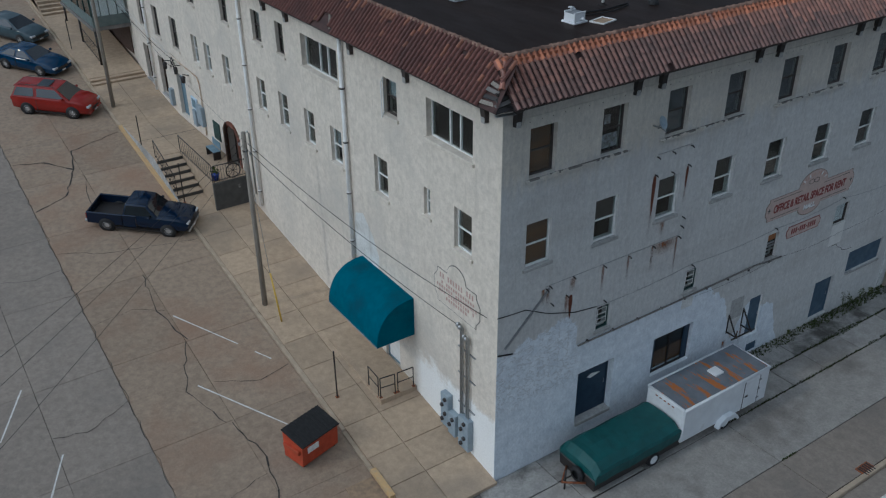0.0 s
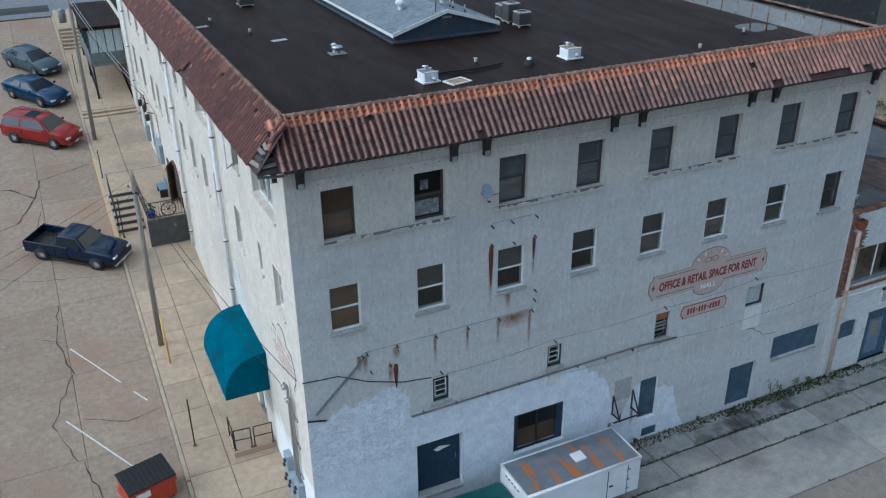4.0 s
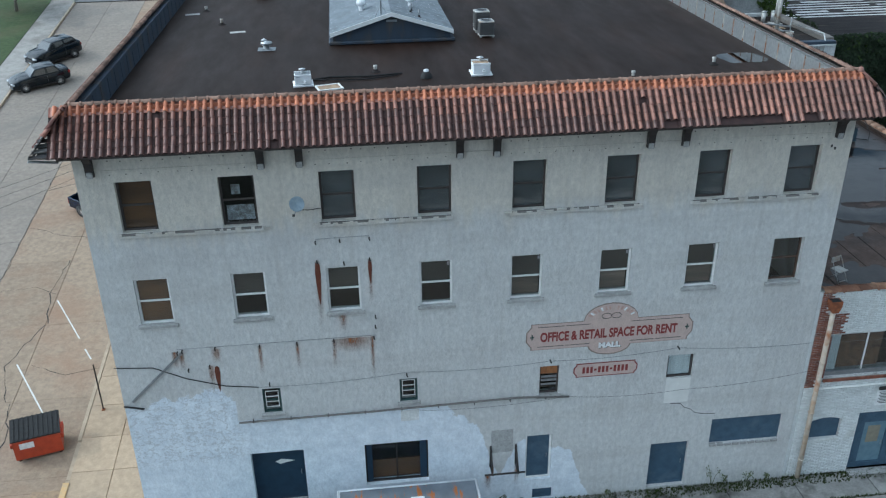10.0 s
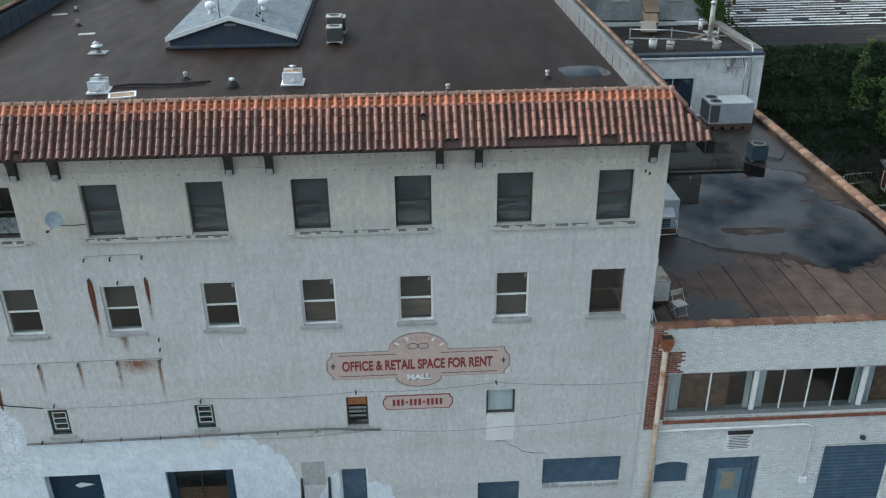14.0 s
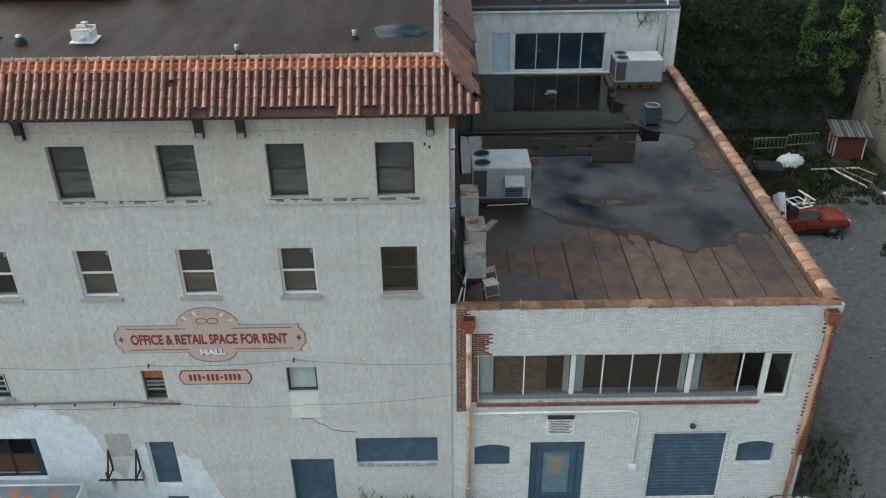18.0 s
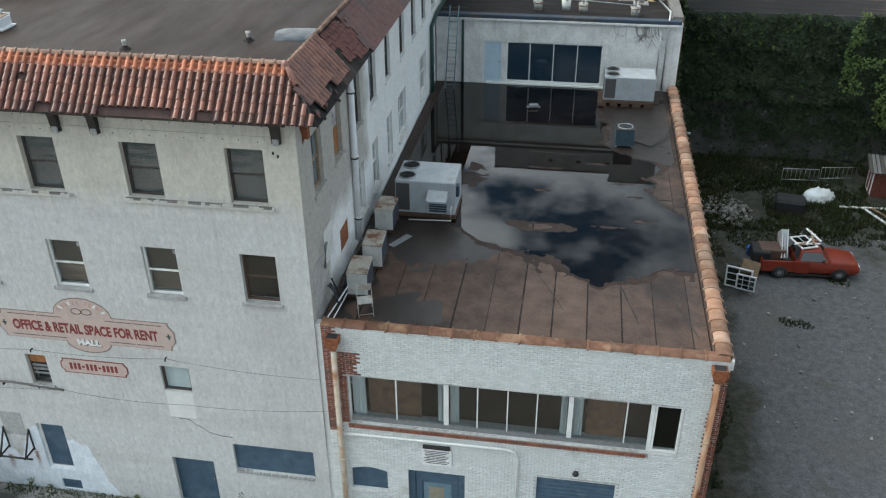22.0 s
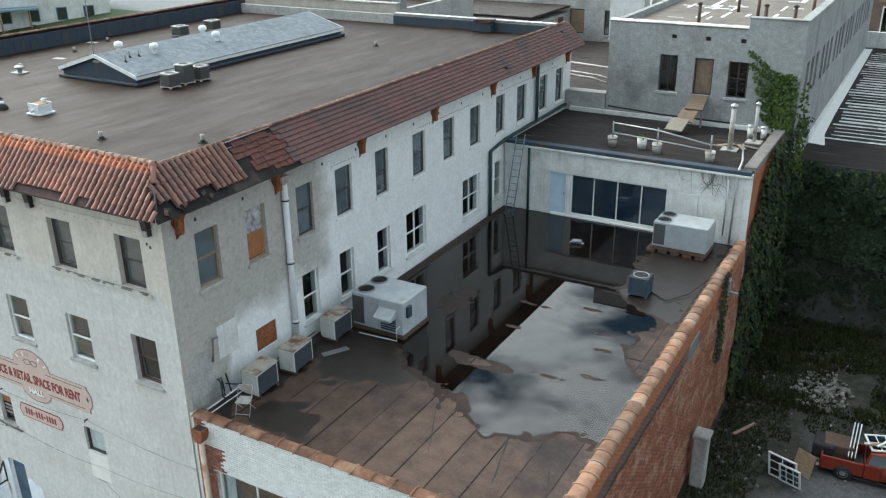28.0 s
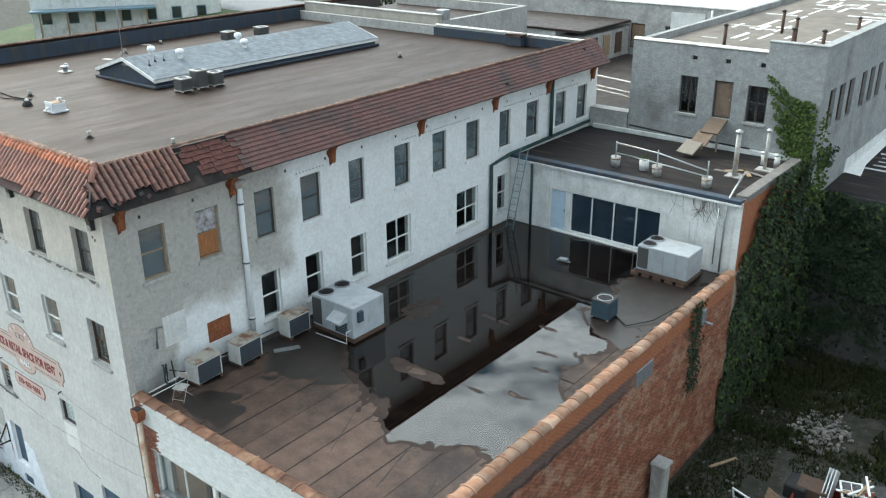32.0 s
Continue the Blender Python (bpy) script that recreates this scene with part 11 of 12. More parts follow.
def joint_keep(x, y):
    w = wob(x, y, 0.45, 9) + 0.6 * wob(x, y, 1.5, 4)
    return (abs(y + 1.32) < 0.05 + 0.13 * max(0.0, w) and w > -0.35) or (abs(y + 2.55) < 0.05 + 0.07 * max(0.0, w) and w > -0.6) or (abs(y + 5.0) < 0.04 and w > 0.4)


tagged(part("joint_weeds", grass_patch(9.5, 40, -5.1, -1.0, 3600, 0.055, joint_keep, lambda x, y: FZ), weed_green, fix=False), "low weeds in the pavement joints", "weeds", kind="stuff")
tagged(part("corner_weeds", grass_patch(31, 36.5, -1.2, 2.5, 350, 0.18, lambda x, y: x > 33.9 or y < 0.0, lambda x, y: FZ if y < 0.2 and x < 34 else sheet_z(x, y)), grass_mat, fix=False), "weeds at the annex corner", "weeds", kind="stuff")


def stalk(x, y, h):
    t = thing("weed", x, y, FZ, 0, "tall spindly weed at the wall", "weed", "tall weeds")
    g, gl_ = Geo(), Geo()
    for k in range(4):
        a = rj.uniform(0, 6.28)
        e = (0.25 * math.cos(a) * h, 0.12 * math.sin(a) * h - 0.05, h * rj.uniform(0.6, 1))
        g.tube([(0, 0, 0), (e[0] * 0.4, e[1] * 0.4, e[2] * 0.6), e], 0.012, 4, 0.005)
        leaves(gl_, rj, (e[0] * 0.8, e[1] * 0.8, e[2] * 0.85), 0.12 * h + 0.04, 14, 0.06)
    part("stem", g, weed_mat, t, fix=False)
    part("foliage", gl_, weed_mat, t, fix=False)


for _x, _h in ((20.1, 0.95), (21.4, 0.7), (20.5, 0.5), (12.4, 0.5), (13.1, 0.35), (22.1, 0.4), (16.2, 0.3)):
    stalk(_x, -0.12, _h)

# ---- ivy wall and striped roof ----
IVY_Y = 30.25
sb = thing("striped_roof_building", 0, 0, 0, 0, "low building with an ivy-covered wall and a white-striped roof", "building")
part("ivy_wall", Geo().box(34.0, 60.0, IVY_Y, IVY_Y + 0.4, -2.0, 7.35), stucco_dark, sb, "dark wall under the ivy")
part("roof_deck", Geo().quad((34.32, IVY_Y + 0.05, 7.36), (60, IVY_Y + 0.05, 7.36), (60, 62, 8.1), (34.32, 62, 8.1)), tar_black, sb, fix=False)
_slope = (8.1 - 7.36) / (62 - IVY_Y)
zr = lambda y: 7.36 + (y - IVY_Y) * _slope
rs = random.Random(4)
_y = 34.9
while _y < 60:
    x = 34.9 + rs.uniform(0, 0.4)
    while x < 58:
        l = rs.uniform(1.2, 6.0)
        w = 0.13 + rs.uniform(-0.06, 0.09)
        g = Geo()
        k = 7
        pts = [(x + l * q / k, _y - w * rs.uniform(0.7, 1.2)) for q in range(k + 1)] + [(x + l * q / k, _y + w * rs.uniform(0.7, 1.2)) for q in range(k, -1, -1)]
        g.add([(px, py, zr(py) + 0.012) for px, py in pts], (tuple(range(len(pts))),))
        part("coating_stripe", g, stripe_white, sb, fix=False)
        x += l + rs.choice((0.0, 0.0, 0.05, 0.5, 1.2))
    _y += 0.74
part("coating_margin", Geo().add([(34.33, 33.6, zr(33.6) + 0.02), (35.2, 33.4, zr(33.4) + 0.02), (34.9, 35.5, zr(35.5) + 0.02), (34.85, 40, zr(40) + 0.02), (34.9, 61, zr(61) + 0.02), (34.33, 61, zr(61) + 0.02)], ((0, 1, 2, 3, 4, 5),)), white_paint, sb, fix=False)
part("margin_upstand", Geo().box(34.31, 34.36, 33.5, 61.5, 7.3, 8.1), white_wall, sb)
for _x, _y in ((40.2, 41.5), (42.1, 45.0)):
    part("vent_stack", Geo().tube([(_x, _y, zr(_y)), (_x, _y, zr(_y) + 1.6)], 0.13, 10), rust if _x < 41 else stucco_grey, sb)
part("end_parapet", Geo().box(34.3, 60, 61.6, 62.0, 6, 9.3), white_wall, sb, "peeling black and white end parapet")
for _k in range(9):
    part("tar_blotch", Geo().box(36 + 2.5 * _k, 37.2 + 2.5 * _k + rs.uniform(0, 1), 61.58, 61.6, 8.3 + rs.uniform(-0.2, 0.1), 8.8 + rs.uniform(-0.1, 0.2)), tar_black, sb)
solid("lot_wall", Geo().box(48.2, 48.7, 4.0, IVY_Y, -2.0, 5.2, 0.05), surface("lot_concrete", (0.36, 0.31, 0.25), None, 2.0, 0.95, bump=0.4, bscale=10, stain=(0.2, 0.17, 0.13), sscale=0.6), "old tan concrete wall at the lot's far side", "wall", kind="structure")

ivy_d, ivy_l = Geo(), Geo()
ri = random.Random(31)


def thick(u, v):
    return max(0.05, 0.35 + 0.45 * wob(u, v, 0.55, 2) + 0.25 * wob(u, v, 1.5, 5))


for _ in range(24000):
    x, z = ri.uniform(33.9, 48.3), ri.uniform(-1.0, 7.9)
    low = lerp(x, (34, 36, 40, 48), (-1.0, 0.4, 0.6, 0.2))
    if z < low + 0.8 * wob(x, z, 0.9) and ri.random() < 0.85:
        continue
    if z > 7.35 + 0.35 * wob(x, 0, 0.7):
        continue
    if 0.15 < wob(x, z, 0.8, 11) and z < 3.2 and ri.random() < 0.8:
        continue
    d = thick(x, z) * (1.0 if z > 2.5 else 0.6)
    leaf(ivy_l if (z > 5.5 and ri.random() < 0.07) or ri.random() < 0.015 else ivy_d, ri, Vector((x, IVY_Y - d * ri.uniform(0.55, 1.05), z)), ri.uniform(0.14, 0.30), (0, -1, 0.5))
for _ in range(14000):
    y, z = ri.uniform(19.6, 30.2), ri.uniform(-1.0, 9.7)
    cover = lerp(z, (-1, 2, 6, 7.6, 9.5), (20.2, 20.4, 20.8, 21.3, 23.4)) + 0.7 * wob(y, z, 0.6, 4)
    if y < cover:
        continue
    d = thick(y, z) * lerp(y, (20, 23, 30), (0.35, 0.8, 1.4))
    # more light leaves on this side: its brightness is put into the colour
    leaf(ivy_l if ri.random() < 0.22 else ivy_d, ri, Vector((34.0 + d * ri.uniform(0.5, 1.05), y, z)), ri.uniform(0.14, 0.28), (1, 0, 0.5))
for _ in range(420):
    y, z = ri.gauss(16.7, 0.30), ri.uniform(2.7, 6.5)
    leaf(ivy_d, ri, Vector((34.06 + 0.1 * ri.random(), y + 0.3 * (6.3 - z) * 0.2, z)), ri.uniform(0.1, 0.2), (1, 0, 0.5))
tagged(part("ivy", ivy_d, leaf_mat, fix=False), "dense dark green ivy over the lot's walls", "ivy", kind="stuff")
# vine that climbs the corner of the grey building
for _ in range(3600):
    t_ = ri.random()
    z = 7.4 + 4.7 * t_
    x = lerp(t_, (0, 0.4, 0.75, 1.0), (34.2, 33.95, 33.75, 33.5)) + ri.gauss(0, lerp(t_, (0, 0.4, 0.8, 1.0), (0.42, 0.34, 0.40, 0.28)))
    y = GY0 - 0.08 - 0.45 * ri.random() * (1 - 0.5 * t_)
    if x > GX1:
        y = GY0 + ri.uniform(-0.4, 1.8) * (1 - t_)
        x = GX1 + 0.05 + 0.4 * ri.random()
    leaf(ivy_l if ri.random() < 0.55 else ivy_d, ri, Vector((x, y, z)), ri.uniform(0.10, 0.22), (0.2, -1, 0.4))
for _ in range(900):
    k = ri.randrange(6)
    f = ri.random()
    x = 33.45 - (0.75 + 0.16 * k) * f + ri.gauss(0, 0.05 + 0.07 * (1 - f))
    z = 9.7 + 0.42 * k + (0.45 + 0.14 * k) * f + ri.gauss(0, 0.05 + 0.07 * (1 - f))
    leaf(ivy_l, ri, Vector((x, GY0 - 0.06 - 0.1 * ri.random(), z)), ri.uniform(0.08, 0.17), (0, -1, 0.4))
ivy_s = Geo()
for _ in range(3200):
    x, z = ri.uniform(43.6, 48.0), ri.uniform(1.5, 7.9)
    if wob(x, z, 0.9, 21) < 0.06 + 0.12 * max(0.0, 44.5 - x):
        continue
    leaf(ivy_s if ri.random() < 0.7 else ivy_l, ri, Vector((x, IVY_Y - 0.5 - (0.7 + 0.9 * wob(x, z, 0.9, 3)) * ri.uniform(0.7, 1.2), z)), ri.uniform(0.10, 0.20), (-0.3, -1, 0.9))
tagged(part("ivy_sunlit", ivy_s, leaf_sun_tint, fix=False), "bright green vine leaves that catch the sun", "ivy", kind="stuff")
for _ in range(2200):
    y, z = ri.uniform(6, IVY_Y), ri.uniform(0.5, 5.8)
    if wob(y, z, 0.5, 15) < 0.05 and z < 4.6:
        continue
    leaf(ivy_l if ri.random() < 0.6 else ivy_d, ri, Vector((48.15 - 0.4 * ri.random(), y, z)), ri.uniform(0.15, 0.3), (-1, 0, 0.6))
tagged(part("ivy_light", ivy_l, leaf_light, fix=False), "lighter green ivy and vine in the light", "ivy", kind="stuff")


def tree(name, x, y, z, h, r, label, mat_=leaf_mat, seed=1):
    rr = random.Random(seed)
    t = thing(name, x, y, z, 0, label, "tree", "trees")
    g = Geo().tube([(0, 0, -0.2), (0.1, 0.05, h * 0.35), (0.0, 0.15, h * 0.75)], 0.06 * h ** 0.8, 10, 0.03)
    tips = []
    for k in range(9):
        a = 2.4 * k
        z0 = h * (0.3 + 0.05 * k)
        e = (r * 0.7 * math.cos(a), r * 0.7 * math.sin(a), z0 + h * rr.uniform(0.12, 0.3))
        g.tube([(0.08, 0.05, z0), (e[0] * 0.5, e[1] * 0.5, z0 + 0.4 * (e[2] - z0)), e], 0.05, 6, 0.015)
        tips.append(e)
    part("trunk", g, wood_pole, t, fix=False)
    lg = Geo()
    for e in tips:
        for q in range(3):
            c = (e[0] + rr.uniform(-0.5, 0.5) * r * 0.6, e[1] + rr.uniform(-0.5, 0.5) * r * 0.6, e[2] + rr.uniform(-0.3, 0.6) * r * 0.5)
            leaves(lg, rr, c, r * rr.uniform(0.22, 0.42), 130, 0.26, 0.8)
    tagged(part("crown", lg, mat_, t, fix=False), kind="stuff")


tree("street_tree", -19.4, 55.0, 6.2, 3.6, 2.5, "small dark-leaved street tree on the lawn", leaf_mat, 3)
for _k, (_x, _y) in enumerate(((37, 66), (40, 67), (44, 66), (47, 68))):
    tree("garden_shrub", _x, _y, 7.2, 2.6, 1.6, "green shrub beyond the striped roof", leaf_light, 20 + _k)

# ---- roof of the white back building ----
for _k, (_x, _y, _m) in enumerate(((27.45, 22.15, pail_grey), (28.75, 22.35, white_wall), (29.55, 21.95, pail_grey), (31.9, 21.75, pail_grey))):
    t = thing("bucket", _x, _y, 9.28, 0, "weighted pail holding a rail post on the roof" if _k != 1 else "white pail with a small plant on the roof", "bucket", "pails on the back roof")
    part("pail", Geo().lathe([(0.0, 0.0), (0.19, 0.0), (0.22, 0.46), (0.20, 0.46), (0.0, 0.38)], 14), _m, t)
    if _k != 1:
        part("post", Geo().tube([(0, 0, 0.1), (0, 0, 1.15)], 0.035, 6), steel_grey, t)
        part("band", Geo().lathe([(0.205, 0.33), (0.222, 0.33), (0.224, 0.38), (0.205, 0.38)], 14), rust_patchy, t)
    else:
        _g = Geo()
        leaves(_g, ri, (0, 0, 0.52), 0.17, 40, 0.1)
        part("plant", _g, leaf_light, t, fix=False)
_t = thing("roof_rail", 0, 0, 0, 0, "pale pipe rail strung between weighted pails", "railing")
part("top_bar", Geo().tube([(27.45, 22.15, 10.35), (29.55, 21.95, 10.3), (31.9, 21.75, 10.0)], 0.035, 6), galvanised, _t)
part("lower_bar", Geo().tube([(27.45, 22.15, 9.9), (29.55, 21.95, 9.85), (31.9, 21.75, 9.75)], 0.03, 6), galvanised, _t)
rp = thing("ramp", 29.85, 27.65, 10.7, 0, "weathered plank ramp below the roof door", "ramp")
part("deck", Geo().box(-0.42, 0.42, -1.15, 0.0, -0.04, 0.04), plank_grey, rp, at=pose(0, 0, 0, 24, 0, 0))
part("plywood", Geo().box(-0.4, 0.4, -2.0, -1.0, -0.035, 0.03), plank_grey, rp, at=pose(-0.1, 0, 0, 27, 0, -4))
part("foot_plank", Geo().box(-0.45, 0.4, -2.75, -1.85, -0.03, 0.03), wood_pole, rp, at=pose(-0.15, 0, 0.0, 26, 0, -8))
for _x in (-0.35, 0.35):
    part("leg", Geo().box(_x - 0.04, _x + 0.04, -0.9, -0.82, -1.35, -0.42), wood_pole, rp)
for _x, _y, _h, _r in ((32.25, 23.9, 1.9, 0.11), (32.95, 25.6, 1.7, 0.08)):
    t = thing("flue", _x, _y, 9.28, 0, "white metal flue with a cap on the back roof", "flue", "flues on the back roof")
    part("pipe", Geo().tube([(0, 0, 0), (0, 0, _h)], _r, 10), pail_grey, t)
    part("cap", Geo().lathe([(_r, 0.0), (_r * 1.6, 0.04), (_r * 1.5, 0.12), (0.0, 0.2)], 12, (0, 0, _h)), galvanised, t)
    part("base", Geo().box(-0.35, 0.35, -0.3, 0.3, 0, 0.05), stucco_grey, t)
for _k in range(5):
    _ob = solid("scrap_board", Geo().box(-0.4, 0.4, -0.1, 0.1, 0, 0.03), wood_worn if _k % 2 else kerb_dark, "scrap boards scattered on the back roof", "board", "scrap on the back roof")
    _ob.matrix_basis = pose(31.6 + 0.35 * _k, 24.3 + 0.4 * math.sin(_k * 2.2), 9.285 + 0.012 * _k, 0, 0, 40 * _k)
for _x in (32.6, 33.2):
    t = thing("vent_stub", _x, 26.4, 9.28, 0, "pale vent stub near the roof's edge", "vent", "stubs on the back roof")
    part("stub", Geo().tube([(0, 0, 0), (0, 0, 0.55)], 0.13, 10), pipe_white, t)
    part("cap", Geo().lathe([(0.16, 0.5), (0.17, 0.58), (0.0, 0.62)], 10), galvanised, t)
part("white_flashing", Geo().box(23.2, 33.5, GY0 - 0.2, GY0 - 0.02, 9.28, 9.5, 0.02), white_wall, back)
part("roof_pipe_run", Geo().tube([(25.3, 27.5, 9.75), (28.0, 27.55, 9.6), (31.5, 27.55, 9.55)], 0.04, 6), rubber, back)
bv = Geo()
for _k in range(26):
    a = ri.uniform(-0.6, 0.6)
    x0 = 32.2 + ri.gauss(0, 0.5)
    bv.tube([(x0, 20.47, 9.2), (x0 + 0.2 * math.sin(a), 20.46, 8.8), (x0 + 0.6 * math.sin(a * 2), 20.46, 8.2 + ri.uniform(0, 0.5))], 0.006, 4)
part("dead_vine", bv, wood_dark, back, "bare dead vine stems", fix=False)

# ---- blocks behind the main building ----
rear = thing("rear_block", 0, 0, 0, 0, "plain tan rear block behind the main roof", "building")
part("front_parapet", Geo().box(X0 + 0.4, 12.05, 28.5, 28.85, 12.4, 13.95), surface("rear_tan", (0.40, 0.37, 0.32), None, 2.0, 0.9, bump=0.2, extra=lambda nt, c: streaks(nt, c, (0.25, 0.22, 0.18))), rear)
part("coping", Geo().box(X0 + 0.38, 12.08, 28.45, 28.9, 13.95, 14.03, 0.02), stucco_grey, rear)
part("roof_deck", Geo().box(X0 + 0.37, 11.68, 28.87, 37.68, 12.6, 13.0), tar_roof, rear)
part("flashing", Geo().box(X0 + 0.4, 12.0, 28.42, 28.49, ROOF, 12.95), galvanised, rear)
part("east_wall", Geo().box(11.7, 12.0, 28.86, 38.0, 2, 13.6), stucco_grey, rear)
part("north_wall", Geo().box(X0 + 0.36, 11.69, 37.7, 38.0, 2, 13.6), stucco_grey, rear)
part("vent_box", Geo().box(11.3, 11.95, 29.2, 29.8, 13.0, 14.2, 0.03), steel_grey, rear)

crt = thing("low_rear_roof", 0, 0, 0, 0, "brown low roof with white pipes between the buildings", "building")
part("roof_deck", Geo().box(12.1, 25.05, 28.42, 44.8, 8.8, 9.9), roll_roof, crt)
part("wall", Geo().box(22.9, 25.05, 27.72, 28.4, 8.0, 10.3), stucco_grey, crt)
for _k, (_y, _z) in enumerate(((30.6, 10.4), (31.6, 10.35), (33.2, 10.5))):
    part("pipe", Geo().tube([(19.5, _y + 1.0, _z), (23.3, _y, _z), (24.6, _y - 0.2, _z - 0.25)], 0.06, 8), pail_grey, crt)
part("unit", Geo().box(24.0, 24.8, 33.0, 34.2, 9.9, 11.2, 0.03), unit_beige, crt)

far = thing("far_row", 0, 0, 0, 0, "row of grey and white back walls with boarded windows", "building")
fh = [(16.0 + 2.6 * k - 3.0, 17.1 + 2.6 * k - 3.0, 10.3, 12.0) for k in range(5)]
part("front_wall", wall_geo(26.0, 6, 13.4, fh, 0.3), stucco_grey, far, "", face(3.0, 45.2, 0, FRONT), fix=False)
for k, h in enumerate(fh):
    if k % 2:
        sash_window(far, face(3.0 + h[0], 45.2, h[2], FRONT), 1.1, 1.7, sash_brown, 0.12, glass=window_glass_dark)
    else:
        door(far, face(3.0 + h[0], 45.2, h[2], FRONT), 1.1, 1.7, wood_worn, 0.1, True, "boarded opening", sash_brown)
part("roof_deck", Geo().box(3.0, 29.0, 45.5, 58, 12.9, 13.2), white_paint, far, "white coated roof")
part("coping", Geo().box(2.95, 29.0, 45.1, 45.45, 13.4, 13.48), white_paint, far)
part("white_patch", Geo().box(19.0, 21.4, 45.15, 45.19, 10.0, 13.0), white_wall, far)
part("side_wall", Geo().box(2.9, 3.2, 45.5, 58, 4, 13.4), stucco_grey, far)
part("downpipe", Geo().tube([(21.9, 45.05, 9), (21.9, 45.05, 13.3)], 0.07, 8), pipe_white, far)
f2 = thing("far_annex", 0, 0, 0, 0, "pale blue-white flat-roofed block behind", "building")
part("block", Geo().box(4.0, 14.0, 38.4, 45.0, 4, 12.1), white_wall, f2)
part("side_block", Geo().box(14.01, 16.0, 38.9, 45.0, 4, 11.8), stucco_grey, f2)
part("roof", Geo().box(3.9, 16.1, 38.3, 45.0, 12.11, 12.25), roll_roof, f2)
for _k in range(3):
    part("window", Geo().box(16.01, 16.05, 39.6 + 1.7 * _k, 40.5 + 1.7 * _k, 10.2, 11.6), wood_worn if _k == 1 else wood_dark, f2)

st = thing("far_storefront", 0, 0, 0, 0, "brown brick storefront with teal doors beyond the striped roof", "building")
part("wall", Geo().box(30, 70, 74, 80, 4, 12.5), surface("brick_dull", (0.20, 0.135, 0.10), (0.14, 0.10, 0.08), 3.0, 0.9), st)
part("roof", Geo().box(29.8, 70.2, 73.8, 80.2, 12.51, 12.8), kerb_dark, st)
for _k in range(11):
    _w = part("window", frame_geo(1.9, 2.4, 0.12, 0.1), white_paint if _k % 2 else blue_grey, st, at=pose(31 + 3.3 * _k, 73.85, 7.4))
    part("pane", Geo().box(0.12, 1.78, 0.03, 0.05, 0.12, 2.28), window_glass_dark, _w)
    part("sign_band", Geo().box(30.6 + 3.3 * _k, 33.4 + 3.3 * _k, 73.88, 73.98, 10.2, 10.8), wood_worn if _k % 3 else blue_grey, st)

# ---- corner building up the hill ----
cb = thing("balcony_building", 0, 0, 0, 0, "pale building up the hill with an enclosed green balcony", "building")
part("wall", Geo().box(0.5, 12.0, 38.21, 50.0, 2, 9.6), stucco_left, cb)
part("roof", Geo().box(0.3, 12.1, 38.22, 50.2, 9.61, 9.8), tar_roof, cb)
part("balcony_floor", Geo().box(-1.9, 0.48, 38.9, 47.5, 6.15, 6.35), kerb_dark, cb)
part("balcony_box", Geo().box(-1.8, 0.48, 39.0, 47.4, 6.36, 7.0), balcony_green, cb)
part("balcony_roof", Geo().box(-2.0, 0.48, 38.8, 47.6, 8.5, 8.72), tar_roof, cb)
for _k in range(4):
    part("curtain", Geo().box(-1.7 + 0.52 * _k, -1.25 + 0.52 * _k, 39.05, 39.09, 7.0, 8.45), curtain_mat, cb)
part("pane", Geo().box(-1.78, 0.45, 39.01, 39.02, 7.0, 8.48), window_glass, cb)
for _k in range(6):
    part("mullion", Geo().box(-1.83, -1.77, 39.0 + 1.65 * _k, 39.1 + 1.65 * _k, 7.0, 8.5), green_trim, cb)
part("pane", Geo().box(-1.79, -1.785, 39.1, 47.3, 7.0, 8.48), window_glass_dark, cb)
for _y in (39.1, 43.2, 47.3):
    part("post", Geo().tube([(-1.75, _y, street_z(_y) + 0.1), (-1.75, _y, 6.15)], 0.07, 8), steel_dark, cb)
part("shop_front", Geo().box(0.44, 0.49, 39.5, 47.0, street_z(40) + 0.3, 6.1), wood_dark, cb, "dark shop front under the balcony")
baluster_rail((-1.75, 39.1, street_z(39.1) + 0.17), (-1.75, 43.2, street_z(43.2) + 0.17), 1.0, "black iron railing under the balcony", 0.3)
fs_ = thing("far_steps", 0, 0, 0, 0, "concrete steps at the top of the hill", "steps", kind="structure")
for _k in range(7):
    part("step", Geo().box(KERB_X + 0.2, -0.9, 48.3 + 0.45 * _k, 52.5, street_z(48) - 0.5, street_z(48.3) + 0.19 * (_k + 1), 0.02), pavement_mat, fs_)
_t = thing("trash_can", -2.5, 53.6, street_z(53.6) + 0.6, 0, "pale blue street bin on the hill", "bin")
part("bin", Geo().lathe([(0.0, 0.0), (0.28, 0.0), (0.3, 0.9), (0.2, 1.05), (0.0, 1.1)], 12), steel_grey, _t)
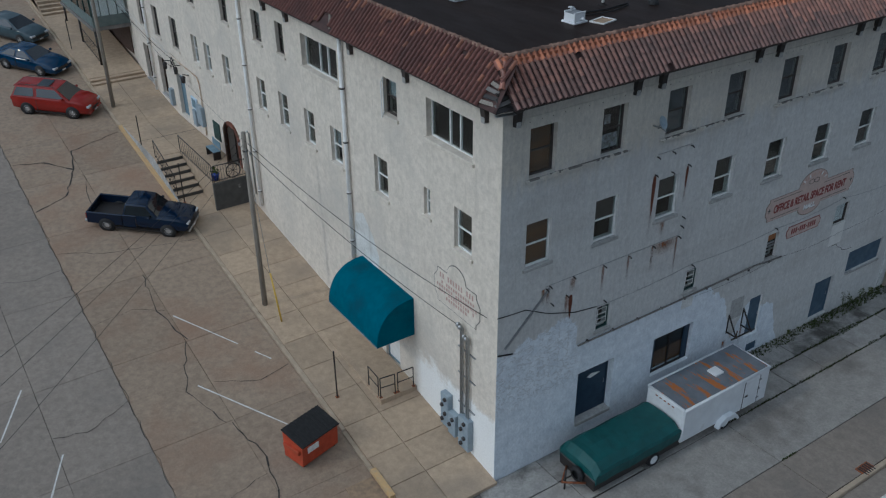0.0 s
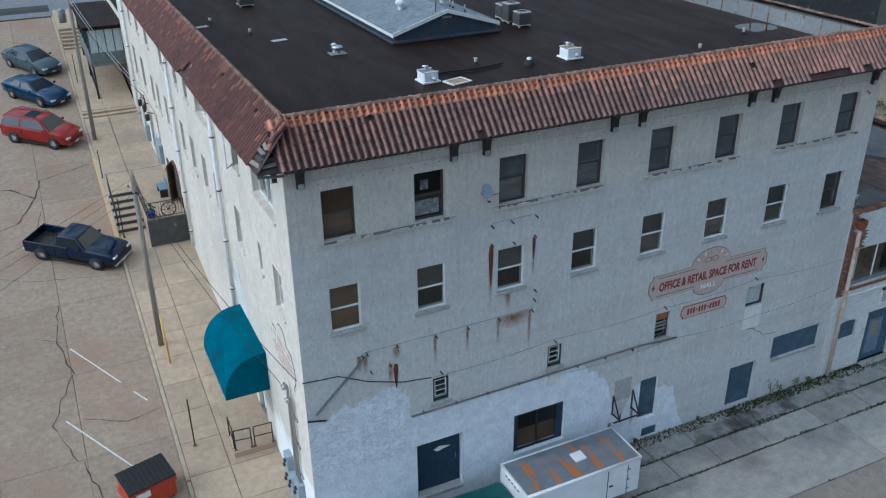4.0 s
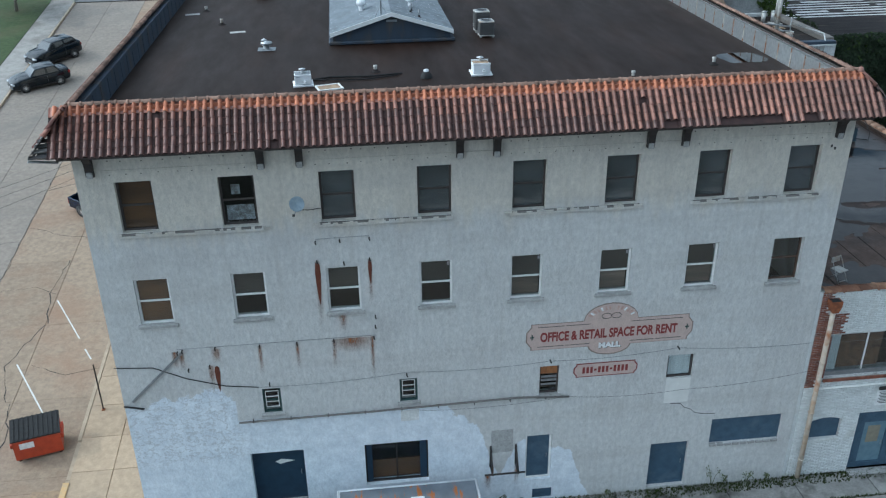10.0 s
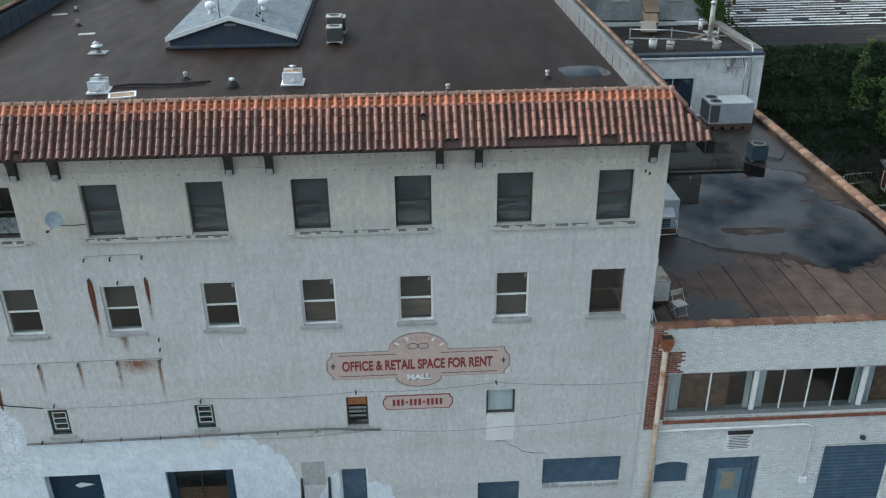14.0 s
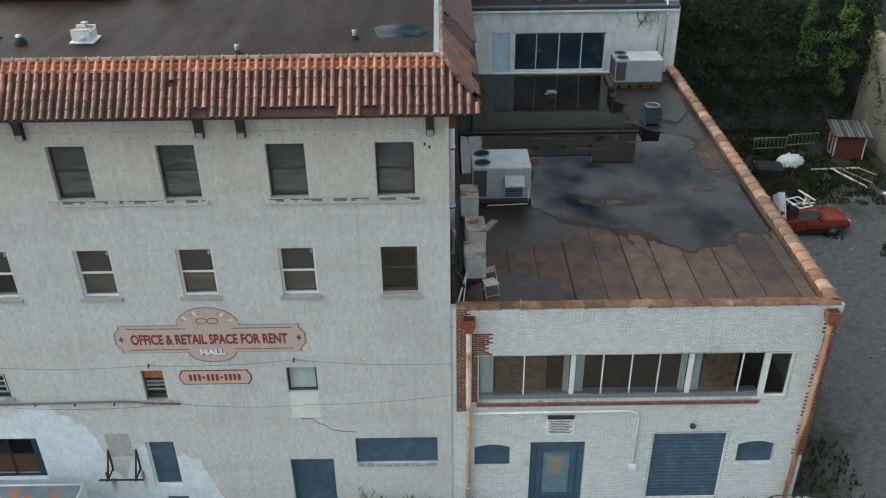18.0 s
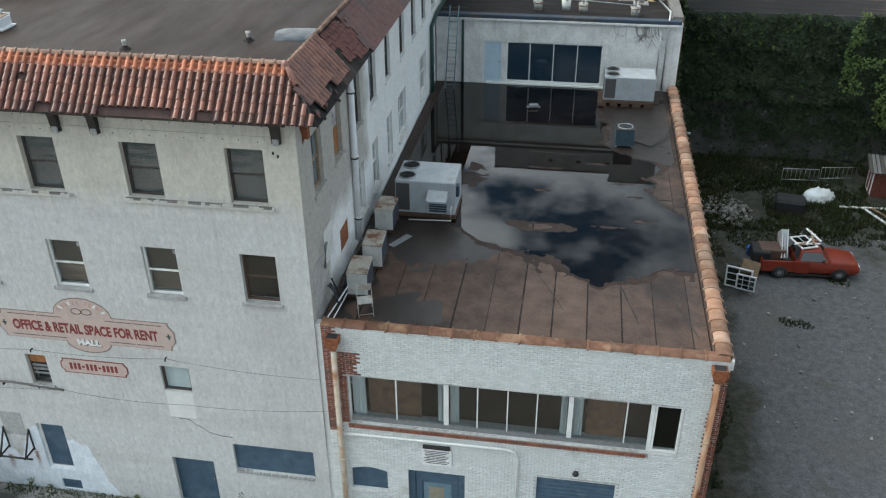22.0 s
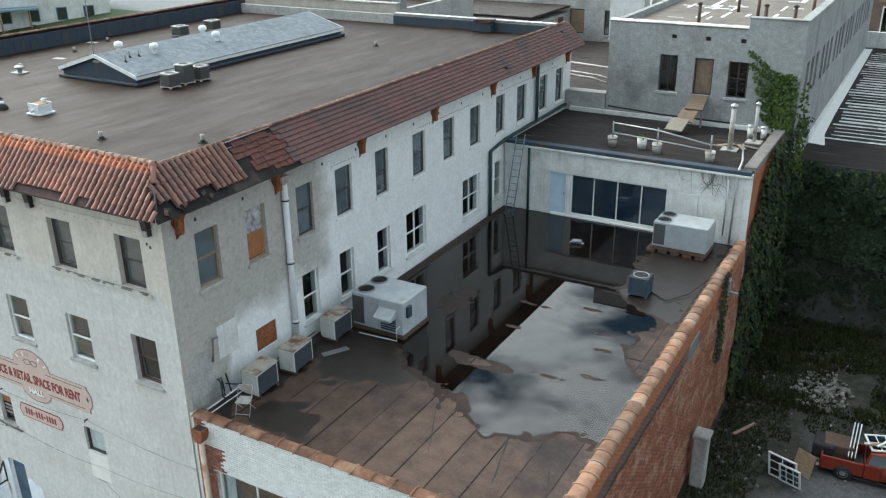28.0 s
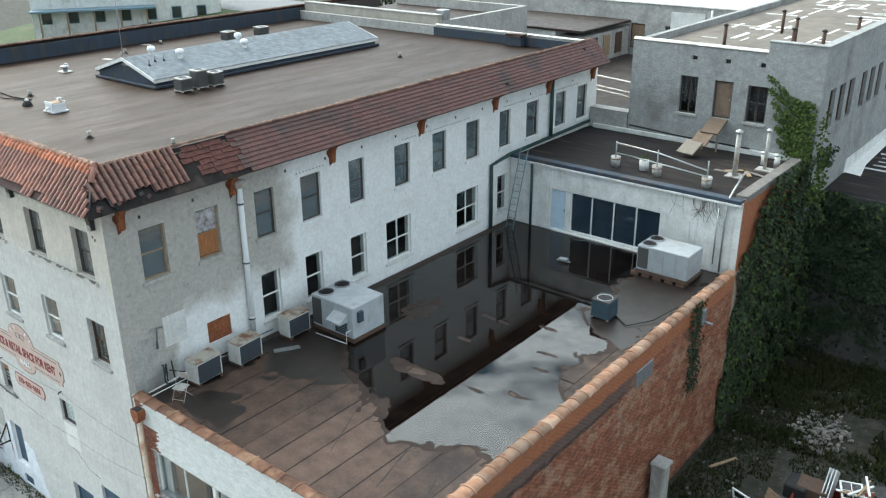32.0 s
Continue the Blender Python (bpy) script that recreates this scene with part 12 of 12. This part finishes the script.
part("lid", Geo().lathe([(0.31, 0.88), (0.31, 0.95), (0.0, 1.12)], 12), blue_grey, _t)

# ---- white house across the street ----
hs = thing("white_house", -58.0, 52.0, 5.0, 58, "old white house with peeling paint beyond the lawn", "house")
part("wall", Geo().box(-11, 11, -5, 5, -1, 5.4), white_wall, hs)
part("roof", Geo().prism([(-5.4, 5.4), (5.4, 5.4), (0, 7.8)], -11.4, 11.4, "x"), tar_roof, hs)
for _k in range(7):
    _w = part("window", frame_geo(1.2, 1.5, 0.1, 0.1), blue_grey, hs, at=pose(-10 + 3.0 * _k, -5.08, 1.0))
    part("pane", Geo().box(0.1, 1.1, 0.03, 0.05, 0.1, 1.4), window_glass_dark, _w)
for _k in range(5):
    part("porch_post", Geo().tube([(-10 + 3.0 * _k, -7.0, -0.6), (-10 + 3.0 * _k, -7.0, 2.6)], 0.1, 6), wood_worn, hs)
part("porch_roof", Geo().box(-11, 3, -7.4, -5.01, 2.6, 2.8), blue_grey, hs)
for _k in range(6):
    _g = Geo()
    leaves(_g, ri, (0, 0, 0.7), 1.0, 150, 0.28, 0.7)
    _ob = solid("bush", _g, leaf_mat, "green bush beside the white house", "bush", "bushes by the house")
    _ob.matrix_basis = pose(-53.5 + 0.9 * _k, 40.5 + 1.7 * _k, sheet_z(-50, 40.5 + 1.7 * _k))

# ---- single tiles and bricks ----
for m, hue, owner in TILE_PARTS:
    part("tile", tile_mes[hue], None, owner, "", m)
_bk = {}
for rows_, owner, mtx, mat_ in ((FRONT_BRICKS, fw_ob, am, painted_brick), (SIDE_BRICKS, side_ob, sm, brick_red)):
    for r in rows_:
        key = (round(r[1] - r[0], 2), mat_.name)
        if key not in _bk:
            g = Geo()
            brick_geo(g, (-key[0] / 2, key[0] / 2, -0.031, 0.031, 0.015))
            me = g.mesh("brick")
            me.materials.append(mat_)
            _bk[key] = me
        part("brick", _bk[key], None, owner, "", mtx @ pose((r[0] + r[1]) / 2, 0, (r[2] + r[3]) / 2))
